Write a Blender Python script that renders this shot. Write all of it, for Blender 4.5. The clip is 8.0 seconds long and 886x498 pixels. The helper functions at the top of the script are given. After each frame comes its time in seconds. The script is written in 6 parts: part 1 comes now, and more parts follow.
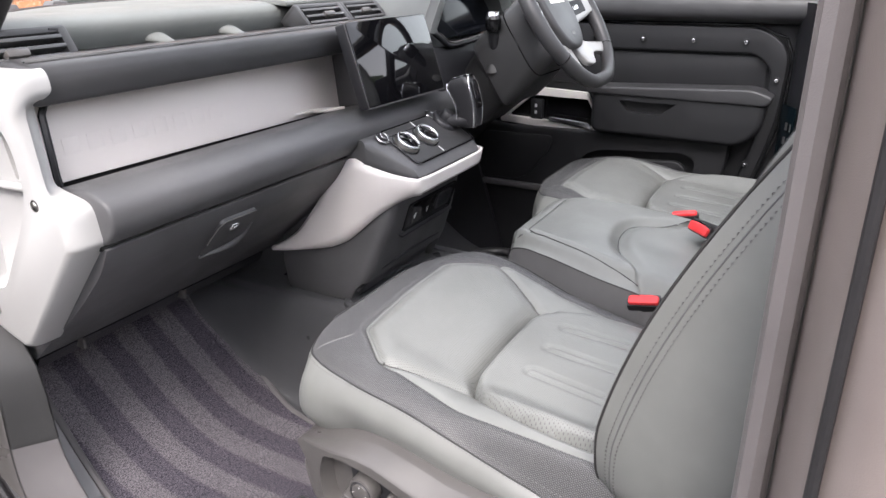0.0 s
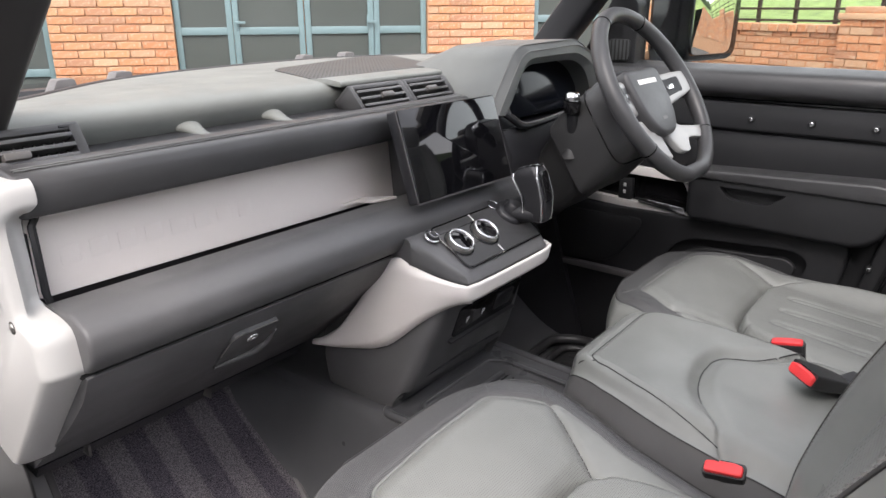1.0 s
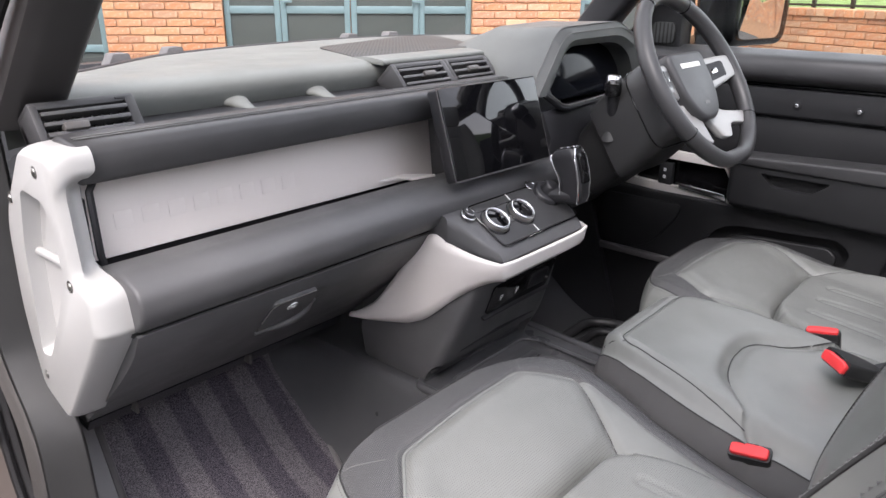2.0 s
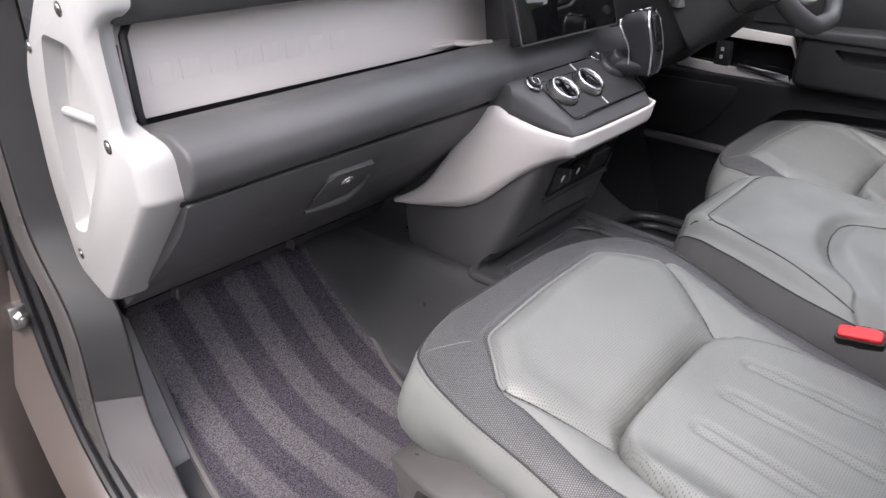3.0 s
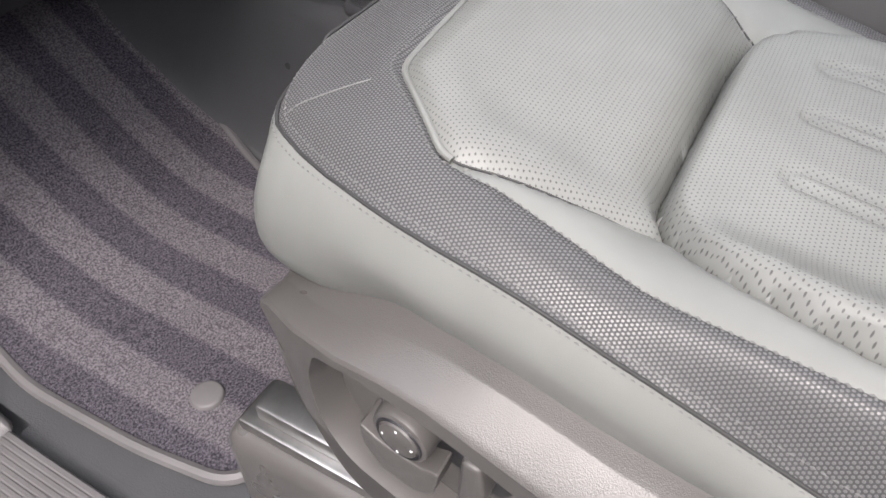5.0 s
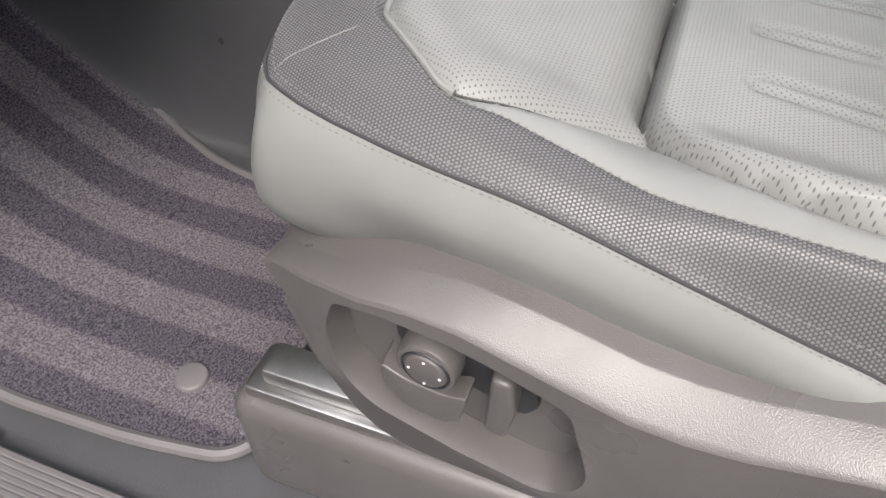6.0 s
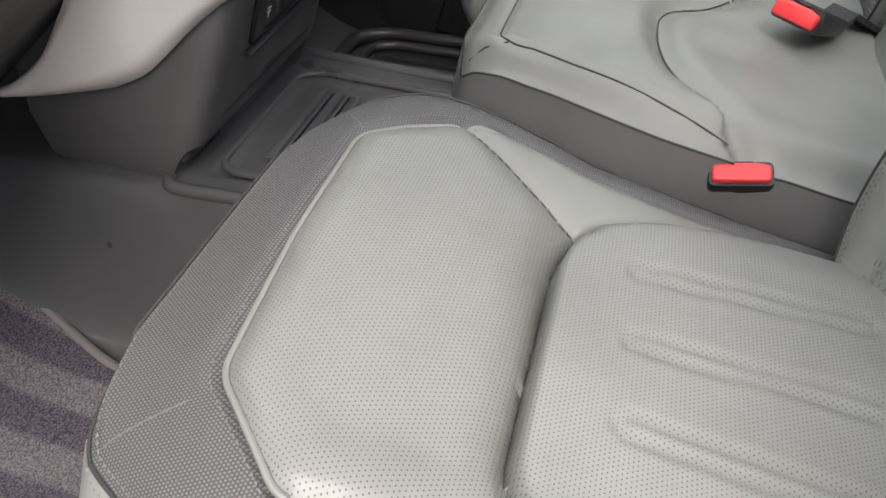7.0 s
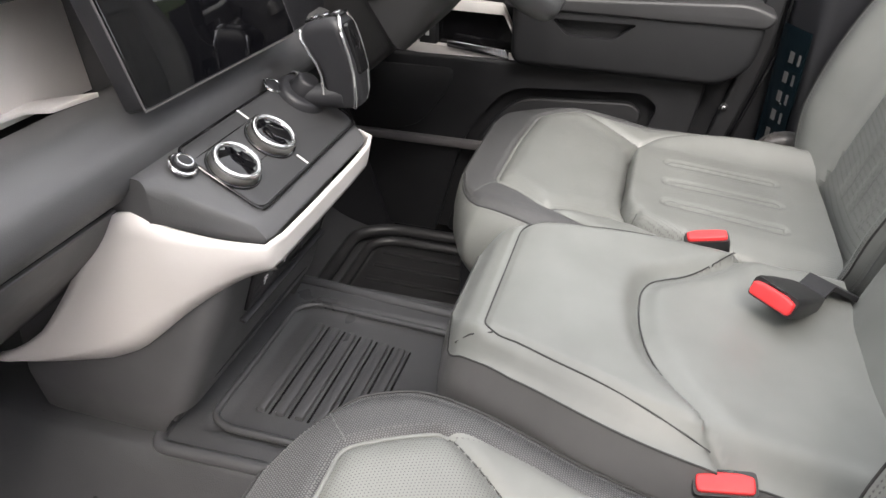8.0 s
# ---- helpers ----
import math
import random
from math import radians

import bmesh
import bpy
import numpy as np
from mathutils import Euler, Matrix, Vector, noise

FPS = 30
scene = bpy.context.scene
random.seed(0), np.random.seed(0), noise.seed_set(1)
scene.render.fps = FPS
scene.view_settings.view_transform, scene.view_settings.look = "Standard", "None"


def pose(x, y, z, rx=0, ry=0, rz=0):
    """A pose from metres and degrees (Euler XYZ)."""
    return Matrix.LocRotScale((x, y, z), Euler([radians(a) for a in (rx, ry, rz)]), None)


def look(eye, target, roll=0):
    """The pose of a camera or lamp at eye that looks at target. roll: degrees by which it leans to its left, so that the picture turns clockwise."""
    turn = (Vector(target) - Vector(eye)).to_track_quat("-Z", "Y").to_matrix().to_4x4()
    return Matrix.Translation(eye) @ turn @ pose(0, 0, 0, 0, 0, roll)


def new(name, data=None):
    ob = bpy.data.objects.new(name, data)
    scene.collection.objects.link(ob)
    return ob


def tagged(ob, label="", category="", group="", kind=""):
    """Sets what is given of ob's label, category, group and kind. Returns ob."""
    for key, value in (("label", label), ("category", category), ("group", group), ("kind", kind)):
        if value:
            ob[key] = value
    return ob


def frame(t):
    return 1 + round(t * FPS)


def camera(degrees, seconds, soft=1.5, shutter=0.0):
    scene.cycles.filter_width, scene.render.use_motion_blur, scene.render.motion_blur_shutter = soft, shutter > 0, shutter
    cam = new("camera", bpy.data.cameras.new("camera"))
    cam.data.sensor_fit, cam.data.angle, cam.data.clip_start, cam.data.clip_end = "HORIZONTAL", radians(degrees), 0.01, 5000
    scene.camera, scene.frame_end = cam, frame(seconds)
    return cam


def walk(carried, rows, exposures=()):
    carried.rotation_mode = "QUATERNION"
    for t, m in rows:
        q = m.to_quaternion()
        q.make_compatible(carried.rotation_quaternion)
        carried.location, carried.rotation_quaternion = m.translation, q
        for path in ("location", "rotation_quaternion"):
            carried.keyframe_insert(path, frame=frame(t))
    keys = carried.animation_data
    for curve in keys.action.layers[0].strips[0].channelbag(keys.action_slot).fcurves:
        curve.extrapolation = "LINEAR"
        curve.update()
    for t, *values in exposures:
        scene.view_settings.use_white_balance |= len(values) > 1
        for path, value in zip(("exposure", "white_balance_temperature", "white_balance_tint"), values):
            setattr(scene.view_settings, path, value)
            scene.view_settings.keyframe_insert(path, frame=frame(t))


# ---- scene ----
cam = camera(64.1, 8.0)
PATH = [
    (0, (-1.295, -0.798, 1.516), (0.327, 0.106, 0.772), -0.7),
    (0.5, (-1.121, -0.774, 1.563), (0.423, 0.296, 0.878), -0.7),
    (1, (-1.069, -0.769, 1.589), (0.423, 0.393, 0.936), -0.2),
    (1.2, (-1.064, -0.77, 1.595), (0.407, 0.421, 0.948), -0.0),
    (2.3, (-1.097, -0.793, 1.576), (0.293, 0.437, 0.832), 0.6),
    (2.5, (-1.1, -0.773, 1.56), (0.277, 0.445, 0.773), 0.7),
    (3, (-1.096, -0.657, 1.491), (0.243, 0.505, 0.564), 0.5),
    (3.5, (-1.073, -0.532, 1.407), (0.232, 0.542, 0.338), 0.6),
    (4, (-1.019, -0.469, 1.377), (0.254, 0.506, 0.181), 0.3),
    (4.5, (-0.91, -0.458, 1.311), (0.336, 0.39, -0.005), 0.0),
    (5, (-0.879, -0.467, 1.25), (0.367, 0.231, -0.15), 0.3),
    (5.2, (-0.89, -0.463, 1.239), (0.36, 0.167, -0.189), 0.5),
    (6.3, (-0.932, -0.427, 1.253), (0.394, 0.006, -0.18), 0.3),
    (6.5, (-0.895, -0.434, 1.273), (0.455, -0.03, -0.146), 0.8),
    (7, (-0.766, -0.444, 1.359), (0.672, -0.058, 0.024), 1.2),
    (7.5, (-0.693, -0.457, 1.443), (0.845, -0.025, 0.241), 1.0),
    (8, (-0.67, -0.44, 1.503), (0.956, 0.032, 0.437), 0.7),
]
walk(cam, [(t, look(eye, target, roll)) for t, eye, target, roll in PATH], [(0, 1.87, 6500, 15), (1, 1.62, 6700, 14), (2.5, 1.67, 6450, 17), (3.5, 1.72, 6550, 16), (4, 1.80, 6600, 15), (4.5, 1.82, 6600, 15), (5.2, 1.72, 6650, 14), (6.5, 1.7, 6750, 13), (7, 1.72, 6850, 12), (7.5, 1.93, 6950, 12), (8, 2.12, 6950, 12)])

# ---- world, sun, exposure ----
world = bpy.data.worlds.new("overcast_sky")
scene.world = world
world.use_nodes = True
wn, wl = world.node_tree.nodes, world.node_tree.links
wn.clear()
sky = wn.new("ShaderNodeTexSky")
sky.sky_type, sky.sun_disc = "NISHITA", False
sky.sun_elevation, sky.sun_rotation = radians(52), radians(250)
sky.air_density, sky.dust_density, sky.ozone_density = 1.0, 4.0, 1.0
wmix = wn.new("ShaderNodeMixRGB")
wmix.inputs[0].default_value = 0.75
wmix.inputs[2].default_value = (8.2, 8.3, 8.6, 1)
wbg = wn.new("ShaderNodeBackground")
wbg.inputs[1].default_value = 0.15
wout = wn.new("ShaderNodeOutputWorld")
wl.new(sky.outputs[0], wmix.inputs[1])
wl.new(wmix.outputs[0], wbg.inputs[0])
wl.new(wbg.outputs[0], wout.inputs[0])
sun = new("sun", bpy.data.lights.new("sun", "SUN"))
sun.data.energy, sun.data.angle, sun.data.color = 1.2, radians(25), (1.0, 0.97, 0.93)
sun.matrix_world = look((-6, -2.5, 9), (0, 0, 1))


# ---- materials ----
class Mat:
    """A small builder of node materials."""

    def __init__(self, name, base, rough=0.5, metal=0.0, spec=0.5):
        self.m = bpy.data.materials.new(name)
        self.m.use_nodes = True
        self.n, self.l = self.m.node_tree.nodes, self.m.node_tree.links
        self.b = self.n["Principled BSDF"]
        self.b.inputs["Base Color"].default_value = (*base, 1)
        self.b.inputs["Roughness"].default_value = rough
        self.b.inputs["Metallic"].default_value = metal
        self.b.inputs["Specular IOR Level"].default_value = spec
        self.base = base
        self.height = None
        self.co = self.n.new("ShaderNodeTexCoord").outputs["Object"]

    def math(self, op, a, b=0.0, c=0.0):
        x = self.n.new("ShaderNodeMath")
        x.operation = op
        for i, v in enumerate((a, b, c)):
            if isinstance(v, (int, float)):
                x.inputs[i].default_value = v
            else:
                self.l.new(v, x.inputs[i])
        return x.outputs[0]

    def noise(self, scale, detail=3.0, rough=0.55):
        x = self.n.new("ShaderNodeTexNoise")
        x.inputs["Scale"].default_value, x.inputs["Detail"].default_value, x.inputs["Roughness"].default_value = scale, detail, rough
        self.l.new(self.co, x.inputs["Vector"])
        return x.outputs["Fac"]

    def voronoi(self, scale, feature="F1"):
        x = self.n.new("ShaderNodeTexVoronoi")
        x.feature = feature
        x.inputs["Scale"].default_value = scale
        self.l.new(self.co, x.inputs["Vector"])
        return x.outputs["Distance"]

    def axes(self):
        x = self.n.new("ShaderNodeSeparateXYZ")
        self.l.new(self.co, x.inputs[0])
        return x.outputs[0], x.outputs[1], x.outputs[2]

    def ramp(self, fac, lo, hi, a=0.0, b=1.0):
        x = self.n.new("ShaderNodeMapRange")
        x.inputs[1].default_value, x.inputs[2].default_value, x.inputs[3].default_value, x.inputs[4].default_value = lo, hi, a, b
        self.l.new(fac, x.inputs[0])
        return x.outputs[0]

    def mix(self, fac, col_a, col_b):
        x = self.n.new("ShaderNodeMixRGB")
        self.l.new(fac, x.inputs[0])
        for i, c in ((1, col_a), (2, col_b)):
            if isinstance(c, tuple):
                x.inputs[i].default_value = (*c, 1)
            else:
                self.l.new(c, x.inputs[i])
        return x.outputs[0]

    def color(self, socket):
        self.l.new(socket, self.b.inputs["Base Color"])
        return self

    def rough(self, socket):
        self.l.new(socket, self.b.inputs["Roughness"])
        return self

    def bump(self, height, strength, metres):
        x = self.n.new("ShaderNodeBump")
        x.inputs["Strength"].default_value, x.inputs["Distance"].default_value = strength, metres
        self.l.new(height, x.inputs["Height"])
        if self.height is not None:
            self.l.new(self.height, x.inputs["Normal"])
        self.height = x.outputs[0]
        self.l.new(self.height, self.b.inputs["Normal"])
        return self

    def vary(self, scale, amount, detail=4.0):
        """Base colour up and down by amount, with soft stains."""
        dark = tuple(c * (1 - amount) for c in self.base)
        light = tuple(min(1, c * (1 + amount)) for c in self.base)
        return self.color(self.mix(self.ramp(self.noise(scale, detail), 0.3, 0.7), dark, light))

    def grain(self, scale, strength, metres):
        return self.bump(self.voronoi(scale), strength, metres)


def leather(name, base, rough=0.42):
    m = Mat(name, base, rough)
    m.vary(9, 0.10)
    m.rough(m.ramp(m.noise(14), 0.3, 0.7, rough - 0.05, rough + 0.07))
    m.grain(1500, 0.14, 0.0004)
    m.bump(m.noise(16, 2), 0.12, 0.0015)
    return m


def dotted(m, pitch, hole, slope=0.0):
    """Staggered round perforations in the x-y plane, or along a surface that falls off sideways by the slope."""
    x, y, z = m.axes()
    x = m.math("ADD", x, m.math("MULTIPLY", z, slope))
    row = m.math("FLOOR", m.math("DIVIDE", y, pitch * 0.866))
    shift = m.math("MULTIPLY", m.math("PINGPONG", row, 1.0), 0.5)
    u = m.math("SUBTRACT", m.math("FRACT", m.math("ADD", m.math("DIVIDE", x, pitch), shift)), 0.5)
    v = m.math("MULTIPLY", m.math("SUBTRACT", m.math("FRACT", m.math("DIVIDE", y, pitch * 0.866)), 0.5), 0.866)
    d = m.math("SQRT", m.math("ADD", m.math("MULTIPLY", u, u), m.math("MULTIPLY", v, v)))
    return m.ramp(d, hole, hole + 0.09)


SEAT = (0.185, 0.190, 0.180)
seat_leather = leather("seat_leather", SEAT, 0.36).m
pm = leather("perforated_leather", SEAT, 0.40)
ring = dotted(pm, 0.0033, 0.12)
pm.color(pm.mix(ring, (0.070, 0.070, 0.068), pm.b.inputs["Base Color"].links[0].from_socket))
pm.bump(ring, 0.25, 0.0008)
seat_perforated = pm.m

wm = Mat("woven_bolster_fabric", (0.10, 0.102, 0.102), 0.48)
weave = wm.math("SUBTRACT", 1.0, dotted(wm, 0.0026, 0.27, 0.6))
wm.color(wm.mix(weave, (0.056, 0.056, 0.058), (0.138, 0.138, 0.138)))
wm.rough(wm.ramp(weave, 0.0, 1.0, 0.62, 0.34))
wm.bump(weave, 0.8, 0.0010)
seat_weave = wm.m

sm = Mat("stitching_thread", (0.14, 0.14, 0.137), 0.55)
thread = sm.m
piping_mat = Mat("piping_leather", (0.135, 0.138, 0.136), 0.4).vary(60, 0.1).m


def plastic(name, base, rough, scale=900, strength=0.25, vary=0.12):
    m = Mat(name, base, rough)
    m.vary(7, vary)
    m.rough(m.ramp(m.noise(11), 0.3, 0.7, rough - 0.06, rough + 0.08))
    m.grain(scale, strength, 0.0006)
    return m.m


dash_soft = plastic("soft_touch_dash_black", (0.088, 0.088, 0.091), 0.46)
door_trim = plastic("door_trim_black", (0.016, 0.0163, 0.018), 0.52)
dash_pad = plastic("grained_dash_pad_grey", (0.150, 0.158, 0.150), 0.55)
dash_leather = leather("dash_leather_black", (0.046, 0.046, 0.048), 0.42).m
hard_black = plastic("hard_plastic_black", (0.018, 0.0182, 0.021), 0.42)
seat_plastic = plastic("seat_plastic_charcoal", (0.088, 0.083, 0.080), 0.31, 1100, 0.2)
rubber_floor = plastic("moulded_rubber_floor", (0.064, 0.065, 0.069), 0.32, 500, 0.3)
sill_plastic = plastic("sill_plastic_grey", (0.122, 0.116, 0.117), 0.42)
# Lighter grey that stands for light on the footwell liner's slope.
lit_liner = plastic("lit_liner_grey", (0.25, 0.245, 0.25), 0.5)
pillar_grey = plastic("b_pillar_trim_grey", (0.20, 0.185, 0.182), 0.5)
pillar_seal = plastic("grey_pillar_seal", (0.15, 0.137, 0.135), 0.5)
pillar_paint = plastic("taupe_pillar_paint", (0.21, 0.178, 0.165), 0.4)
# Darker copy of the seat leather; paints shade on the jump seat's skirt.
shaded_leather = leather("shaded_side_leather", (0.105, 0.103, 0.103), 0.45).m
column_black = plastic("column_shroud_black", (0.030, 0.030, 0.031), 0.40)
hood_leather = leather("hood_leather_grey", (0.105, 0.110, 0.106), 0.5).m
kick_plastic = plastic("kick_panel_black", (0.036, 0.036, 0.036), 0.5)
tray_rubber = plastic("driver_tray_rubber", (0.034, 0.034, 0.036), 0.35, 500, 0.3)
jamb_plastic = plastic("pillar_trim_grey", (0.042, 0.039, 0.039), 0.5)
seal_rubber = Mat("door_seal_rubber", (0.018, 0.017, 0.018), 0.55).vary(20, 0.2).m
body_paint = Mat("taupe_body_paint", (0.105, 0.086, 0.077), 0.35)
body_paint.vary(5, 0.08).grain(500, 0.1, 0.0004)
body_paint = body_paint.m
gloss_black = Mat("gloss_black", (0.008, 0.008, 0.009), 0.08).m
white_powder = Mat("white_powder_coat", (0.42, 0.418, 0.41), 0.38)
white_powder.vary(5, 0.03).grain(700, 0.12, 0.0004)
white_powder = white_powder.m
fascia_mat = Mat("pale_fascia_paint", (0.80, 0.752, 0.722), 0.34)
fascia_mat.vary(4, 0.03).grain(900, 0.12, 0.0004)
fascia_mat = fascia_mat.m
pale_trim = Mat("pale_satin_trim", (0.80, 0.762, 0.738), 0.34)
pale_trim.vary(6, 0.03).grain(900, 0.08, 0.0003)
pale_trim = pale_trim.m
chrome = Mat("satin_chrome", (0.78, 0.78, 0.79), 0.16, 1.0).m
steel = Mat("zinc_steel", (0.55, 0.54, 0.52), 0.32, 1.0).vary(40, 0.15).m
grey_spoke = Mat("satin_grey_spoke", (0.36, 0.36, 0.355), 0.34, 0.2).m
red_plastic = Mat("red_buckle_plastic", (0.78, 0.045, 0.05), 0.38).vary(30, 0.1).m
buckle_black = Mat("buckle_black_plastic", (0.02, 0.02, 0.021), 0.4).vary(30, 0.2).m
icon_white = Mat("printed_icon_white", (0.7, 0.7, 0.7), 0.5).m
screen_glass = Mat("dark_screen_glass", (0.004, 0.004, 0.005), 0.04, 0, 0.6).m
cluster_glass = Mat("matt_cluster_glass", (0.006, 0.007, 0.010), 0.12, 0, 0.25).m
webbing = Mat("seatbelt_webbing", (0.02, 0.02, 0.022), 0.7)
webbing.bump(webbing.noise(900), 0.4, 0.0006)
webbing = webbing.m
headliner = plastic("pale_headliner", (0.42, 0.41, 0.40), 0.9, 600, 0.3)

cm = Mat("striped_carpet_mat", (0.05, 0.046, 0.055), 0.95, 0, 0.15)
cx, cy, cz = cm.axes()
wob = cm.math("MULTIPLY", cm.math("SUBTRACT", cm.noise(35, 3), 0.5), 0.004)
stripe = cm.math("SINE", cm.math("MULTIPLY", cm.math("ADD", cm.math("ADD", cx, 0.6666), wob), 2 * math.pi / 0.0943))
st = cm.ramp(stripe, -0.25, 0.25)
fuzz = cm.noise(400, 4, 0.8)
fib = cm.ramp(fuzz, 0.43, 0.59)
dark = cm.mix(fib, (0.040, 0.036, 0.047), (0.170, 0.155, 0.182))
lite = cm.mix(fib, (0.084, 0.077, 0.087), (0.275, 0.253, 0.272))
cm.color(cm.mix(st, dark, lite))
cm.bump(cm.noise(800, 3, 0.7), 0.9, 0.004)
carpet = cm.m

am = Mat("asphalt", (0.085, 0.085, 0.085), 0.9)
am.vary(2, 0.25).grain(160, 0.6, 0.006)
asphalt = am.m

km = Mat("red_brick", (0.40, 0.16, 0.09), 0.85)
inf = km.n.new("ShaderNodeObjectInfo")
geo = km.n.new("ShaderNodeNewGeometry")
mixr = km.math("FRACT", km.math("ADD", inf.outputs["Random"], geo.outputs["Random Per Island"]))
hue = km.n.new("ShaderNodeValToRGB")
hue.color_ramp.elements[0].color = (0.46, 0.19, 0.09, 1)
hue.color_ramp.elements[1].color = (0.56, 0.36, 0.22, 1)
e = hue.color_ramp.elements.new(0.35)
e.color = (0.56, 0.26, 0.13, 1)
e = hue.color_ramp.elements.new(0.7)
e.color = (0.37, 0.18, 0.105, 1)
km.l.new(mixr, hue.inputs[0])
km.color(km.mix(km.ramp(km.noise(34, 5, 0.7), 0.50, 0.72), hue.outputs[0], (0.54, 0.40, 0.28)))
km.bump(km.noise(120, 4), 0.6, 0.004)
brick_mat = km.m
mortar = Mat("lime_mortar", (0.44, 0.25, 0.15), 0.95)
mortar.vary(20, 0.12).bump(mortar.noise(250), 0.6, 0.003)
mortar = mortar.m
blue_frame = Mat("blue_grey_frame_paint", (0.16, 0.235, 0.25), 0.45).vary(5, 0.06).m
window_glass = Mat("dark_window_glass", (0.085, 0.095, 0.09), 0.05, 0, 0.8).m
grass_mat = Mat("lawn_grass", (0.21, 0.30, 0.085), 0.9)
grass_mat.vary(6, 0.3).bump(grass_mat.noise(90, 4), 0.9, 0.03)
grass_mat = grass_mat.m
fence_mat = Mat("dark_fence_timber", (0.05, 0.035, 0.025), 0.8).vary(10, 0.3).m


def clear_glass(name, tint=(1, 1, 1)):
    m = bpy.data.materials.new(name)
    m.use_nodes = True
    n, l = m.node_tree.nodes, m.node_tree.links
    n.clear()
    out, tr, gl, mx = (n.new("ShaderNode" + k) for k in ("OutputMaterial", "BsdfTransparent", "BsdfGlossy", "MixShader"))
    tr.inputs[0].default_value = (*tint, 1)
    gl.inputs["Roughness"].default_value = 0.0
    mx.inputs[0].default_value = 0.03
    l.new(tr.outputs[0], mx.inputs[1])
    l.new(gl.outputs[0], mx.inputs[2])
    l.new(mx.outputs[0], out.inputs[0])
    return m


glass = clear_glass("windscreen_glass", (0.93, 0.96, 0.95))
# Tint of the added roof glass sets how much sky light enters.
roof_tint = clear_glass("added_roof_tint", (0.84, 0.85, 0.86))
mirror_mat = Mat("mirror_glass", (0.9, 0.9, 0.9), 0.0, 1.0).m


# ---- mesh tools ----
def thing(name, at, label, category, group="", kind=""):
    ob = new(name)
    ob.location = at
    ob.empty_display_size = 0.05
    return tagged(ob, label, category, group, kind)


def finish(bm, sharp=38):
    for f in bm.faces:
        f.smooth = True
    lim = radians(sharp)
    for ed in bm.edges:
        if len(ed.link_faces) == 2 and ed.calc_face_angle(0) > lim:
            ed.smooth = False
    return bm


def part(name, bm, material, parent=None, label="", sharp=38):
    """Links a bmesh as one mesh object, in world coordinates, under a thing or a part."""
    finish(bm, sharp)
    me = bpy.data.meshes.new(name)
    bm.to_mesh(me)
    bm.free()
    me.materials.append(material)
    ob = new(name, me)
    if parent is not None:
        ob.parent = parent
        if parent.data is None:
            ob.matrix_parent_inverse = Matrix.Translation(-Vector(parent.location))
    if label:
        ob["label"] = label
    return ob


def box(x0, x1, y0, y1, z0, z1, r=0.0, seg=2):
    bm = bmesh.new()
    bmesh.ops.create_cube(bm, size=1, matrix=Matrix.Translation(((x0 + x1) / 2, (y0 + y1) / 2, (z0 + z1) / 2)) @ Matrix.Diagonal((x1 - x0, y1 - y0, z1 - z0, 1)))
    if r:
        bmesh.ops.bevel(bm, geom=bm.edges[:], offset=r, segments=seg, profile=0.5, affect="EDGES", clamp_overlap=True)
    return bm


def fillet(pts, r=0.01, seg=4):
    """A 2D polygon with rounded corners; a point may carry its own radius as a third number."""
    out, n = [], len(pts)
    for i in range(n):
        p, a, b = Vector(pts[i][:2]), Vector(pts[i - 1][:2]), Vector(pts[(i + 1) % n][:2])
        rr = pts[i][2] if len(pts[i]) > 2 else r
        da, db = (a - p), (b - p)
        cut = min(rr, da.length * 0.48, db.length * 0.48)
        if cut < 1e-5:
            out.append(tuple(p))
            continue
        s, e_ = p + da.normalized() * cut, p + db.normalized() * cut
        for k in range(seg + 1):
            t = k / seg
            q = s * (1 - t) ** 2 + p * 2 * t * (1 - t) + e_ * t * t
            out.append((q.x, q.y))
    return out


def prism(pts, axis, a, b, r=0.0, seg=2):
    """A polygon drawn out along an axis from a to b; points are the other two coordinates in order. r: rounding of both ends' rims."""
    bm = bmesh.new()

    def at(p, k):
        return {"x": (k, p[0], p[1]), "y": (p[0], k, p[1]), "z": (p[0], p[1], k)}[axis]

    lo = [bm.verts.new(at(p, a)) for p in pts]
    hi = [bm.verts.new(at(p, b)) for p in pts]
    n = len(pts)
    f0, f1 = bm.faces.new(lo), bm.faces.new(hi)
    for i in range(n):
        bm.faces.new((lo[i], lo[(i + 1) % n], hi[(i + 1) % n], hi[i]))
    bmesh.ops.recalc_face_normals(bm, faces=bm.faces[:])
    if r:
        bmesh.ops.bevel(bm, geom=list(set(f0.edges[:] + f1.edges[:])), offset=r, segments=seg, profile=0.5, affect="EDGES", clamp_overlap=True)
    return bm


def cyl(p0, p1, r0, r1=None, seg=24, bev=0.0):
    p0, p1 = Vector(p0), Vector(p1)
    bm = bmesh.new()
    h = (p1 - p0).length
    bmesh.ops.create_cone(bm, cap_ends=True, segments=seg, radius1=r0, radius2=r0 if r1 is None else r1, depth=h)
    if bev:
        rims = [ed for ed in bm.edges if abs(ed.verts[0].co.z - ed.verts[1].co.z) < 1e-6 and len(ed.link_faces) == 2]
        bmesh.ops.bevel(bm, geom=rims, offset=bev, segments=2, profile=0.5, affect="EDGES", clamp_overlap=True)
    bm.transform(Matrix.Translation((p0 + p1) / 2) @ (p1 - p0).to_track_quat("Z", "Y").to_matrix().to_4x4())
    return bm


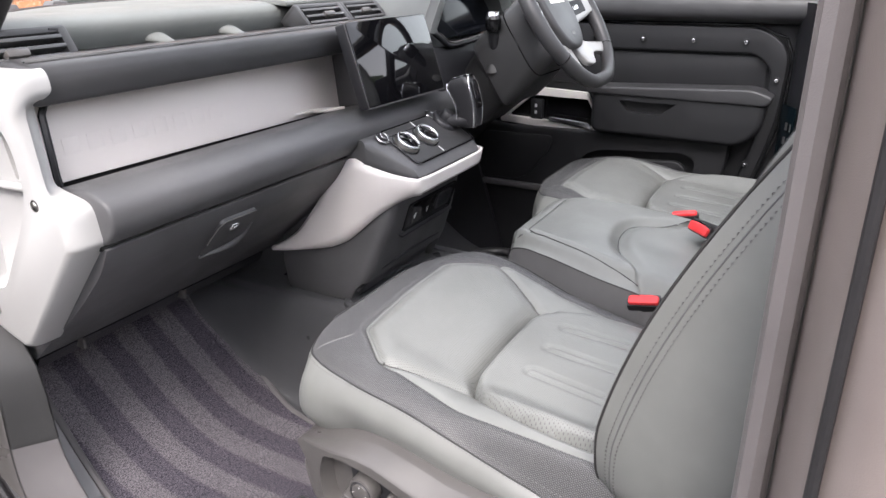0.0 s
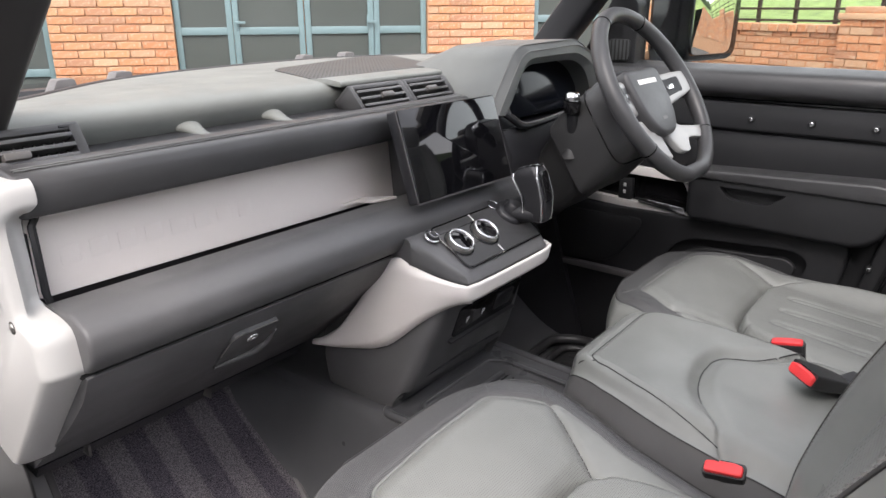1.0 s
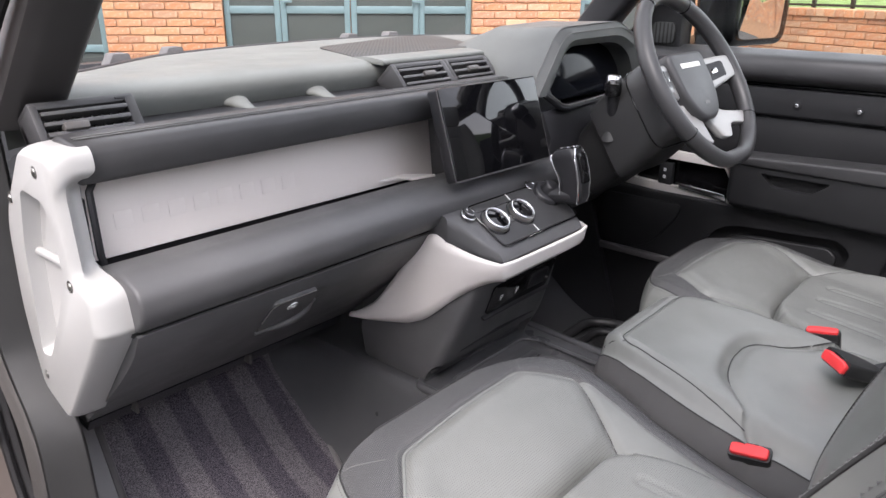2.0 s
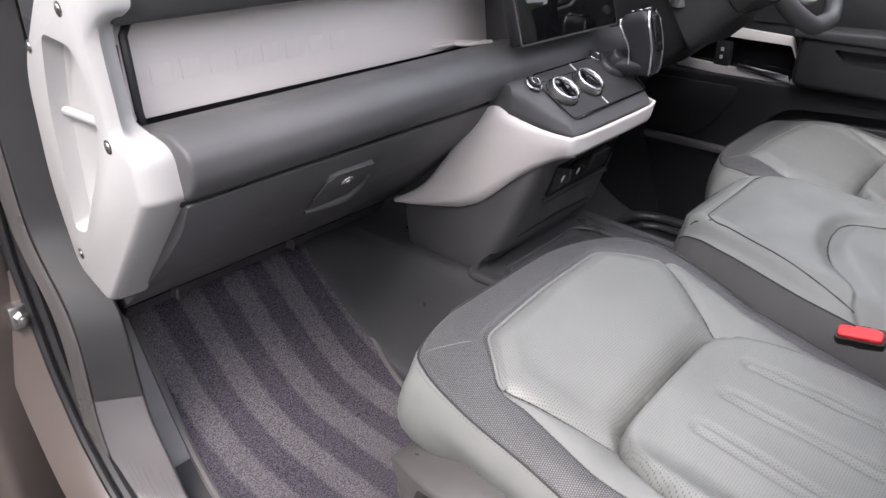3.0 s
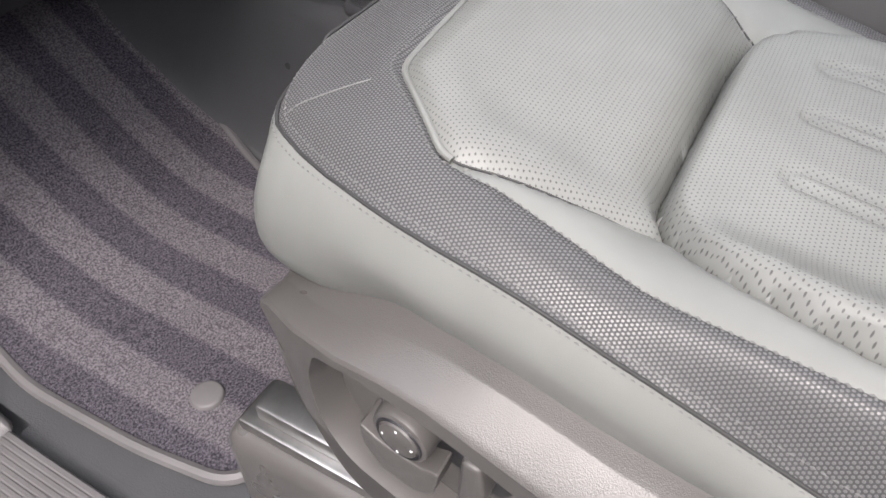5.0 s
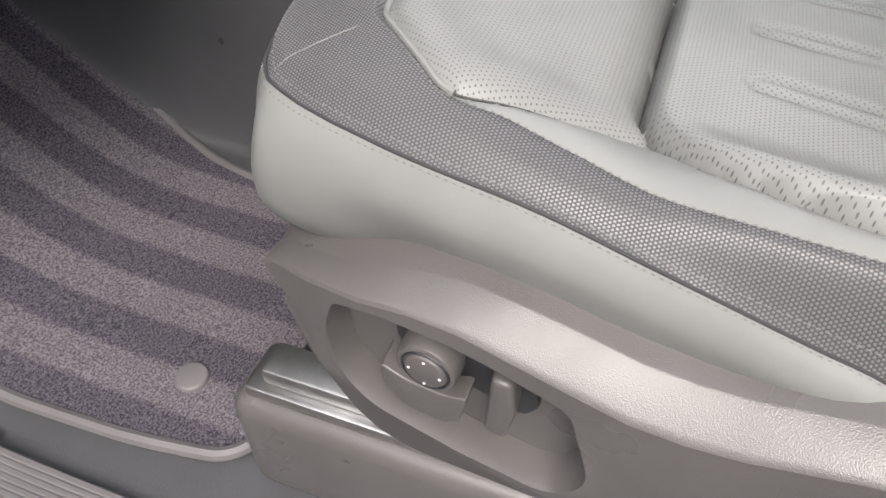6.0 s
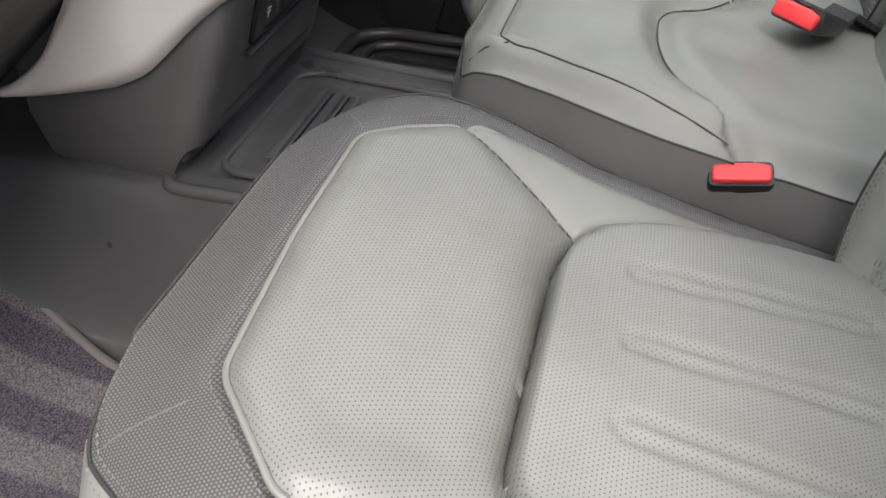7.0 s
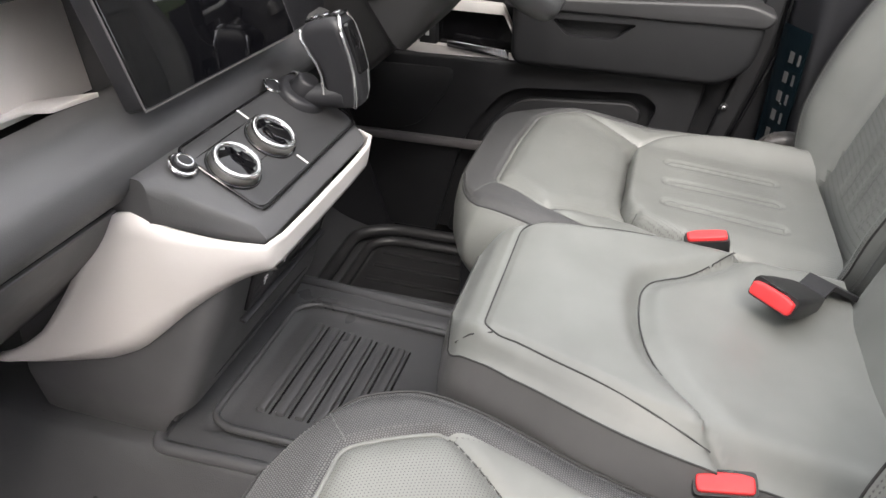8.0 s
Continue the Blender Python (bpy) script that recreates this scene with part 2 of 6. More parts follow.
def tube(pts, r, seg=8, closed=False):
    """A round cord along points; r may be a number or one for each point."""
    pts = [Vector(p) for p in pts]
    n = len(pts)
    bm = bmesh.new()
    rings, side = [], None
    for i, p in enumerate(pts):
        a = pts[i - 1] if (i or closed) else p
        b = pts[(i + 1) % n] if (i < n - 1 or closed) else p
        d = (b - a).normalized()
        if side is None:
            side = d.orthogonal().normalized()
        side = (side - d * side.dot(d)).normalized()
        up = d.cross(side)
        rr = r[i] if isinstance(r, (list, tuple)) else r
        rings.append([bm.verts.new(p + (side * math.cos(t) + up * math.sin(t)) * rr) for t in (2 * math.pi * k / seg for k in range(seg))])
    for i in range(n if closed else n - 1):
        a, b = rings[i], rings[(i + 1) % n]
        for k in range(seg):
            bm.faces.new((a[k], a[(k + 1) % seg], b[(k + 1) % seg], b[k]))
    if not closed:
        bm.faces.new(rings[0][::-1])
        bm.faces.new(rings[-1])
    bmesh.ops.recalc_face_normals(bm, faces=bm.faces[:])
    return bm


def loft(rings, caps=True, closed=True):
    """A skin over rings of as many points each."""
    bm = bmesh.new()
    vs = [[bm.verts.new(p) for p in r] for r in rings]
    m = len(vs[0])
    for a, b in zip(vs, vs[1:]):
        for k in range(m if closed else m - 1):
            bm.faces.new((a[k], a[(k + 1) % m], b[(k + 1) % m], b[k]))
    if caps and closed:
        bm.faces.new(vs[0][::-1])
        bm.faces.new(vs[-1])
    bmesh.ops.recalc_face_normals(bm, faces=bm.faces[:])
    return bm


def join(*bms):
    out = bmesh.new()
    for b in bms:
        me = bpy.data.meshes.new("tmp")
        b.to_mesh(me)
        b.free()
        out.from_mesh(me)
        bpy.data.meshes.remove(me)
    return out


def moved(bm, m):
    bm.transform(m)
    return bm


def sheet(grid, keep=None, flip=False):
    """A grid of points as a bmesh; keep(i, j) picks the faces."""
    bm = bmesh.new()
    used = {}

    def v(i, j):
        if (i, j) not in used:
            used[i, j] = bm.verts.new(grid[i][j])
        return used[i, j]

    for i in range(len(grid) - 1):
        for j in range(len(grid[0]) - 1):
            if keep is None or keep(i, j):
                q = (v(i, j), v(i + 1, j), v(i + 1, j + 1), v(i, j + 1))
                bm.faces.new(q[::-1] if flip else q)
    return bm


def smooth01(a, b, x):
    t = min(1.0, max(0.0, (x - a) / (b - a)))
    return t * t * (3 - 2 * t)


def curve_table(table, x):
    """Smooth interpolation through a table (cosine-free Catmull-Rom)."""
    xs = [p[0] for p in table]
    if x <= xs[0]:
        return table[0][1]
    if x >= xs[-1]:
        return table[-1][1]
    i = max(k for k in range(len(xs) - 1) if xs[k] <= x)
    p = [table[max(0, i - 1)][1], table[i][1], table[i + 1][1], table[min(len(xs) - 1, i + 2)][1]]
    t = (x - xs[i]) / (xs[i + 1] - xs[i])
    return 0.5 * (2 * p[1] + (p[2] - p[0]) * t + (2 * p[0] - 5 * p[1] + 4 * p[2] - p[3]) * t * t + (3 * p[1] - p[0] - 3 * p[2] + p[3]) * t**3)


def inside(poly, x, y):
    hit, n = False, len(poly)
    for i in range(n):
        (x0, y0), (x1, y1) = poly[i], poly[i - 1]
        if (y0 > y) != (y1 > y) and x < (x1 - x0) * (y - y0) / (y1 - y0) + x0:
            hit = not hit
    return hit


def gap(lines, x, y):
    """Distance from a point to the nearest of some polylines."""
    best = 9.0
    for line in lines:
        for (x0, y0), (x1, y1) in zip(line, line[1:]):
            dx, dy = x1 - x0, y1 - y0
            t = min(1, max(0, ((x - x0) * dx + (y - y0) * dy) / (dx * dx + dy * dy + 1e-12)))
            best = min(best, math.hypot(x - x0 - t * dx, y - y0 - t * dy))
    return best


def dense(line, step=0.008):
    out = []
    for (x0, y0), (x1, y1) in zip(line, line[1:]):
        n = max(1, int(math.hypot(x1 - x0, y1 - y0) / step))
        out += [(x0 + (x1 - x0) * k / n, y0 + (y1 - y0) * k / n) for k in range(n)]
    return out + [line[-1]]


def rounded_line(pts, r=0.02, seg=5):
    """An open polyline with rounded corners."""
    out = [pts[0]]
    for a, p, b in zip(pts, pts[1:], pts[2:]):
        p_, da, db = Vector(p), Vector(a) - Vector(p), Vector(b) - Vector(p)
        cut = min(r, da.length * 0.45, db.length * 0.45)
        s, e_ = p_ + da.normalized() * cut, p_ + db.normalized() * cut
        for k in range(seg + 1):
            t = k / seg
            q = s * (1 - t) ** 2 + p_ * 2 * t * (1 - t) + e_ * t * t
            out.append((q.x, q.y))
    return out + [pts[-1]]


# ---- setting: ground, car shell ----
def structure(name, bm, material, label):
    return tagged(part(name, bm, material), label, kind="structure")


structure("ground", sheet([[(x, y, 0) for y in (-300, -30, 0, 30, 300)] for x in (-300, -30, 0, 30, 300)], flip=True), asphalt, "dark grey asphalt yard")

# Unseen roof; its glass is added to brighten the cabin from above.
structure("roof", join(box(-0.72, -0.60, -2.5, 0.02, 1.79, 1.84, 0.02), box(0.60, 0.72, -2.5, 0.02, 1.79, 1.84, 0.02), box(-0.60, 0.60, -0.10, 0.02, 1.79, 1.84, 0.02), box(-0.60, 0.60, -2.5, -2.2, 1.79, 1.84, 0.02)), headliner, "unseen pale headliner round the added overhead glass")
structure("roof_glass", box(-0.60, 0.60, -2.2, -0.10, 1.815, 1.822), roof_tint, "unseen tinted glass added overhead to let sky light in")
structure("floor", box(-0.76, 0.76, -2.4, 0.62, 0.52, 0.575), rubber_floor, "moulded black rubber cabin floor")
structure("firewall", prism([(0.40, 0.56), (0.62, 0.80), (0.72, 1.40), (0.78, 1.40), (0.68, 0.78), (0.46, 0.54)], "x", -0.76, 0.76), rubber_floor, "black lined bulkhead of the footwell")
for s, n in ((1, "wall_driver_side"), (-1, "wall_passenger_side")):
    structure(n, join(
        box(s * 0.88 - 0.06, s * 0.88 + 0.06, -2.5, -1.05, 0.5, 1.30, 0.01),
        box(s * 0.86 - 0.05, s * 0.86 + 0.05, -2.5, -2.2, 1.30, 1.80, 0.01),
        box(s * 0.78 - 0.07, s * 0.78 + 0.07, -2.5, 0.0, 1.74, 1.80, 0.01)), hard_black, "dark rear side wall of the cabin")
structure("wall_footwell", prism(fillet([(0.10, 0.54), (0.74, 0.54), (0.74, 1.42), (0.30, 1.42), (0.26, 1.05)], 0.02, 3), "x", 0.765, 0.80), hard_black, "black lined side of the driver footwell")
structure("wall_rear", box(-0.84, 0.84, -2.56, -2.5, 0.5, 1.80), hard_black, "dark rear wall of the cabin")

# windscreen pillars lean back from the dash to the roof
for s, n in ((-1, "a_pillar"), (1, "a_pillar")):
    low, top = Vector((s * 0.735, 0.335, 1.40)), Vector((s * 0.70, -0.06, 1.80))
    if s > 0:
        low, top = Vector((0.755, 0.33, 1.40)), Vector((0.70, -0.02, 1.80))
    rings = []
    for k in range(7):
        c = low.lerp(top, k / 6)
        prof = fillet([(-0.045, -0.06, 0.02), (0.045, -0.06, 0.03), (0.035, 0.05, 0.02), (-0.045, 0.05, 0.02)], 0.02, 3)
        rings.append([(c.x + s * u, c.y + v, c.z) for u, v in prof])
    structure(n, loft(rings), jamb_plastic if s < 0 else hard_black, "dark trimmed windscreen pillar")

# windscreen, raked
ws = structure("windscreen", loft([[(-0.70 * w, y, z) for y, z in ((0.80, 1.435), (0.02, 1.80))] for w in (1, 0.5, 0, -0.5, -1)], closed=False), glass, "clear raked windscreen")
ws.visible_shadow = False

# bonnet beyond the windscreen
bonnet = thing("bonnet", (0, 1.2, 1.3), "dark car bonnet with raised grip plates", "car bonnet")
part("panel", prism([(0.82, 1.385), (0.86, 1.395), (1.95, 1.33), (2.02, 1.22), (2.0, 0.9), (0.82, 0.9)], "x", -0.80, 0.80, 0.02), gloss_black, bonnet)
part("scuttle", prism([(0.78, 1.37), (0.80, 1.425), (0.84, 1.425), (0.87, 1.36)], "x", -0.76, 0.78, 0.004), hard_black, bonnet)

# left door aperture: sill, kick panel, jamb, seals
sill = thing("door_sill", (-0.80, -0.2, 0.5), "ribbed charcoal plastic door sill with body-coloured edge", "sill", kind="structure")


def sill_top(y):
    """The sill's inner height, swept up into the kick panel ahead of the footwell."""
    return curve_table([(-0.9, 0.600), (0.05, 0.600), (0.15, 0.612), (0.24, 0.66), (0.31, 0.74), (0.36, 0.86), (0.39, 1.02)], y)


ys = [-1.0 + 0.75 * k / 8 for k in range(8)] + [-0.25 + 0.64 * k / 36 for k in range(37)]


def rib_wave(f, count, width=0.16):
    """Fine grooves across a strip: 1 in a groove, 0 between them."""
    p = f * count
    return smooth01(width, 0.0, abs(p - math.floor(p) - 0.5)) if 0 < p < count else 0.0


rear_ys = [y for y in ys if y < 0.10] + [0.112, 0.117]
part("tread", sheet([[(-0.755 - 0.057 * k / 72, y, sill_top(y) - 0.020 * (1 - k / 72 / 0.08) ** 2 * (k < 6) - 0.0016 * rib_wave(k / 72 * 1.25 - 0.16, 7) - (0.006 if y > 0.115 else 0.0)) for k in range(73)] for y in rear_ys], flip=False), sill_plastic, sill, "ribbed charcoal tread plate")
part("inner_slope", sheet([[(-0.700 - 0.055 * k / 4, y, 0.585 + (sill_top(y) - 0.022 - 0.585) * k / 4) for k in range(5)] for y in rear_ys]), rubber_floor, sill)
part("painted_edge", sheet([[(-0.823 - 0.055 * k / 8, y + 0.02 * k / 8, sill_top(y) - 0.03 - 0.045 * (k / 8) ** 2) for k in range(9)] for y in ys], flip=False), body_paint, sill, "taupe painted sill edge")
part("outer_skirt", box(-0.95, -0.875, -1.0, 0.42, 0.30, 0.535, 0.01), gloss_black, sill)
for dx, r in ((0.0, 0.010), (0.016, 0.007)):
    part("seal", tube([(-0.815 - dx, y, sill_top(y) - 0.012) for y in ys] + [(-0.812 - dx, 0.392, 1.15), (-0.805 - dx, 0.375, 1.30), (-0.79 - dx, 0.33, 1.42), (-0.775 - dx, 0.18, 1.56), (-0.755 - dx, 0.0, 1.72)], r), seal_rubber, sill, "black rubber door seal")

jamb = thing("door_jamb", (-0.86, 0.38, 1.0), "taupe painted front door jamb with a check bolt", "door jamb", kind="structure")
part("panel", prism(fillet([(-0.83, 0.395), (-0.93, 0.37), (-0.97, 0.46), (-0.83, 0.52)], 0.02), "z", 0.45, 1.42, 0.005), body_paint, jamb)
part("bolt_plate", box(-0.860, -0.831, 0.372, 0.398, 0.902, 0.940, 0.004), steel, jamb)
part("bolt", join(cyl((-0.846, 0.374, 0.921), (-0.846, 0.360, 0.921), 0.011, 0.010, 6, 0.002), cyl((-0.846, 0.362, 0.921), (-0.846, 0.355, 0.921), 0.006, 0.006, 16, 0.001)), steel, jamb)
KICK_IN = [(0.594, 0.118), (0.600, 0.124), (0.615, 0.146), (0.640, 0.168), (0.680, 0.190), (0.72, 0.214), (0.76, 0.232), (0.82, 0.240), (0.88, 0.242), (0.93, 0.250), (0.97, 0.272), (1.01, 0.306), (1.05, 0.330), (1.10, 0.338), (1.42, 0.340)]
KICK_OUT = [(0.594, 0.118), (0.600, 0.150), (0.615, 0.190), (0.640, 0.230), (0.680, 0.262), (0.72, 0.274), (0.76, 0.277), (0.82, 0.274), (0.88, 0.269), (0.93, 0.274), (0.97, 0.292), (1.01, 0.322), (1.05, 0.345), (1.10, 0.352), (1.42, 0.354)]


def kick_row(z):
    """One level of the kick panel, from the seal inwards and round its inner edge."""
    yi, yo = curve_table(KICK_IN, z), curve_table(KICK_OUT, z)
    row = [(-0.8110, yo + 0.010, z), (-0.8105, yo + 0.003, z)]
    for k in range(81):
        f = k / 80
        g = 0.0013 * rib_wave((f - 0.14) / 0.74, 8) * smooth01(0.606, 0.612, z) * smooth01(0.705 - 0.03 * f, 0.690 - 0.03 * f, z)
        row.append((-0.8095 + 0.0535 * f, yo + (yi - yo) * f + g, z - g))
    return row + [(-0.7515, yi + 0.004, z - 0.001), (-0.7480, yi + 0.013, z - 0.003), (-0.7460, yi + 0.03, z - 0.006), (-0.7445, yi + 0.08, z - 0.01), (-0.7440, 0.42, z - 0.01)]


kick_zs = [0.594 + 0.126 * k / 50 for k in range(51)] + [0.74 + 0.01 * k for k in range(69)]
kick = part("kick_panel", sheet([[(x, y - 0.0015 * smooth01(0.796, 0.800, z), z) for x, y, z in kick_row(z)] for z in [0.795, 0.798, 0.802] + [z for z in kick_zs if z > 0.805]], flip=False), kick_plastic, jamb, "matt black upper kick panel")
part("scuff_panel", sheet([kick_row(z) for z in kick_zs if z < 0.805], flip=False), sill_plastic, jamb, "grey lower panel running into a ribbed tread")
part("trim_strip", sheet([[(-0.8125 - 0.0105 * k / 4, curve_table(KICK_OUT, z) + 0.002 + 0.030 * (k / 4) ** 1.5, z) for k in range(5)] for z in kick_zs], flip=True), seat_plastic, jamb, "paler grey strip beside the seal")

wing = thing("front_wing", (-0.97, 0.7, 0.9), "gloss black front wing of the car", "car wing")
part("panel", prism(fillet([(-0.955, 0.47), (-0.985, 0.44), (-1.0, 0.48), (-1.0, 1.9), (-0.93, 1.95), (-0.93, 0.5)], 0.01), "z", 0.45, 1.36, 0.01), gloss_black, wing)

# open passenger door, swung forward out of the way
od = thing("passenger_door", (-0.98, 0.42, 0.9), "open dark passenger door with black trim", "car door")
od_m = pose(-0.99, 0.40, 0, 0, 0, 8)
part("panel", moved(prism(fillet([(-1.02, 0.52), (-0.02, 0.52), (-0.02, 1.40), (-1.02, 1.40)], 0.05), "y", 0.0, 0.13, 0.02), od_m @ pose(0, 0, 0, 0, 0, 0)), gloss_black, od)
part("window_frame", moved(join(box(-1.02, -0.98, 0.02, 0.06, 1.39, 1.78, 0.008), box(-1.02, -0.20, 0.02, 0.06, 1.76, 1.80, 0.008)), od_m), hard_black, od)

# B pillar on the passenger side
bp = thing("b_pillar", (-0.82, -0.9, 0.6), "grey trimmed door pillar with rubber seals", "car pillar", kind="structure")
part("trim", prism(fillet([(-0.70, -0.79), (-0.775, -0.775), (-0.80, -0.79), (-0.82, -1.02), (-0.72, -1.02)], 0.015, 4), "z", 0.56, 1.78), pillar_grey, bp)
part("painted_flange", prism(fillet([(-0.80, -0.800), (-0.875, -0.822), (-0.90, -0.85), (-0.90, -1.05), (-0.80, -1.05)], 0.012, 4), "z", 0.50, 1.78), pillar_paint, bp, "taupe painted pillar face")
part("seal", tube([(-0.812, -0.790, 0.6 + 0.1 * k) for k in range(13)], 0.011, 8), pillar_seal, bp, "grey rubber seal")
part("outer_seal", tube([(-0.885, -0.825, 0.6 + 0.1 * k) for k in range(13)], 0.004, 8), seal_rubber, bp, "black rubber seal")
bpr = structure("b_pillar", prism(fillet([(0.72, -0.72), (0.80, -0.68), (0.90, -0.69), (0.90, -0.95), (0.74, -0.95)], 0.02, 4), "z", 0.56, 1.42), hard_black, "black trimmed driver-side door pillar")
teal_mat = Mat("dark_teal_gloss_print", (0.006, 0.012, 0.016), 0.15).m
pp = part("printed_panel", prism([(0.724, -0.7115), (0.796, -0.6755), (0.7945, -0.6725), (0.7225, -0.7085)], "z", 0.78, 1.165), teal_mat, bpr, "dark teal printed panel")
for k in range(7):
    for c, w_ in ((0.26, 0.08), (0.55, 0.16)):
        q = c + 0.035 * (6 - k) - 0.10
        part("print_bar", prism([(0.7225 + 0.072 * (q - w_ / 2), -0.7087 + 0.036 * (q - w_ / 2)), (0.7225 + 0.072 * (q + w_ / 2), -0.7087 + 0.036 * (q + w_ / 2)), (0.7221 + 0.072 * (q + w_ / 2), -0.7078 + 0.036 * (q + w_ / 2)), (0.7221 + 0.072 * (q - w_ / 2), -0.7078 + 0.036 * (q - w_ / 2))], "z", 0.875 + 0.038 * k, 0.895 + 0.038 * k), sill_plastic, pp, "faint grey printed bar")
structure("upper_pillar", prism(fillet([(0.80, -0.74), (0.84, -0.735), (0.88, -0.74), (0.88, -0.82), (0.80, -0.82)], 0.02, 4), "z", 1.42, 1.78), hard_black, "black trimmed upper door pillar")


# ---- footwells, tunnel, mat ----
def floor_z(y):
    return 0.590 + 0.9 * (0.045 * math.log1p(math.exp((y - 0.235) / 0.045)))


mat = thing("carpet_mat", (-0.5, 0.1, 0.6), "charcoal striped carpet mat with bound edge on the floor", "car mat")
MAT = rounded_line([(-0.33, -0.14), (-0.318, 0.07), (-0.305, 0.14), (-0.272, 0.235), (-0.243, 0.33), (-0.190, 0.56), (-0.64, 0.60), (-0.665, 0.42), (-0.69, 0.27), (-0.712, 0.14), (-0.705, -0.02), (-0.690, -0.125), (-0.62, -0.155), (-0.33, -0.14)], 0.03)


def on_mat(x, y, h=0.014):
    return (x, y, floor_z(y) + h)


# Paler sheet over the liner beside the mat; its colour paints the light there.
pad_ys = [0.246, 0.248, 0.254, 0.262] + [0.28 + 0.02 * k for k in range(12)]
pad = structure("footwell_pad", sheet([[(-0.742 + 0.085 * k / 8, y, floor_z(y) + (0.0 if y < 0.247 else 0.006 if y < 0.25 else 0.010 if y < 0.26 else 0.011)) for k in range(9)] for y in pad_ys], flip=False), lit_liner, "paler sheet that paints the lit slope of the floor liner")
nx, ny = 110, 180
gx = [-0.72 + 0.52 * i / nx for i in range(nx + 1)]
gy = [-0.16 + 0.77 * j / ny for j in range(ny + 1)]
keepm = {(i, j): inside(MAT, (gx[i] + gx[i + 1]) / 2, (gy[j] + gy[j + 1]) / 2) for i in range(nx) for j in range(ny)}
part("carpet", sheet([[on_mat(x, y, 0.012 + 0.0015 * noise.noise((x * 30, y * 30, 0))) for y in gy] for x in gx], lambda i, j: keepm[i, j], flip=True), carpet, mat)
part("binding", tube([on_mat(x, y, 0.009) for x, y in dense(MAT, 0.012)][:-1], 0.0075, 8, True), sill_plastic, mat, "grey bound edge")
part("fixing_button", cyl((-0.625, -0.035, 0.600), (-0.625, -0.035, 0.6075), 0.020, 0.017, 28, 0.002), sill_plastic, mat, "round grey fixing button")

# sloped footwell liner, with the tunnel hump in the middle
HUMP = 0.822


def tunnel_z(x, y):
    a = smooth01(-0.262, -0.186, x + 0.10 * max(0, y - 0.05)) if x < 0 else smooth01(0.26, 0.205, x)
    return floor_z(y) + (HUMP - floor_z(y)) * a if floor_z(y) < HUMP else floor_z(y)


tun = thing("tunnel_liner", (0, 0, 0.6), "moulded black rubber floor liner over the raised tunnel", "floor liner", kind="structure")


def liner_z(x, y):
    z = tunnel_z(x, y)
    if abs(x) < 0.2:
        z += 0.011 * smooth01(0.022, 0.036, max(abs(x + 0.0025) - 0.11, y + 0.01))
    return z


lx = [-0.74 + 1.50 * i / 190 for i in range(191)]
ly = [-0.62 + 1.25 * j / 130 for j in range(131)]
part("liner", sheet([[(x, y, liner_z(x, y)) for y in ly] for x in lx], flip=True), rubber_floor, tun)
for k in range(6):
    y = -0.024 - 0.0275 * k
    part("rib", box(-0.090, 0.100 - 0.004 * k, y - 0.0065, y + 0.0065, HUMP - 0.004, HUMP + 0.0075, 0.003), rubber_floor, tun)
    # gloss black strip paints the shade in the hollow beside each rib
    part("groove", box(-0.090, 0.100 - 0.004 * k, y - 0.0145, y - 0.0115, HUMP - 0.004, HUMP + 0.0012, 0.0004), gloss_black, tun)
RIDGE = [(-0.176, -0.30), (-0.183, -0.05), (-0.187, 0.045), (-0.185, 0.060), (-0.172, 0.068), (-0.10, 0.069), (0.180, 0.066), (0.190, 0.055), (0.190, 0.03), (0.165, -0.3)]
part("corner_ridge", tube([(x, y, HUMP + 0.011) for x, y in rounded_line(RIDGE, 0.02)], 0.009, 12), rubber_floor, tun)
part("inner_ridge", tube([(x, y, HUMP + 0.009) for x, y in rounded_line([(-0.130, -0.30), (-0.135, 0.000), (-0.120, 0.026), (0.12, 0.028), (0.140, 0.0), (0.125, -0.3)], 0.03)], 0.005, 10), rubber_floor, tun)
dm = thing("rubber_mat", (0.45, 0, 0.6), "black rubber driver's footwell mat with raised rim", "car mat")
part("tray", box(0.275, 0.70, -0.28, 0.11, 0.588, 0.602, 0.004), tray_rubber, dm)
part("rim", tube([(x, y, 0.612) for x, y in rounded_line([(0.285, -0.28), (0.280, 0.06), (0.31, 0.115), (0.66, 0.125), (0.69, 0.08), (0.69, -0.28)], 0.05)], 0.011, 12), tray_rubber, dm, "raised rubber rim")
part("outer_rim", tube([(x, y, 0.628) for x, y in rounded_line([(0.265, -0.10), (0.262, 0.10), (0.30, 0.155), (0.67, 0.165), (0.715, 0.10), (0.715, -0.28)], 0.06)], 0.014, 12), tray_rubber, dm, "raised rubber rim")
for k in range(7):
    part("rib", box(0.31 + 0.055 * k, 0.325 + 0.055 * k, -0.24, 0.09, 0.600, 0.607, 0.002), tray_rubber, dm)
part("fixing_button", cyl((0.335, -0.075, 0.600), (0.335, -0.075, 0.612), 0.02, 0.016, 24, 0.003), sill_plastic, dm, "round grey fixing button")
part("side_runner", box(0.255, 0.283, -0.36, -0.02, 0.600, 0.640, 0.006), tray_rubber, dm)
pedals = thing("pedal", (0.42, 0.27, 0.7), "dark brake pedal on its arm under the dash", "pedal")
part("pad", moved(box(-0.04, 0.04, -0.012, 0.0, -0.035, 0.035, 0.006), pose(0.40, 0.27, 0.74, -25)), hard_black, pedals)
part("arm", tube([(0.40, 0.275, 0.75), (0.40, 0.33, 0.90), (0.40, 0.36, 1.05)], 0.009), steel, pedals)


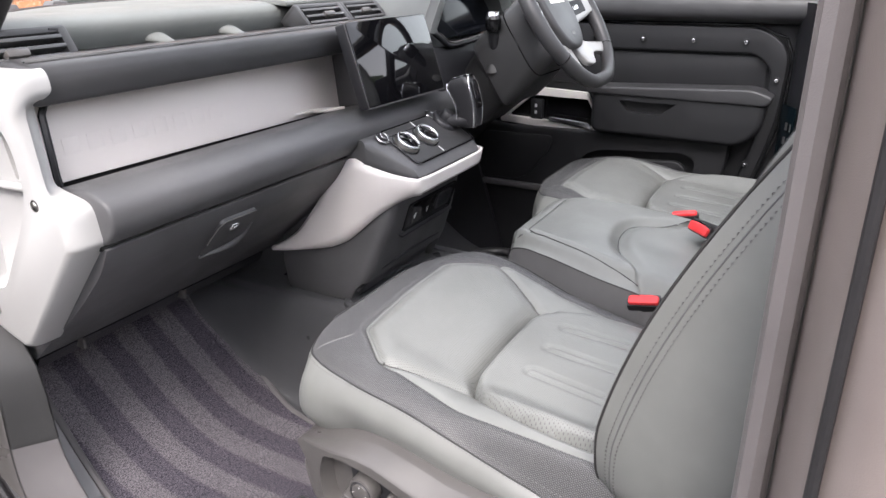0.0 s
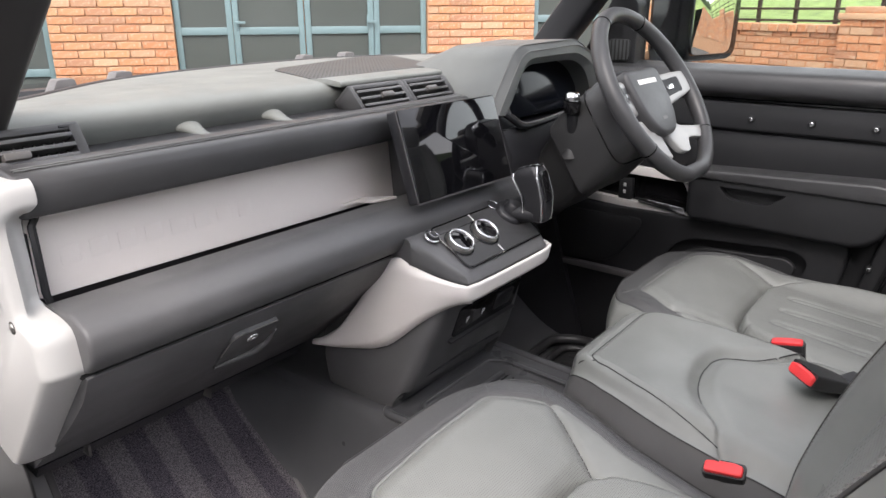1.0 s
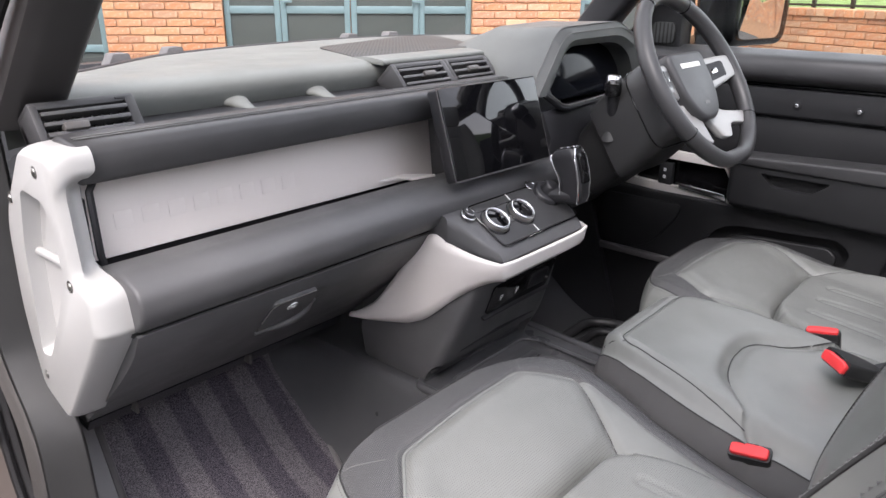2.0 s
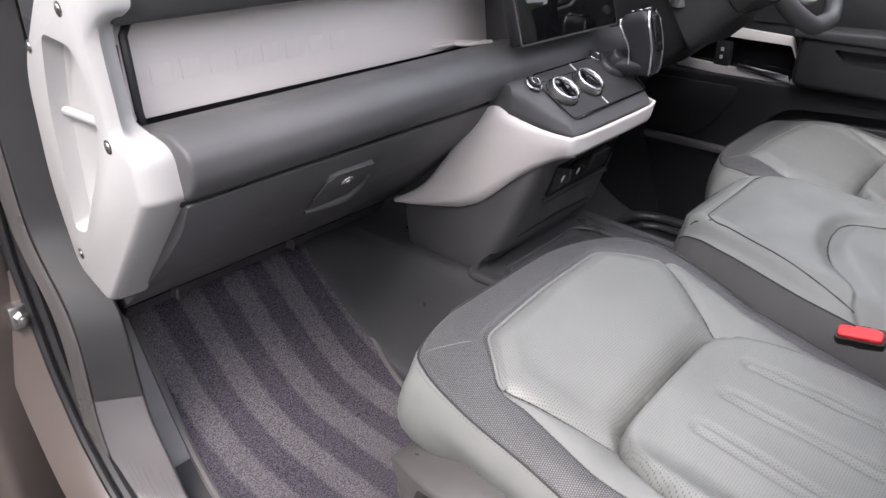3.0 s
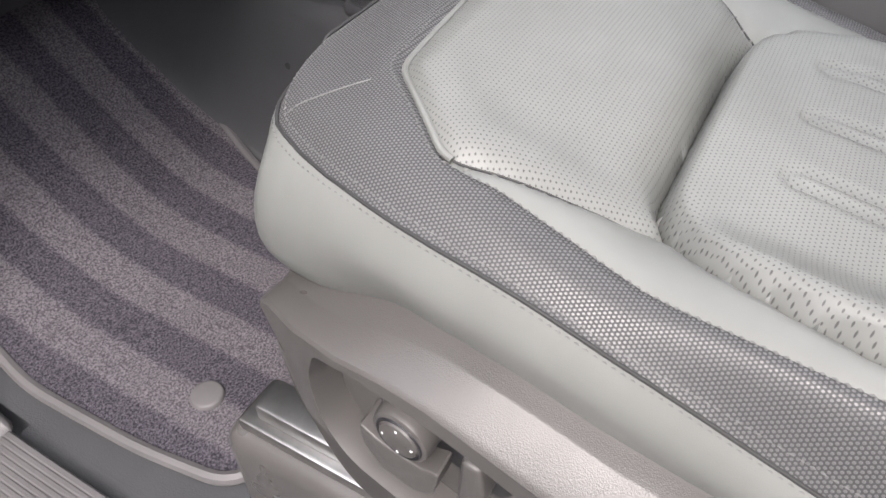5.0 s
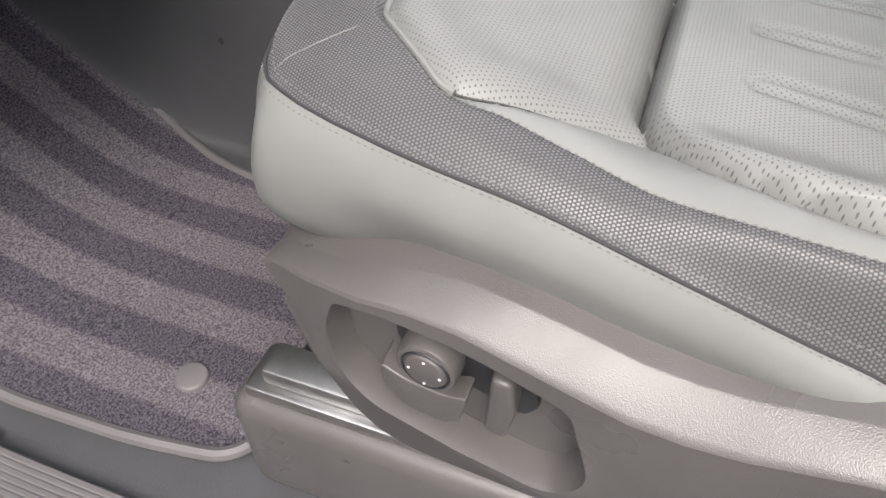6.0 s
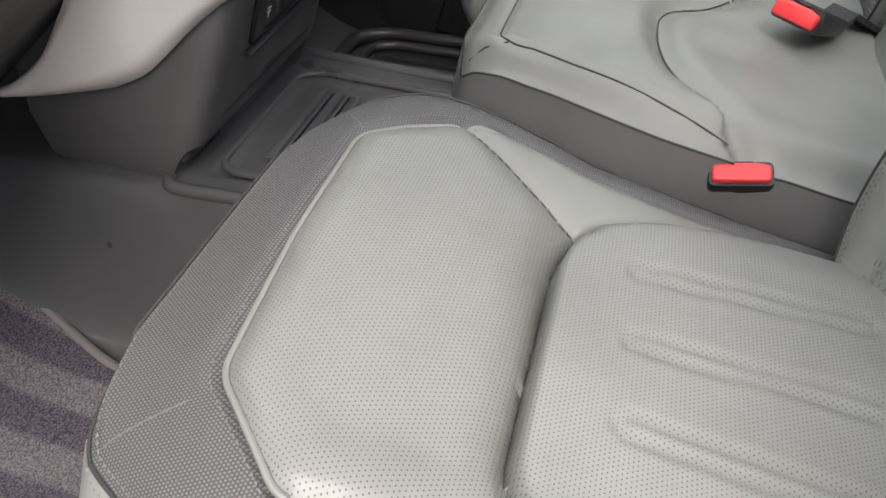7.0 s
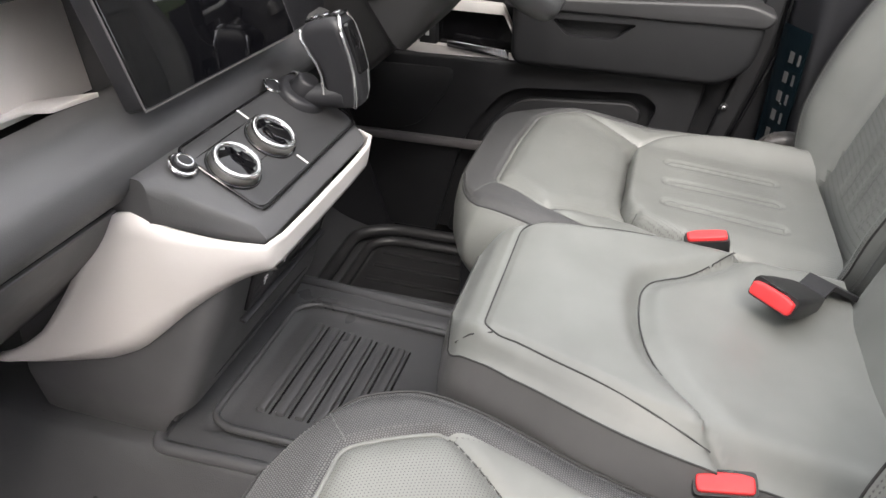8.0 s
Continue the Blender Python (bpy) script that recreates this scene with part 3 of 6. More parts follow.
# ---- dashboard ----
dash = thing("dashboard", (0, 0.15, 1.2), "black padded car dashboard with pale inlay and white end cap", "dashboard")
LEFT = -0.738
# top pad, sloping to the windscreen


def pad_rear(x):
    """How far ahead the pad reaches, along the curved foot of the windscreen."""
    return curve_table([(-0.75, 0.33), (-0.62, 0.435), (-0.33, 0.640), (0.0, 0.735), (0.35, 0.750), (0.60, 0.66), (0.75, 0.50)], x)


pad_front = [(0.262, 1.386), (0.250, 1.400), (0.243, 1.420), (0.242, 1.432), (0.247, 1.441), (0.258, 1.447), (0.275, 1.4505), (0.30, 1.452)]
pad_rows = []
for i in range(61):
    x = -0.745 + 1.47 * i / 60
    edge = smooth01(0.0, 0.06, (x + 0.745)) 
    row_ = [(x, y, z) for y, z in pad_front]
    for k in range(1, 13):
        y = 0.30 + (pad_rear(x) - 0.30) * k / 12
        row_.append((x, y, 1.452 - 0.004 * (k / 12) ** 2))
    row_.append((x, pad_rear(x) + 0.012, 1.430))
    row_.append((x, pad_rear(x) + 0.014, 1.36))
    pad_rows.append(row_)
part("top_pad", sheet(pad_rows, flip=True), dash_pad, dash, "grey grained top pad")
part("ledge", prism([(0.135, 1.36), (0.140, 1.392), (0.245, 1.398), (0.26, 1.36)], "x", LEFT, 0.20), dash_soft, dash)
# upper rail: leather roll with twin stitching
up_prof = fillet([(0.100, 1.376, 0.02), (0.106, 1.402, 0.016), (0.160, 1.410, 0.02), (0.186, 1.395), (0.185, 1.352), (0.106, 1.350, 0.008)], 0.012, 5)
rail_up = part("upper_rail", prism(up_prof, "x", LEFT - 0.008, 0.165, 0.006, 3), dash_leather, dash, "black leather rail with twin stitching")
for dy in (0.0, 0.008):
    part("stitching", tube([(LEFT + 0.9 * k / 60, 0.124 + dy, 1.4060 + dy * 0.10) for k in range(61)], 0.0011, 6), thread, rail_up)
    part("seam", tube([(LEFT + 0.9 * k / 30, 0.128 + 0 * dy, 1.4055) for k in range(31)], 0.0012, 6), gloss_black, rail_up) if dy == 0 else None
# Black strip below the rail, painting the shade above the inlay.
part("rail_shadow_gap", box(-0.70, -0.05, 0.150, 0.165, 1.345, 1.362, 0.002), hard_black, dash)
for x in (-0.425, -0.257):
    rings_ = []
    for k in range(9):
        t = k / 8
        w = 0.012 + 0.011 * (2 * t - 1) ** 2
        z = 1.391 + 0.014 * smooth01(0.25, 1.0, t)
        rings_.append([(x + w * math.cos(a), 0.168 + 0.080 * t, z + (0.009 + 0.002 * abs(2 * t - 1)) * math.sin(a)) for a in (2 * math.pi * j / 20 for j in range(20))])
    part("strut", loft(rings_), dash_pad, dash, "grey moulded rail strut")
# pale inlay
inlay = prism(fillet([(LEFT + 0.006, 1.350, 0.03), (-0.045, 1.362, 0.004), (-0.040, 1.226, 0.004), (-0.12, 1.228, 0.002), (LEFT + 0.010, 1.232, 0.008)], 0.01, 4), "y", 0.160, 0.172, 0.002)
part("inlay", moved(inlay, Matrix.Translation((0, 0.165, 1.295)) @ Matrix.Rotation(radians(-6), 4, "X") @ Matrix.Translation((0, -0.165, -1.295))), fascia_mat, dash, "pale satin inlay panel")
part("inlay_back", box(LEFT, 0.06, 0.178, 0.25, 1.16, 1.40), hard_black, dash)
part("inlay_border", tube([(LEFT + 0.04, 0.148, 1.350), (LEFT + 0.020, 0.136, 1.348), (LEFT + 0.010, 0.130, 1.336), (LEFT + 0.010, 0.126, 1.25), (LEFT + 0.014, 0.128, 1.232)], 0.005, 6), hard_black, dash)
part("slot_tab", prism(fillet([(-0.200, 0.150), (-0.150, 0.142), (-0.140, 0.120), (-0.085, 0.108), (-0.105, 0.130), (-0.130, 0.156)], 0.003), "z", 1.238, 1.243, 0.001), pale_trim, dash, "pale tab at the shelf's end")
part("inlay_cheek", prism(fillet([(0.17, 1.20), (0.10, 1.235), (0.12, 1.38), (0.18, 1.38)], 0.01), "x", -0.046, 0.02, 0.006), dash_soft, dash)
for k in range(8):
    xk = -0.690 + 0.040 * k
    part("inlay_mark", moved(box(xk, xk + 0.026, 0.1594, 0.161, 1.268, 1.292, 0.0004), Matrix.Translation((0, 0.165, 1.295)) @ Matrix.Rotation(radians(-6), 4, "X") @ Matrix.Translation((0, -0.165, -1.295))), fascia_mat, dash, "embossed pale bar")
# lower padded beam
low_prof = fillet([(0.178, 1.212), (0.148, 1.214, 0.004), (0.128, 1.236, 0.012), (0.058, 1.243, 0.016), (0.016, 1.226, 0.03), (0.014, 1.190, 0.03), (0.036, 1.166, 0.010), (0.172, 1.155)], 0.008, 6)
part("lower_beam", prism(low_prof, "x", LEFT + 0.002, 0.27, 0.006, 3), dash_soft, dash, "black padded lower beam")
part("beam_nose", moved(cyl((0.262, 0.045, 1.213), (0.318, 0.035, 1.222), 0.036, 0.028, 24, 0.012), Matrix.Identity(4)), dash_soft, dash)
# glovebox
glove_prof = fillet([(0.040, 1.160, 0.004), (0.062, 1.12, 0.05), (0.135, 1.045, 0.08), (0.285, 0.920, 0.004), (0.40, 0.93), (0.40, 1.15)], 0.01, 6)
glove = part("glovebox", prism(glove_prof, "x", LEFT + 0.004, -0.165, 0.004), dash_soft, dash, "black glovebox lid")
part("lid_gap", prism(fillet([(0.046, 1.158), (0.046, 1.166), (0.15, 1.166), (0.15, 1.158)], 0.001), "x", LEFT, -0.17), gloss_black, dash)
gl_t = Matrix.Translation((-0.466, 0.088, 1.091)) @ Matrix.Rotation(radians(44), 4, "X")
L_OUT = fillet([(-0.047, -0.016, 0.01), (-0.050, 0.052, 0.016), (0.034, 0.050, 0.004), (0.054, -0.010, 0.02), (0.036, -0.048, 0.02), (-0.040, -0.052, 0.004)], 0.01, 5)
latch = part("latch_plate", moved(prism(L_OUT, "y", -0.0015, 0.006, 0.001), gl_t), dash_soft, glove)
part("latch_line", moved(tube([(-0.047, -0.0022, -0.014), (-0.0495, -0.0022, 0.040), (-0.040, -0.0022, 0.052), (0.032, -0.0022, 0.0505)], 0.0009, 6), gl_t), steel, glove)
part("latch_lip", moved(tube([(-0.044, -0.002, -0.053), (0.0, -0.004, -0.052), (0.032, -0.005, -0.047), (0.050, -0.003, -0.022), (0.050, -0.001, 0.006)], [0.003, 0.006, 0.007, 0.005, 0.002], 10), gl_t), dash_soft, glove, "grey latch lip")
part("lock", moved(join(cyl((-0.003, 0.0, 0.020), (-0.003, -0.005, 0.020), 0.011, 0.010, 24, 0.002), cyl((-0.003, -0.005, 0.020), (-0.003, -0.0062, 0.020), 0.006, 0.006, 16, 0.0005)), gl_t), chrome, glove, "chrome key lock")
for x in (-0.655, -0.431):
    part("clip", box(x - 0.0025, x + 0.0025, 0.270, 0.300, 0.905, 0.924, 0.001), seat_plastic, dash)
part("underside", prism([(0.285, 0.918), (0.30, 0.895), (0.60, 0.93), (0.60, 0.97)], "x", LEFT + 0.01, -0.19), hard_black, dash)


# white end cap with recessed pocket
CAP = [(0.198, 1.398, 0.02), (0.095, 1.400, 0.02), (0.092, 1.365, 0.012), (0.098, 1.345, 0.015), (0.088, 1.236, 0.02), (0.048, 1.228, 0.02), (0.040, 1.172, 0.006), (0.210, 0.976, 0.016), (0.290, 1.004, 0.02), (0.318, 1.13, 0.05), (0.300, 1.290, 0.04)]


def cap_solid():
    bm = bmesh.new()
    outer = fillet(CAP, 0.015, 5)
    c = Vector((0.19, 1.19))
    loops = []
    for x, k in ((-0.730, 1.0), (-0.747, 1.0), (-0.757, 0.995), (-0.767, 0.98), (-0.774, 0.957), (-0.779, 0.925), (-0.781, 0.88)):
        loops.append([bm.verts.new((x - (0.011 if x == -0.730 else 0.002 if x == -0.747 else 0.0) * smooth01(1.222, 1.245, p[1]) * smooth01(1.376, 1.350, p[1]) * smooth01(0.16, 0.11, p[0]), c.x + (p[0] - c.x) * k + 0.026 * smooth01(-0.768, -0.752, x) * smooth01(1.225, 1.25, p[1]) * smooth01(1.372, 1.345, p[1]) * smooth01(0.16, 0.11, p[0]), c.y + (p[1] - c.y) * (k if k == 1 else 1 - (1 - k) * 0.6))) for p in outer])
    n = len(outer)
    for a, b in zip(loops, loops[1:]):
        for i in range(n):
            bm.faces.new((a[i], a[(i + 1) % n], b[(i + 1) % n], b[i]))
    bm.faces.new(loops[0])
    bm.faces.new(loops[-1][::-1])
    bmesh.ops.recalc_face_normals(bm, faces=bm.faces[:])
    return bm


cap = part("end_cap", cap_solid(), white_powder, dash, "white powder-coated dashboard end cap", sharp=50)
POCKET = [(0.213, 1.336, 0.015), (0.140, 1.330, 0.02), (0.124, 1.295, 0.02), (0.121, 1.236, 0.012), (0.150, 1.184, 0.03), (0.225, 1.083, 0.012), (0.257, 1.078, 0.012), (0.248, 1.176, 0.03), (0.243, 1.240, 0.03), (0.230, 1.285, 0.03)]


def cutter(ob, bm, depth_name="cut"):
    """Cuts a closed shape out of a part, for good."""
    me = bpy.data.meshes.new(depth_name)
    bmesh.ops.recalc_face_normals(bm, faces=bm.faces[:])
    bm.to_mesh(me)
    bm.free()
    tool = bpy.data.objects.new(depth_name, me)
    scene.collection.objects.link(tool)
    mod = ob.modifiers.new("cut", "BOOLEAN")
    mod.operation, mod.solver, mod.object = "DIFFERENCE", "EXACT", tool
    dg = bpy.context.evaluated_depsgraph_get()
    dg.update()
    made = bpy.data.meshes.new_from_object(ob.evaluated_get(dg))
    ob.modifiers.clear()
    old = ob.data
    ob.data = made
    bpy.data.objects.remove(tool)
    bm = bmesh.new()
    bm.from_mesh(made)
    finish(bm, 50)
    bm.to_mesh(made)
    bm.free()
    return ob


bpy.context.view_layer.update()
pk = fillet(POCKET, 0.02, 5)
pc = Vector((0.18, 1.21))
cutter(cap, loft([[(x, pc.x + (y - pc.x) * k, pc.y + (z - pc.y) * k) for y, z in pk] for x, k in ((-0.80, 1.06), (-0.783, 1.01), (-0.772, 0.97), (-0.764, 0.95), (-0.760, 0.92))]))
bpy.context.view_layer.update()
cutter(cap, prism(fillet([(0.182, 1.322, 0.004), (0.148, 1.318, 0.008), (0.134, 1.252, 0.004), (0.166, 1.250, 0.004)], 0.008), "x", -0.80, -0.725))
part("pocket_insert", prism(fillet([(0.170, 1.319, 0.006), (0.150, 1.315, 0.008), (0.138, 1.262, 0.006), (0.155, 1.256, 0.004)], 0.008), "x", -0.760, -0.733, 0.004), fascia_mat, cap, "grey insert in the pocket")
part("pocket_back", box(-0.738, -0.731, 0.140, 0.19, 1.245, 1.325), hard_black, cap)
part("ridge", tube([(-0.764, 0.122, 1.244), (-0.766, 0.150, 1.243), (-0.766, 0.20, 1.241), (-0.764, 0.244, 1.238)], 0.0060, 10), white_powder, cap)
for y, z, x in ((0.150, 1.368, -0.7800), (0.258, 1.314, -0.7795), (0.103, 1.228, -0.7800), (0.262, 1.040, -0.7795)):
    b_ = part("bolt", cyl((x + 0.012, y, z), (x - 0.0015, y, z), 0.0085, 0.0085, 20, 0.0005), seat_plastic, cap, "grey recessed bolt")
    part("socket", join(cyl((x - 0.001, y, z), (x - 0.003, y, z), 0.0060, 0.0052, 16, 0.001), cyl((x - 0.0025, y, z), (x - 0.0035, y, z), 0.0028, 0.0028, 6)), steel, b_)


# air vents
vent_grey = plastic("vent_slat_grey", (0.075, 0.075, 0.077), 0.35)
def vent(name, x0, x1, y, z0, z1, tilt, n_slats, tab_x, label):
    m = Matrix.Translation(((x0 + x1) / 2, y, (z0 + z1) / 2)) @ Matrix.Rotation(radians(tilt), 4, "X")
    w, h = (x1 - x0) / 2, (z1 - z0) / 2
    fr = part(name, moved(join(
        box(-w - 0.012, -w, -0.004, 0.05, -h - 0.004, h + 0.008, 0.004),
        box(w, w + 0.016, -0.004, 0.05, -h - 0.004, h + 0.008, 0.004),
        box(-w - 0.012, w + 0.016, -0.002, 0.05, h, h + 0.012, 0.004),
        box(-w - 0.012, w + 0.016, 0.035, 0.05, -h, h, 0.002)), m), dash_leather, dash, label)
    part("vent_throat", moved(box(-w, w, 0.028, 0.034, -h, h), m), gloss_black, fr)
    for k in range(n_slats):
        z = -h + (k + 0.5) * 2 * h / n_slats
        part("slat", moved(prism(fillet([(-0.006, z - 0.003), (0.026, z - 0.001), (0.026, z + 0.002), (-0.006, z + 0.003)], 0.0015, 2), "x", -w, w, 0.0005), m), vent_grey, fr)
    for k in range(9):
        x = -w + (k + 0.5) * 2 * w / 9
        part("fin", moved(box(x - 0.0012, x + 0.0012, 0.012, 0.028, -h, h), m), hard_black, fr)
    part("tab", moved(box(tab_x - 0.017, tab_x + 0.017, -0.012, 0.004, -0.006, 0.006, 0.004), m), seat_plastic, fr, "grey slat tab")
    return fr


vent("left_vent", -0.742, -0.628, 0.196, 1.378, 1.436, -32, 4, -0.020, "black slatted air vent in a grey surround")
vent("centre_vent", -0.096, 0.030, 0.186, 1.396, 1.442, -42, 3, 0.01, "black slatted air vent in a grey surround")
vent("centre_vent", 0.056, 0.172, 0.186, 1.396, 1.442, -42, 3, 0.0, "black slatted air vent in a grey surround")
part("vent_dial", moved(box(-0.012, 0.012, -0.002, 0.002, -0.004, 0.004, 0.001), pose(-0.628, 0.215, 1.436, 60)), hard_black, dash)
part("vent_hood", prism(fillet([(0.215, 1.442), (0.216, 1.452, 0.008), (0.26, 1.457, 0.02), (0.32, 1.451)], 0.006), "x", -0.116, 0.194, 0.003), dash_pad, dash)
# perforated speaker grille on the pad
gr_m = Mat("speaker_grille", (0.040, 0.042, 0.042), 0.55)
gx_, gy_, gz_ = gr_m.axes()
gg = gr_m.math("MULTIPLY", gr_m.math("SINE", gr_m.math("MULTIPLY", gx_, 2 * math.pi / 0.011)), gr_m.math("SINE", gr_m.math("MULTIPLY", gy_, 2 * math.pi / 0.011)))
gh = gr_m.ramp(gg, 0.1, 0.5)
gr_m.color(gr_m.mix(gh, (0.055, 0.057, 0.057), (0.006, 0.006, 0.006)))
gr_m.bump(gh, -0.5, 0.002)
part("speaker_grille", prism(fillet([(-0.02, 0.53), (0.40, 0.66), (0.47, 0.60), (0.29, 0.30), (-0.12, 0.28)], 0.03, 5), "z", 1.450, 1.4545, 0.002), gr_m.m, dash, "black perforated speaker grille")
part("pad_lip", tube([(-0.74 + 1.46 * k / 30, pad_rear(-0.74 + 1.46 * k / 30) + 0.018, 1.444) for k in range(31)], 0.006, 8), hard_black, dash)

# touchscreen
scr = thing("touchscreen", (0, 0.03, 1.33), "tablet-like dark touchscreen on the dashboard", "screen")
SM = Matrix.Translation((0, 0.030, 1.335)) @ Matrix.Rotation(radians(-2), 4, "Z") @ Matrix.Rotation(radians(-18), 4, "X")
part("housing", moved(prism(fillet([(-0.143, -0.085), (0.143, -0.085), (0.143, 0.085), (-0.143, 0.085)], 0.006, 4), "y", -0.002, 0.022, 0.004), SM), hard_black, scr)
glass_s = part("display", moved(prism(fillet([(-0.1415, -0.0835), (0.1415, -0.0835), (0.1415, 0.0835), (-0.1415, 0.0835)], 0.005, 4), "y", -0.0065, -0.0025, 0.001), SM), screen_glass, scr, "dark glossy glass display")
part("edge_trim", moved(tube([(-0.1435, -0.004, 0.084), (-0.1435, -0.004, -0.0855), (0.1435, -0.004, -0.0855), (0.1435, -0.004, 0.084)], 0.0012, 6), SM), sill_plastic, glass_s)
part("bracket", prism([(0.06, 1.20), (0.06, 1.39), (0.17, 1.39), (0.17, 1.20)], "x", -0.035, 0.13), hard_black, scr)

# driver's binnacle
bn = thing("instrument_binnacle", (0.36, 0.1, 1.4), "stitched black leather hood over a dark instrument display", "instrument cluster")


def arch(base, y):
    """One section of the hood, from its inner foot over the top to its outer foot."""
    return [(x, y, z) for x, z in rounded_line(base, 0.034, 7)]


H_IN = [(0.205, 1.368), (0.229, 1.395), (0.274, 1.466), (0.485, 1.467), (0.556, 1.440), (0.600, 1.368)]
H_MID = [(0.183, 1.370), (0.208, 1.402), (0.262, 1.480), (0.492, 1.483), (0.578, 1.450), (0.624, 1.368)]
H_OUT = [(0.160, 1.372), (0.188, 1.412), (0.250, 1.494), (0.500, 1.500), (0.598, 1.462), (0.645, 1.368)]
H_TOP = [(0.146, 1.372), (0.174, 1.416), (0.242, 1.506), (0.505, 1.512), (0.610, 1.470), (0.660, 1.368)]
H_BACK = [(0.165, 1.372), (0.190, 1.425), (0.255, 1.500), (0.505, 1.508), (0.620, 1.468), (0.670, 1.368)]
H_TAIL = [(0.170, 1.372), (0.200, 1.400), (0.260, 1.448), (0.500, 1.452), (0.610, 1.44), (0.660, 1.368)]
hood = part("hood", loft([arch(b, y) for b, y in ((H_IN, 0.120), (H_IN, 0.064), (H_IN, 0.052), (H_MID, 0.040), (H_OUT, 0.043), (H_TOP, 0.058), (H_TOP, 0.09), (H_BACK, 0.19), (H_BACK, 0.24), (H_TAIL, 0.38))], caps=False, closed=False), hood_leather, bn, "stitched grey leather hood")
for b, y in ((H_OUT, 0.0415), (H_TOP, 0.0560)):
    part("hood_stitching", tube([(x, y, z) for x, y, z in arch(b, y)], 0.0013, 6), thread, hood)
part("cluster_shell", box(0.26, 0.58, 0.116, 0.128, 1.26, 1.455), hard_black, bn)
part("cheek", prism(fillet([(0.128, 1.19), (0.30, 1.19), (0.30, 1.340), (0.258, 1.340), (0.205, 1.376), (0.150, 1.388)], 0.004), "y", 0.062, 0.12, 0.003), hard_black, bn)
part("display", moved(box(-0.16, 0.17, -0.004, 0.004, -0.060, 0.060, 0.003), pose(0.415, 0.098, 1.405, -12)), cluster_glass, bn, "dark glossy instrument display")
part("display_cover", moved(prism(fillet([(0.196, 1.382), (0.236, 1.392), (0.262, 1.352), (0.248, 1.346)], 0.004), "y", 0.070, 0.074, 0.001), Matrix.Identity(4)), sill_plastic, bn, "grey display side cover")
part("display_lip", tube([(0.172, 0.056, 1.386), (0.215, 0.050, 1.362), (0.250, 0.046, 1.341), (0.275, 0.045, 1.336), (0.36, 0.046, 1.338), (0.60, 0.052, 1.350)], 0.0075, 8), hard_black, bn)
part("lip_trim", tube([(0.215, 0.045, 1.368), (0.250, 0.040, 1.347), (0.275, 0.039, 1.342), (0.36, 0.040, 1.344), (0.60, 0.046, 1.356)], 0.0024, 6), seat_plastic, bn)
part("knee_panel", prism([(0.055, 1.335), (0.03, 1.28), (0.05, 1.15), (0.20, 1.00), (0.40, 1.00), (0.40, 1.335)], "x", 0.20, 0.74, 0.01), hard_black, bn)

# steering column and wheel
WC, WT = Vector((0.408, -0.190, 1.410)), radians(33)
WM = Matrix.Translation(WC) @ Matrix.Rotation(radians(90) - WT, 4, "X")
col = thing("steering_column", (0.41, -0.05, 1.33), "black plastic steering column shroud with stalks", "steering column")


def column_ring(d, w, h, r):
    return [tuple(WM @ Vector((x, y - 0.25 * (d - 0.03), -d))) for x, y in fillet([(-w, -h), (w, -h), (w, h), (-w, h)], r, 5)]


part("shroud", loft([column_ring(0.045, 0.092, 0.080, 0.05), column_ring(0.058, 0.102, 0.086, 0.05), column_ring(0.11, 0.114, 0.088, 0.045), column_ring(0.17, 0.120, 0.088, 0.035), column_ring(0.20, 0.118, 0.086, 0.03), column_ring(0.215, 0.104, 0.074, 0.03), column_ring(0.30, 0.09, 0.065, 0.03)]), column_black, col, "black steering column shroud")
part("collar", loft([column_ring(0.030, 0.072, 0.070, 0.06), column_ring(0.041, 0.090, 0.080, 0.05)]), hard_black, col)
part("joint", tube(column_ring(0.0975, 0.1128, 0.0890, 0.0465), 0.0014, 6, True), gloss_black, col, "dark joint round the shroud")
part("stalk_boot", loft([[(0.316 + r * math.cos(a) + 0.008 * h, -0.055 + r * 0.8 * math.sin(a), 1.302 + 0.030 * h + r * 0.35 * math.cos(a)) for a in (2 * math.pi * k / 24 for k in range(24))] for r, h in ((0.030, -0.6), (0.029, 0.0), (0.026, 0.35), (0.020, 0.45), (0.015, 0.25))]), column_black, col, "rounded stalk boot")
stalk = part("stalk", tube([(0.318, -0.055, 1.304), (0.298, -0.058, 1.340), (0.287, -0.060, 1.374)], [0.015, 0.0135, 0.0125], 14), hard_black, col)
part("stalk_head", join(cyl((0.286, -0.060, 1.374), (0.281, -0.062, 1.400), 0.0175, 0.0190, 24, 0.003)), gloss_black, stalk, "gloss black stalk head")
part("stalk_cap", cyl((0.281, -0.062, 1.399), (0.2795, -0.063, 1.415), 0.0188, 0.014, 24, 0.004), chrome, stalk, "chrome stalk end")

wheel = thing("steering_wheel", WC, "black leather steering wheel with grey spokes", "steering wheel")
rim_pts = []
for k in range(72):
    a = 2 * math.pi * k / 72
    rx, ry = 0.190, 0.188
    y = ry * math.sin(a)
    rim_pts.append(tuple(WM @ Vector((rx * math.cos(a), max(y, -0.183), 0))))
rad = [0.0160 + 0.002 * abs(math.cos(2 * math.pi * k / 72)) for k in range(72)]
part("rim", tube(rim_pts, rad, 14, True), dash_leather, wheel, "black leather rim")
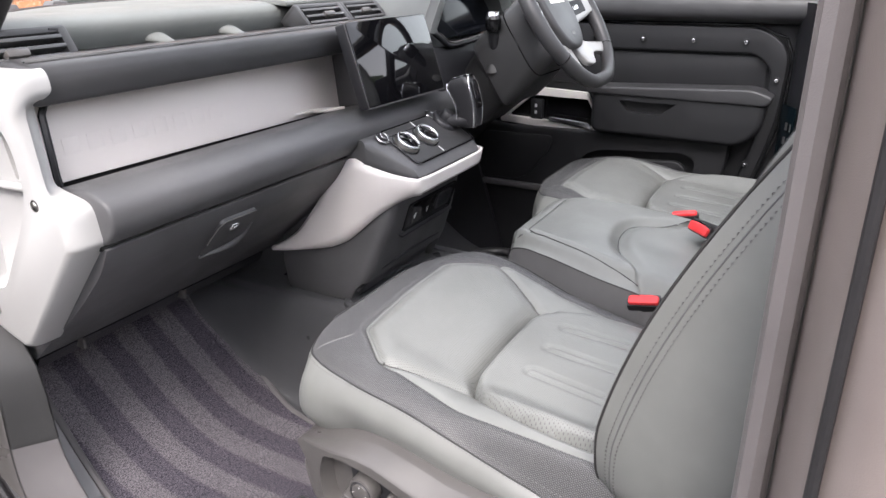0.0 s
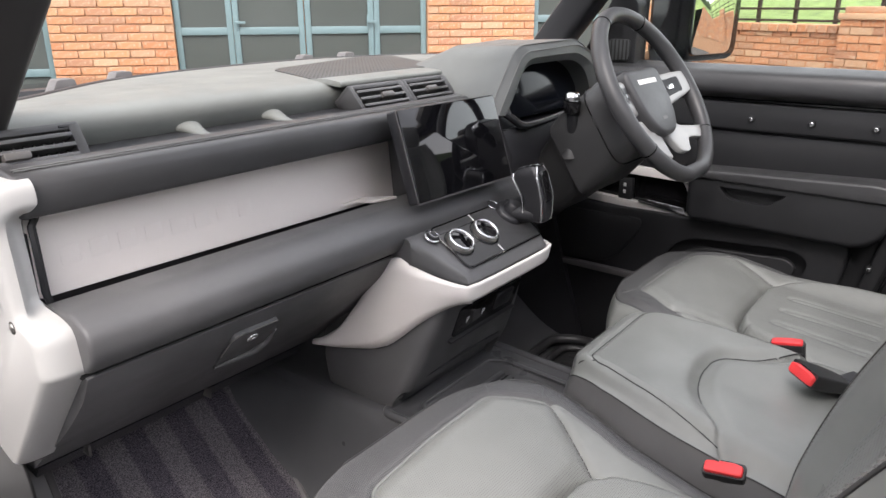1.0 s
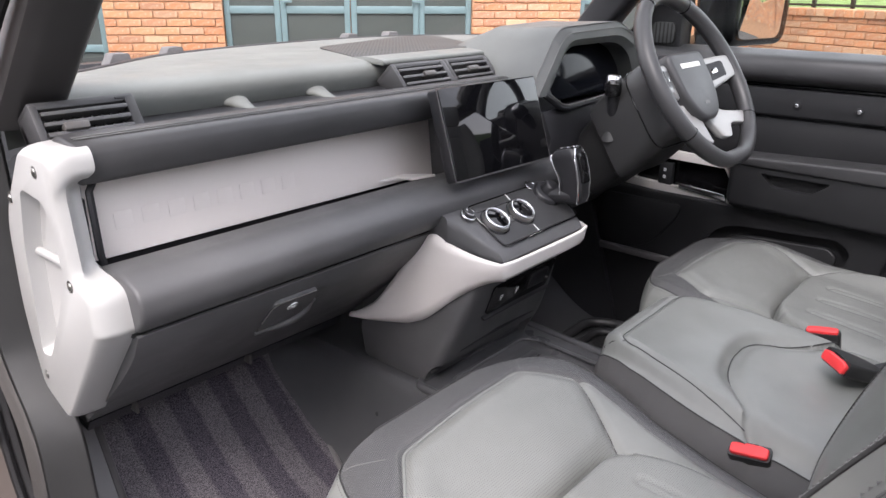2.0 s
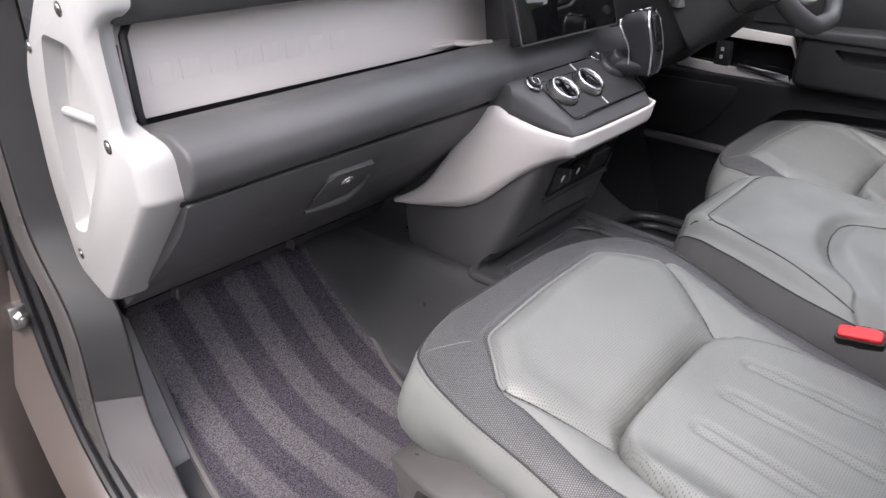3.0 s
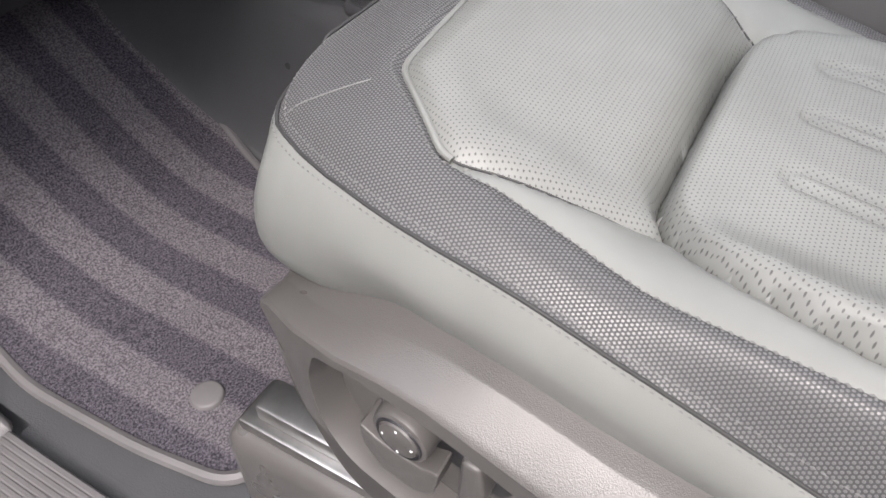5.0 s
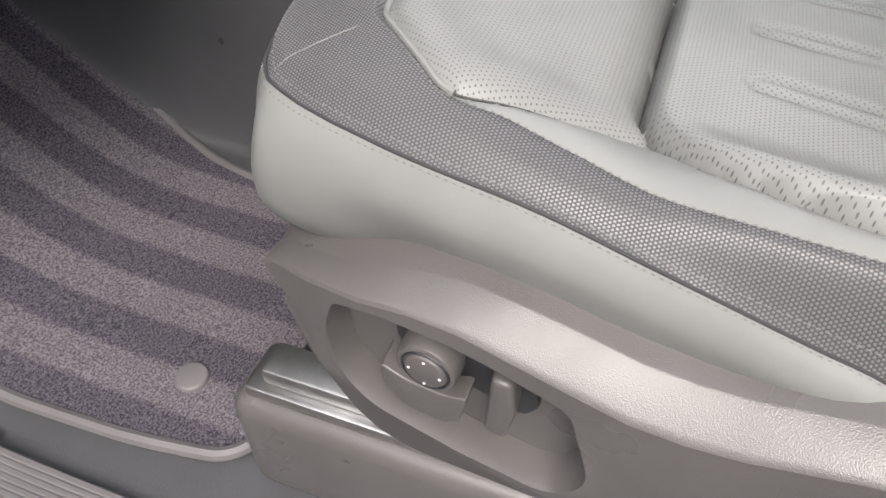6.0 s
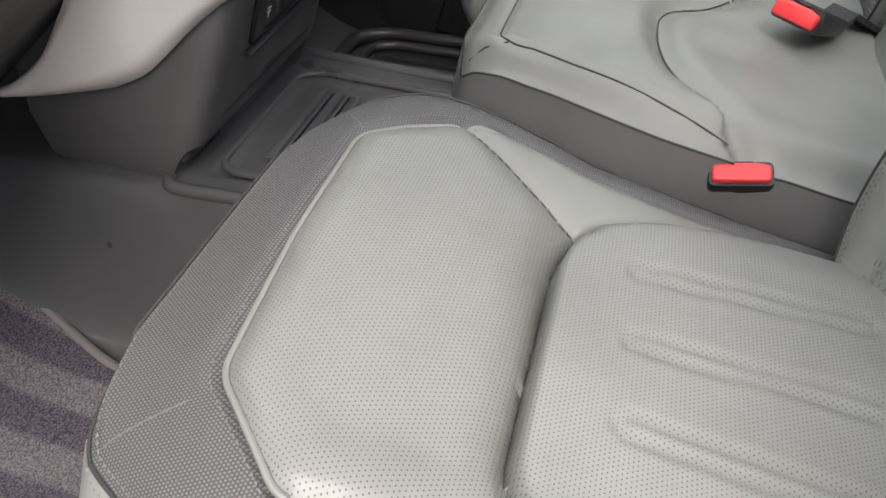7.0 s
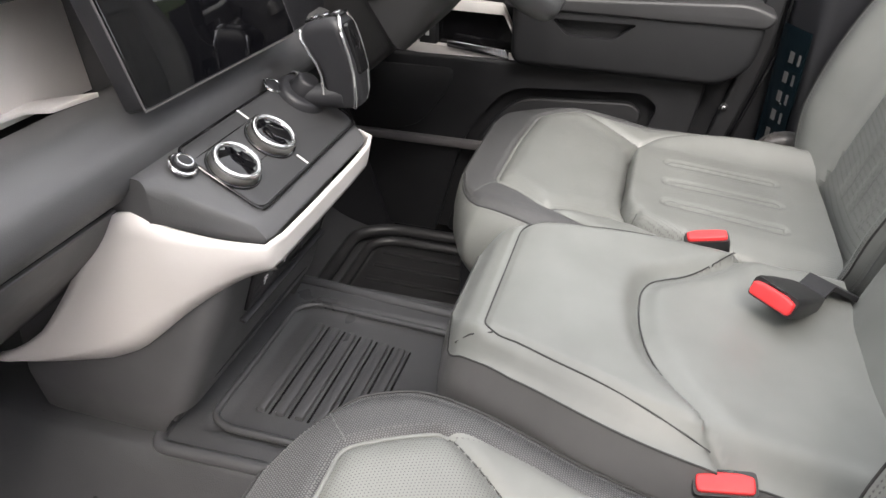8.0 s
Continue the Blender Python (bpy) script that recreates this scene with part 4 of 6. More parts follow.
for a in (62, 118, -35, 215):
    c = WM @ Vector((0.190 * math.cos(radians(a)), 0.188 * math.sin(radians(a)), 0))
    t = (WM.to_3x3() @ Vector((-math.sin(radians(a)), math.cos(radians(a)), 0))).normalized()
    part("rim_seam", cyl(c - t * 0.001, c + t * 0.001, 0.0184, 0.0184, 20), gloss_black, wheel)


def on_wheel(bm):
    """Puts a spoke or hub piece on the wheel, its middle dished away from the driver."""
    for v in bm.verts:
        v.co.x, v.co.y = v.co.x * 1.10, v.co.y * 1.10
        v.co.z -= 0.030 * smooth01(0.185, 0.10, math.hypot(v.co.x, v.co.y))
    return moved(bm, WM)


part("airbag", on_wheel(prism(fillet([(-0.078, 0.058, 0.02), (0.078, 0.058, 0.02), (0.073, -0.030, 0.04), (0.038, -0.082, 0.03), (-0.038, -0.082, 0.03), (-0.073, -0.030, 0.04)], 0.02, 6), "z", -0.012, 0.026, 0.010, 4)), dash_leather, wheel, "black airbag pad")
part("airbag_band", on_wheel(box(-0.042, 0.042, 0.024, 0.034, 0.0255, 0.0268, 0.0006)), pale_trim, wheel, "silver badge band")
part("airbag_mark", on_wheel(box(-0.010, 0.010, -0.052, -0.046, 0.0255, 0.0265)), seat_plastic, wheel)
for s in (-1, 1):
    sp = part("side_spoke", on_wheel(prism(fillet([(s * 0.060, 0.044), (s * 0.118, 0.040), (s * 0.168, 0.032), (s * 0.168, -0.010), (s * 0.125, -0.020), (s * 0.066, -0.030)], 0.012, 4), "z", -0.014, 0.010, 0.005, 3)), grey_spoke, wheel, "grey metal spoke")
    part("switch_pad", on_wheel(prism(fillet([(s * 0.078, 0.032), (s * 0.135, 0.026), (s * 0.135, -0.008), (s * 0.082, -0.014)], 0.008, 4), "z", 0.008, 0.015, 0.003)), hard_black, sp, "black button pad")
    part("switch", on_wheel(box(s * 0.103 - 0.010, s * 0.103 + 0.010, 0.004, 0.014, 0.014, 0.020, 0.002)), chrome, sp, "chrome scroll switch")
    part("lower_spoke", on_wheel(prism(fillet([(s * 0.010, -0.062), (s * 0.060, -0.030), (s * 0.085, -0.070), (s * 0.148, -0.092), (s * 0.140, -0.118), (s * 0.080, -0.100), (s * 0.050, -0.128), (s * 0.030, -0.125)], 0.010, 4), "z", -0.012, 0.006, 0.004, 3)), grey_spoke, wheel, "grey metal spoke")
part("hub", on_wheel(cyl((0, 0, -0.045), (0, 0, -0.005), 0.060, 0.066, 32, 0.005)), hard_black, wheel)

# centre stack: switch panel, pale surround, lower console
con = thing("centre_console", (0, 0, 1.0), "black console with dials and pale surround below the dash", "centre console")


def stack_ring(x, k, up=0.0):
    return [(x, y, z) for y, z in fillet([(0.055, 1.200, 0.01), (0.004, 1.1975, 0.012), (-0.088 + k, 1.1395 + k * 0.55, 0.014), (-0.102 + 1.14 * k, 1.124 + up, 0.004), (-0.08 + 1.14 * k, 1.10 + up, 0.004), (0.06, 1.10 + up, 0.004)], 0.01, 4)]


body_rings = []
for k in range(25):
    x = -0.174 + 0.342 * k / 24
    end = smooth01(-0.128, -0.174, x) if x < 0 else 0.55 * smooth01(0.135, 0.168, x)
    body_rings.append(stack_ring(x, 0.086 * end**0.9 + 0.002, 0.032 * end if x < 0 else 0.0))
part("switch_body", loft(body_rings), dash_soft, con)
TM = Matrix.Translation((0, -0.027, 1.1800)) @ Matrix.Rotation(radians(33), 4, "X")
plate = part("switch_plate", moved(prism(fillet([(-0.108, -0.064, 0.014), (0.140, -0.062, 0.014), (0.145, 0.036, 0.008), (-0.112, 0.036, 0.012)], 0.01, 4), "z", -0.002, 0.0022, 0.001), TM), dash_leather, con, "black switch plate")
part("plate_rim", moved(tube([(x, y, 0.0018) for x, y in fillet([(-0.111, -0.067, 0.014), (0.143, -0.065, 0.014), (0.148, 0.039, 0.008), (-0.115, 0.039, 0.012)], 0.01, 4)], 0.0016, 8, True), TM), gloss_black, plate)
for y in (-0.024, 0.020):
    part("plate_line", moved(box(-0.105, 0.02, y - 0.0006, y + 0.0006, 0.0018, 0.0026), TM), gloss_black, plate)
for y in (-0.054, 0.030):
    part("indicator", moved(box(0.0015, 0.0045, y - 0.008, y + 0.008, 0.002, 0.003), TM), icon_white, plate, "white index line")
for x in (-0.083, -0.003):
    part("dial_gasket", moved(cyl((x, -0.012, 0.0), (x, -0.012, 0.0045), 0.0315, 0.0305, 40, 0.001), TM), gloss_black, plate)
    kn = part("dial", moved(cyl((x, -0.012, 0.002), (x, -0.012, 0.014), 0.0285, 0.0272, 48, 0.002), TM), steel, con, "chrome-ringed rotary dial")
    part("dial_ring", moved(tube([(x + 0.0240 * math.cos(a), -0.012 + 0.0240 * math.sin(a), 0.0138) for a in (2 * math.pi * k / 48 for k in range(48))], 0.0033, 10, True), TM), chrome, kn, "chrome ring")
    part("dial_face", moved(cyl((x, -0.012, 0.0120), (x, -0.012, 0.0146), 0.0218, 0.0210, 40, 0.0006), TM), screen_glass, kn, "dark glass dial face")
stb = part("start_button", moved(cyl((-0.1265, 0.022, 0.000), (-0.1265, 0.022, 0.010), 0.0125, 0.0115, 28, 0.002), TM), hard_black, con, "round start button")
part("start_ring", moved(tube([(-0.1265 + 0.0135 * math.cos(a), 0.022 + 0.0135 * math.sin(a), 0.003) for a in (2 * math.pi * k / 28 for k in range(28))], 0.0022, 8, True), TM), chrome, stb, "chrome ring")
part("start_cap", moved(tube([(-0.1265 + 0.008 * math.cos(a), 0.022 + 0.008 * math.sin(a), 0.0102) for a in (2 * math.pi * k / 24 for k in range(24))], 0.0012, 6, True), TM), chrome, stb)
hz = part("hazard_button", moved(cyl((0.088, 0.038, 0.000), (0.088, 0.038, 0.006), 0.012, 0.011, 24, 0.002), TM), hard_black, con)
part("button_ring", moved(tube([(0.088 + 0.012 * math.cos(a), 0.038 + 0.012 * math.sin(a), 0.004) for a in (2 * math.pi * k / 24 for k in range(24))], 0.0018, 8, True), TM), chrome, hz)
# pale surround
LOW = [(0.247, 0.935), (0.182, 0.943), (0.099, 0.959), (0.057, 0.979), (0.024, 1.008), (-0.007, 1.037), (-0.035, 1.060), (-0.072, 1.083), (-0.098, 1.091)]


def trim_x(y):
    return curve_table([(-0.10, -0.136), (-0.05, -0.152), (0.0, -0.166), (0.06, -0.176), (0.25, -0.190)], y)


rows_ = []
nS = 28
for i in range(nS + 1):
    t = i / nS
    y = 0.247 - 0.345 * t
    top = curve_table([(-0.098, 1.124), (-0.059, 1.130), (-0.007, 1.145), (0.031, 1.160), (0.071, 1.133), (0.118, 1.059), (0.175, 0.985), (0.247, 0.936)], y)
    bot = curve_table([(p[0], p[1]) for p in reversed(LOW)], y)
    rows_.append([(trim_x(y) - 0.002 + 0.010 * (1 - k / 6) * smooth01(0.25, 0.0, y) - 0.006 * math.sin(math.pi * k / 6), y, bot + (max(top, bot + 0.001) - bot) * k / 6) for k in range(7)])
tail = []
for x, y in ((-0.128, -0.1015), (-0.112, -0.105), (-0.06, -0.106), (0.0, -0.106), (0.06, -0.106), (0.12, -0.104), (0.150, -0.096), (0.163, -0.075), (0.168, -0.04), (0.17, 0.0)):
    w = smooth01(-0.13, -0.10, x)
    bot = 1.091 + 0.004 * w
    tail.append([(x, y + 0.006 * (1 - k / 6), bot + (1.1255 - bot) * k / 6) for k in range(7)])
srd = part("surround", sheet(rows_ + tail, flip=True), pale_trim, con, "pale satin console surround")
sol = srd.modifiers.new("thickness", "SOLIDIFY")
sol.thickness, sol.offset = 0.005, -1
# lower console
def low_ring(z, x, yf, yb, r=0.03):
    return [(px, py, z) for px, py in fillet([(-x, yf, 0.004), (-x, yb, r), (x, yb, r), (x, yf, 0.004)], 0.01, 6)]


lc = part("lower_console", loft([low_ring(0.812, 0.150, 0.20, 0.062), low_ring(0.822, 0.164, 0.22, 0.052), low_ring(0.84, 0.172, 0.235, 0.040), low_ring(0.90, 0.177, 0.24, 0.010), low_ring(0.98, 0.167, 0.24, -0.020), low_ring(1.06, 0.148, 0.24, -0.048), low_ring(1.13, 0.125, 0.24, -0.075)]), dash_soft, con, "black lower console")
bpy.context.view_layer.update()
cutter(lc, prism(fillet([(-0.12, 0.79), (0.062, 0.79), (0.062, 0.842, 0.02), (0.034, 0.880, 0.01), (-0.12, 0.915)], 0.004, 5), "x", -0.24, 0.150))
part("cubby", box(-0.145, 0.148, 0.060, 0.10, 0.815, 0.90, 0.004), hard_black, lc, "dark open cubby")
UM = Matrix.Translation((0.0, -0.0315, 1.010)) @ Matrix.Rotation(radians(19.5), 4, "X")
part("socket_panel", moved(prism(fillet([(-0.085, -0.030), (0.125, -0.030), (0.125, 0.040), (-0.085, 0.040)], 0.008, 4), "y", -0.004, 0.006, 0.002), UM), gloss_black, lc, "gloss black socket panel")
for x in (-0.052, 0.000):
    part("socket", moved(join(box(x - 0.0045, x + 0.0045, -0.0048, 0, 0.008, 0.0095, 0.0005), box(x - 0.0045, x + 0.0045, -0.0048, 0, 0.003, 0.0045, 0.0005), box(x - 0.0012, x + 0.0012, -0.0048, 0, -0.004, 0.003, 0.0004)), UM), icon_white, lc, "pale socket symbol")
part("socket_flap", moved(box(0.040, 0.100, -0.008, 0.0, -0.010, 0.030, 0.004), UM), hard_black, lc)
part("panel_ledge", moved(box(-0.095, 0.13, -0.010, 0.0, -0.037, -0.031, 0.002), UM), hard_black, lc)
part("cubby_lip", tube([(-0.165, 0.046, 0.860), (-0.12, 0.012, 0.905), (0.0, 0.005, 0.912), (0.13, 0.012, 0.905)], 0.0045, 8), hard_black, lc)

# gear selector
gs = thing("gear_selector", (0.12, -0.03, 1.17), "black gear selector with chrome edging and button", "gear selector")
part("base_cup", moved(join(cyl((0.112, 0.008, -0.004), (0.112, 0.008, 0.012), 0.036, 0.030, 32, 0.004), cyl((0.112, 0.008, 0.010), (0.112, 0.008, 0.030), 0.020, 0.014, 24, 0.003)), TM), hard_black, gs)
GM = Matrix.Translation((0.122, -0.080, 1.224)) @ Matrix.Rotation(radians(-3), 4, "X") @ Matrix.Diagonal((0.95, 0.90, 0.95, 1))
neck = part("neck", tube([(0.108, -0.020, 1.186), (0.110, -0.040, 1.188), (0.114, -0.062, 1.190), (0.118, -0.080, 1.192)], [0.014, 0.015, 0.016, 0.017], 14), hard_black, gs)
grip = []
for z, w, d, dy in ((-0.050, 0.012, 0.016, 0.0), (-0.046, 0.018, 0.023, 0.0), (-0.036, 0.0205, 0.026, -0.001), (-0.005, 0.0215, 0.026, -0.001), (0.010, 0.022, 0.028, 0.003), (0.026, 0.0225, 0.031, 0.011), (0.046, 0.0225, 0.032, 0.019), (0.056, 0.0215, 0.030, 0.021), (0.064, 0.017, 0.024, 0.021), (0.067, 0.010, 0.015, 0.020)):
    grip.append([tuple(GM @ Vector((x, y + dy, z - 0.22 * y * smooth01(0.02, 0.06, z)))) for x, y in fillet([(-w, -d), (w, -d), (w, d), (-w, d)], 0.011, 5)])
gr_ = part("grip", loft(grip), hard_black, gs, "black grip")
EDGE_A = ((-0.0192, 0.0215, -0.046), (-0.0222, 0.024, -0.030), (-0.0225, 0.024, -0.004), (-0.0228, 0.029, 0.010), (-0.0232, 0.039, 0.026), (-0.0225, 0.048, 0.042), (-0.018, 0.049, 0.052))
EDGE_B = ((-0.0192, -0.019, -0.046), (-0.0222, -0.023, -0.030), (-0.0228, -0.024, 0.0), (-0.0232, -0.019, 0.026), (-0.0225, -0.012, 0.052), (-0.012, -0.006, 0.069))
part("grip_edge", tube([tuple(GM @ Vector(p)) for p in EDGE_A], 0.0020, 8), chrome, gr_, "chrome edge")
part("grip_edge", tube([tuple(GM @ Vector(p)) for p in EDGE_B], 0.0022, 8), chrome, gr_, "chrome edge")
part("grip_edge", tube([tuple(GM @ Vector((-p[0], p[1], p[2]))) for p in EDGE_B], 0.0022, 8), chrome, gr_, "chrome edge")
part("shift_display", moved(prism(fillet([(-0.014, -0.010), (0.014, -0.010), (0.014, 0.056), (-0.014, 0.056)], 0.006, 4), "y", -0.030, -0.020, 0.003), GM @ Matrix.Rotation(radians(-14), 4, "X")), gloss_black, gr_, "gloss black shift display")
top_cap = part("top_plate", moved(prism(fillet([(-0.013, -0.016), (0.013, -0.016), (0.013, 0.040), (-0.013, 0.040)], 0.006, 4), "z", 0.0, 0.004, 0.0015), GM @ Matrix.Translation((0, 0.006, 0.066)) @ Matrix.Rotation(radians(-12), 4, "X")), gloss_black, gr_, "gloss black top plate")
for y_ in (-0.006, 0.012, 0.028):
    part("shift_button", moved(box(-0.008, 0.008, y_ - 0.005, y_ + 0.005, 0.003, 0.0065, 0.0015), GM @ Matrix.Translation((0, 0.006, 0.066)) @ Matrix.Rotation(radians(-12), 4, "X")), chrome, top_cap, "chrome shift button")


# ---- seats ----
# Near-black colour of the cords that paint the shade in seams and creases.
seam_dark = Mat("painted_seam_shade", (0.03, 0.03, 0.03), 0.6).m


def half_width(v):
    """Half the width of a front cushion's top at depth v."""
    return curve_table([(-0.74, 0.262), (-0.60, 0.249), (-0.533, 0.244), (-0.467, 0.241), (-0.43, 0.242), (-0.368, 0.239), (-0.335, 0.236), (-0.298, 0.230), (-0.258, 0.219), (-0.232, 0.209), (-0.212, 0.199), (-0.198, 0.190), (-0.188, 0.174), (-0.181, 0.148), (-0.175, 0.115)], v)


def weave_left(v):
    """Inner edge of the outer woven band."""
    return -curve_table([(-0.74, 0.224), (-0.58, 0.217), (-0.453, 0.208), (-0.36, 0.195), (-0.318, 0.188), (-0.25, 0.127), (-0.175, 0.070)], v)


def inner_width(v):
    """The same towards the car's middle."""
    return curve_table([(-0.74, 0.222), (-0.55, 0.226), (-0.45, 0.233), (-0.335, 0.240), (-0.28, 0.236), (-0.225, 0.216), (-0.206, 0.196), (-0.192, 0.172), (-0.184, 0.150), (-0.175, 0.115)], v)


FRONT_LINE = rounded_line([(-0.150, -0.440), (-0.190, -0.317), (-0.126, -0.250), (0.0, -0.238), (0.143, -0.234), (0.193, -0.318), (0.112, -0.446)], 0.014)
REAR_LINE = rounded_line([(-0.200, -0.74), (-0.197, -0.60), (-0.186, -0.52), (-0.165, -0.456), (-0.125, -0.422), (0.080, -0.421), (0.125, -0.440), (0.160, -0.52), (0.178, -0.62), (0.182, -0.74)], 0.03)
WEAVE_L = [(weave_left(-0.316 - 0.424 * k / 24), -0.316 - 0.424 * k / 24) for k in range(25)]
WEAVE_R = rounded_line([(0.191, -0.317), (0.199, -0.36), (0.195, -0.43), (0.187, -0.52), (0.182, -0.74)], 0.03)
FRONT_AREA, REAR_AREA = FRONT_LINE + [], REAR_LINE + [(0.182, -0.80), (-0.20, -0.80)]
GROOVES = [[(-0.072, -0.490), (-0.080, -0.655)], [(0.0, -0.490), (0.0, -0.655)], [(0.072, -0.490), (0.080, -0.655)]]


def cushion_z(u, v):
    mid = curve_table([(-0.74, 0.945), (-0.65, 0.957), (-0.52, 0.970), (-0.44, 0.977), (-0.40, 0.990), (-0.34, 1.012), (-0.28, 1.026), (-0.235, 1.026), (-0.195, 1.017), (-0.165, 1.008), (-0.148, 0.998)], v)
    hw = half_width(v) if u < 0 else inner_width(v)
    a = min(1.0, abs(u) / hw)
    z = mid - 0.004 * (abs(u) / 0.2) ** 2
    z += smooth01(0.52, 0.80, a) * (curve_table([(-0.74, 0.045), (-0.55, 0.030), (-0.42, 0.020), (-0.30, 0.004), (-0.15, 0.0)], v) if u < 0 else curve_table([(-0.74, -0.020), (-0.55, -0.006), (-0.42, 0.008), (-0.30, 0.002), (-0.15, 0.0)], v))
    z -= curve_table([(-0.74, 0.018), (-0.5, 0.015), (-0.3, 0.010), (-0.15, 0.008)], v) * smooth01(0.86, 1.0, a) ** 2
    if u < 0:
        rim_z = mid - 0.004 * (hw / 0.2) ** 2 + curve_table([(-0.74, 0.027), (-0.55, 0.015), (-0.42, 0.006), (-0.30, -0.006), (-0.15, -0.008)], v)
        edge_z = curve_table([(-0.74, 0.905), (-0.58, 0.937), (-0.53, 0.950), (-0.466, 0.966), (-0.41, 0.983), (-0.36, 0.994), (-0.30, 0.999), (-0.19, 0.999), (-0.17, 1.002)], v)
        a0 = min(0.9, -weave_left(v) / hw)
        z += (edge_z - rim_z) * max(0.0, (a - a0) / (1 - a0)) ** 1.3 * smooth01(-0.172, -0.20, v)
    z -= 0.007 * math.exp(-((gap([FRONT_LINE], u, v) / 0.0055) ** 2))
    dr = gap([REAR_LINE], u, v)
    z -= 0.014 * math.exp(-((dr / 0.0048) ** 2))
    valley = 0.012 * math.exp(-(((v + 0.425) / 0.02) ** 2)) * smooth01(0.15, 0.09, abs(u))
    if inside(REAR_AREA, u, v):
        z += 0.017 * math.sqrt(max(0.0, 1 - (1 - min(1.0, dr / 0.020)) ** 2)) - valley * smooth01(0.012, 0.0, dr)
        for k, g in enumerate(GROOVES):
            d = gap([g], u, v)
            z -= 0.0042 * math.exp(-(((d - 0.0070) / 0.0026) ** 2))
    elif inside(FRONT_AREA, u, v):
        z += 0.006 * smooth01(0.0, 0.03, gap([FRONT_LINE + FRONT_LINE[:1]], u, v)) - valley
    else:
        z -= 0.003 * math.exp(-((gap([WEAVE_L, WEAVE_R], u, v) / 0.004) ** 2)) + valley
    return z + 0.0018 * noise.noise((u * 9, v * 9, 3.0))


def stitches(pts, pitch=0.0052, length=0.0036, r=0.0008):
    """Separate stitches along a line of points, as one mesh."""
    pts = [Vector(p) for p in pts]
    bm = bmesh.new()
    run, nxt = 0.0, 0.0
    for a, b in zip(pts, pts[1:]):
        seg = (b - a).length
        if seg < 1e-7:
            continue
        d = (b - a) / seg
        side = d.cross(Vector((0.03, 0.02, 1))).normalized()
        up = side.cross(d)
        while nxt <= run + seg:
            p = a + d * (nxt - run)
            e0, e1 = p - d * length / 2, p + d * length / 2
            q = [bm.verts.new(v) for v in (e0 - up * r * 0.6, p + side * r, p - side * r, p + up * r, e1 - up * r * 0.6)]
            for f_ in ((0, 1, 3), (0, 3, 2), (4, 3, 1), (4, 2, 3)):
                bm.faces.new([q[i] for i in f_])
            nxt += pitch
        run += seg
    return bm


def nearest(line, p):
    """The point of a line of points that lies nearest to p."""
    best, found = 1e9, p
    for (ax, ay), (bx, by) in zip(line, line[1:]):
        dx, dy = bx - ax, by - ay
        t = max(0.0, min(1.0, ((p[0] - ax) * dx + (p[1] - ay) * dy) / (dx * dx + dy * dy + 1e-12)))
        q = (ax + dx * t, ay + dy * t)
        d = (q[0] - p[0]) ** 2 + (q[1] - p[1]) ** 2
        if d < best:
            best, found = d, q
    return found


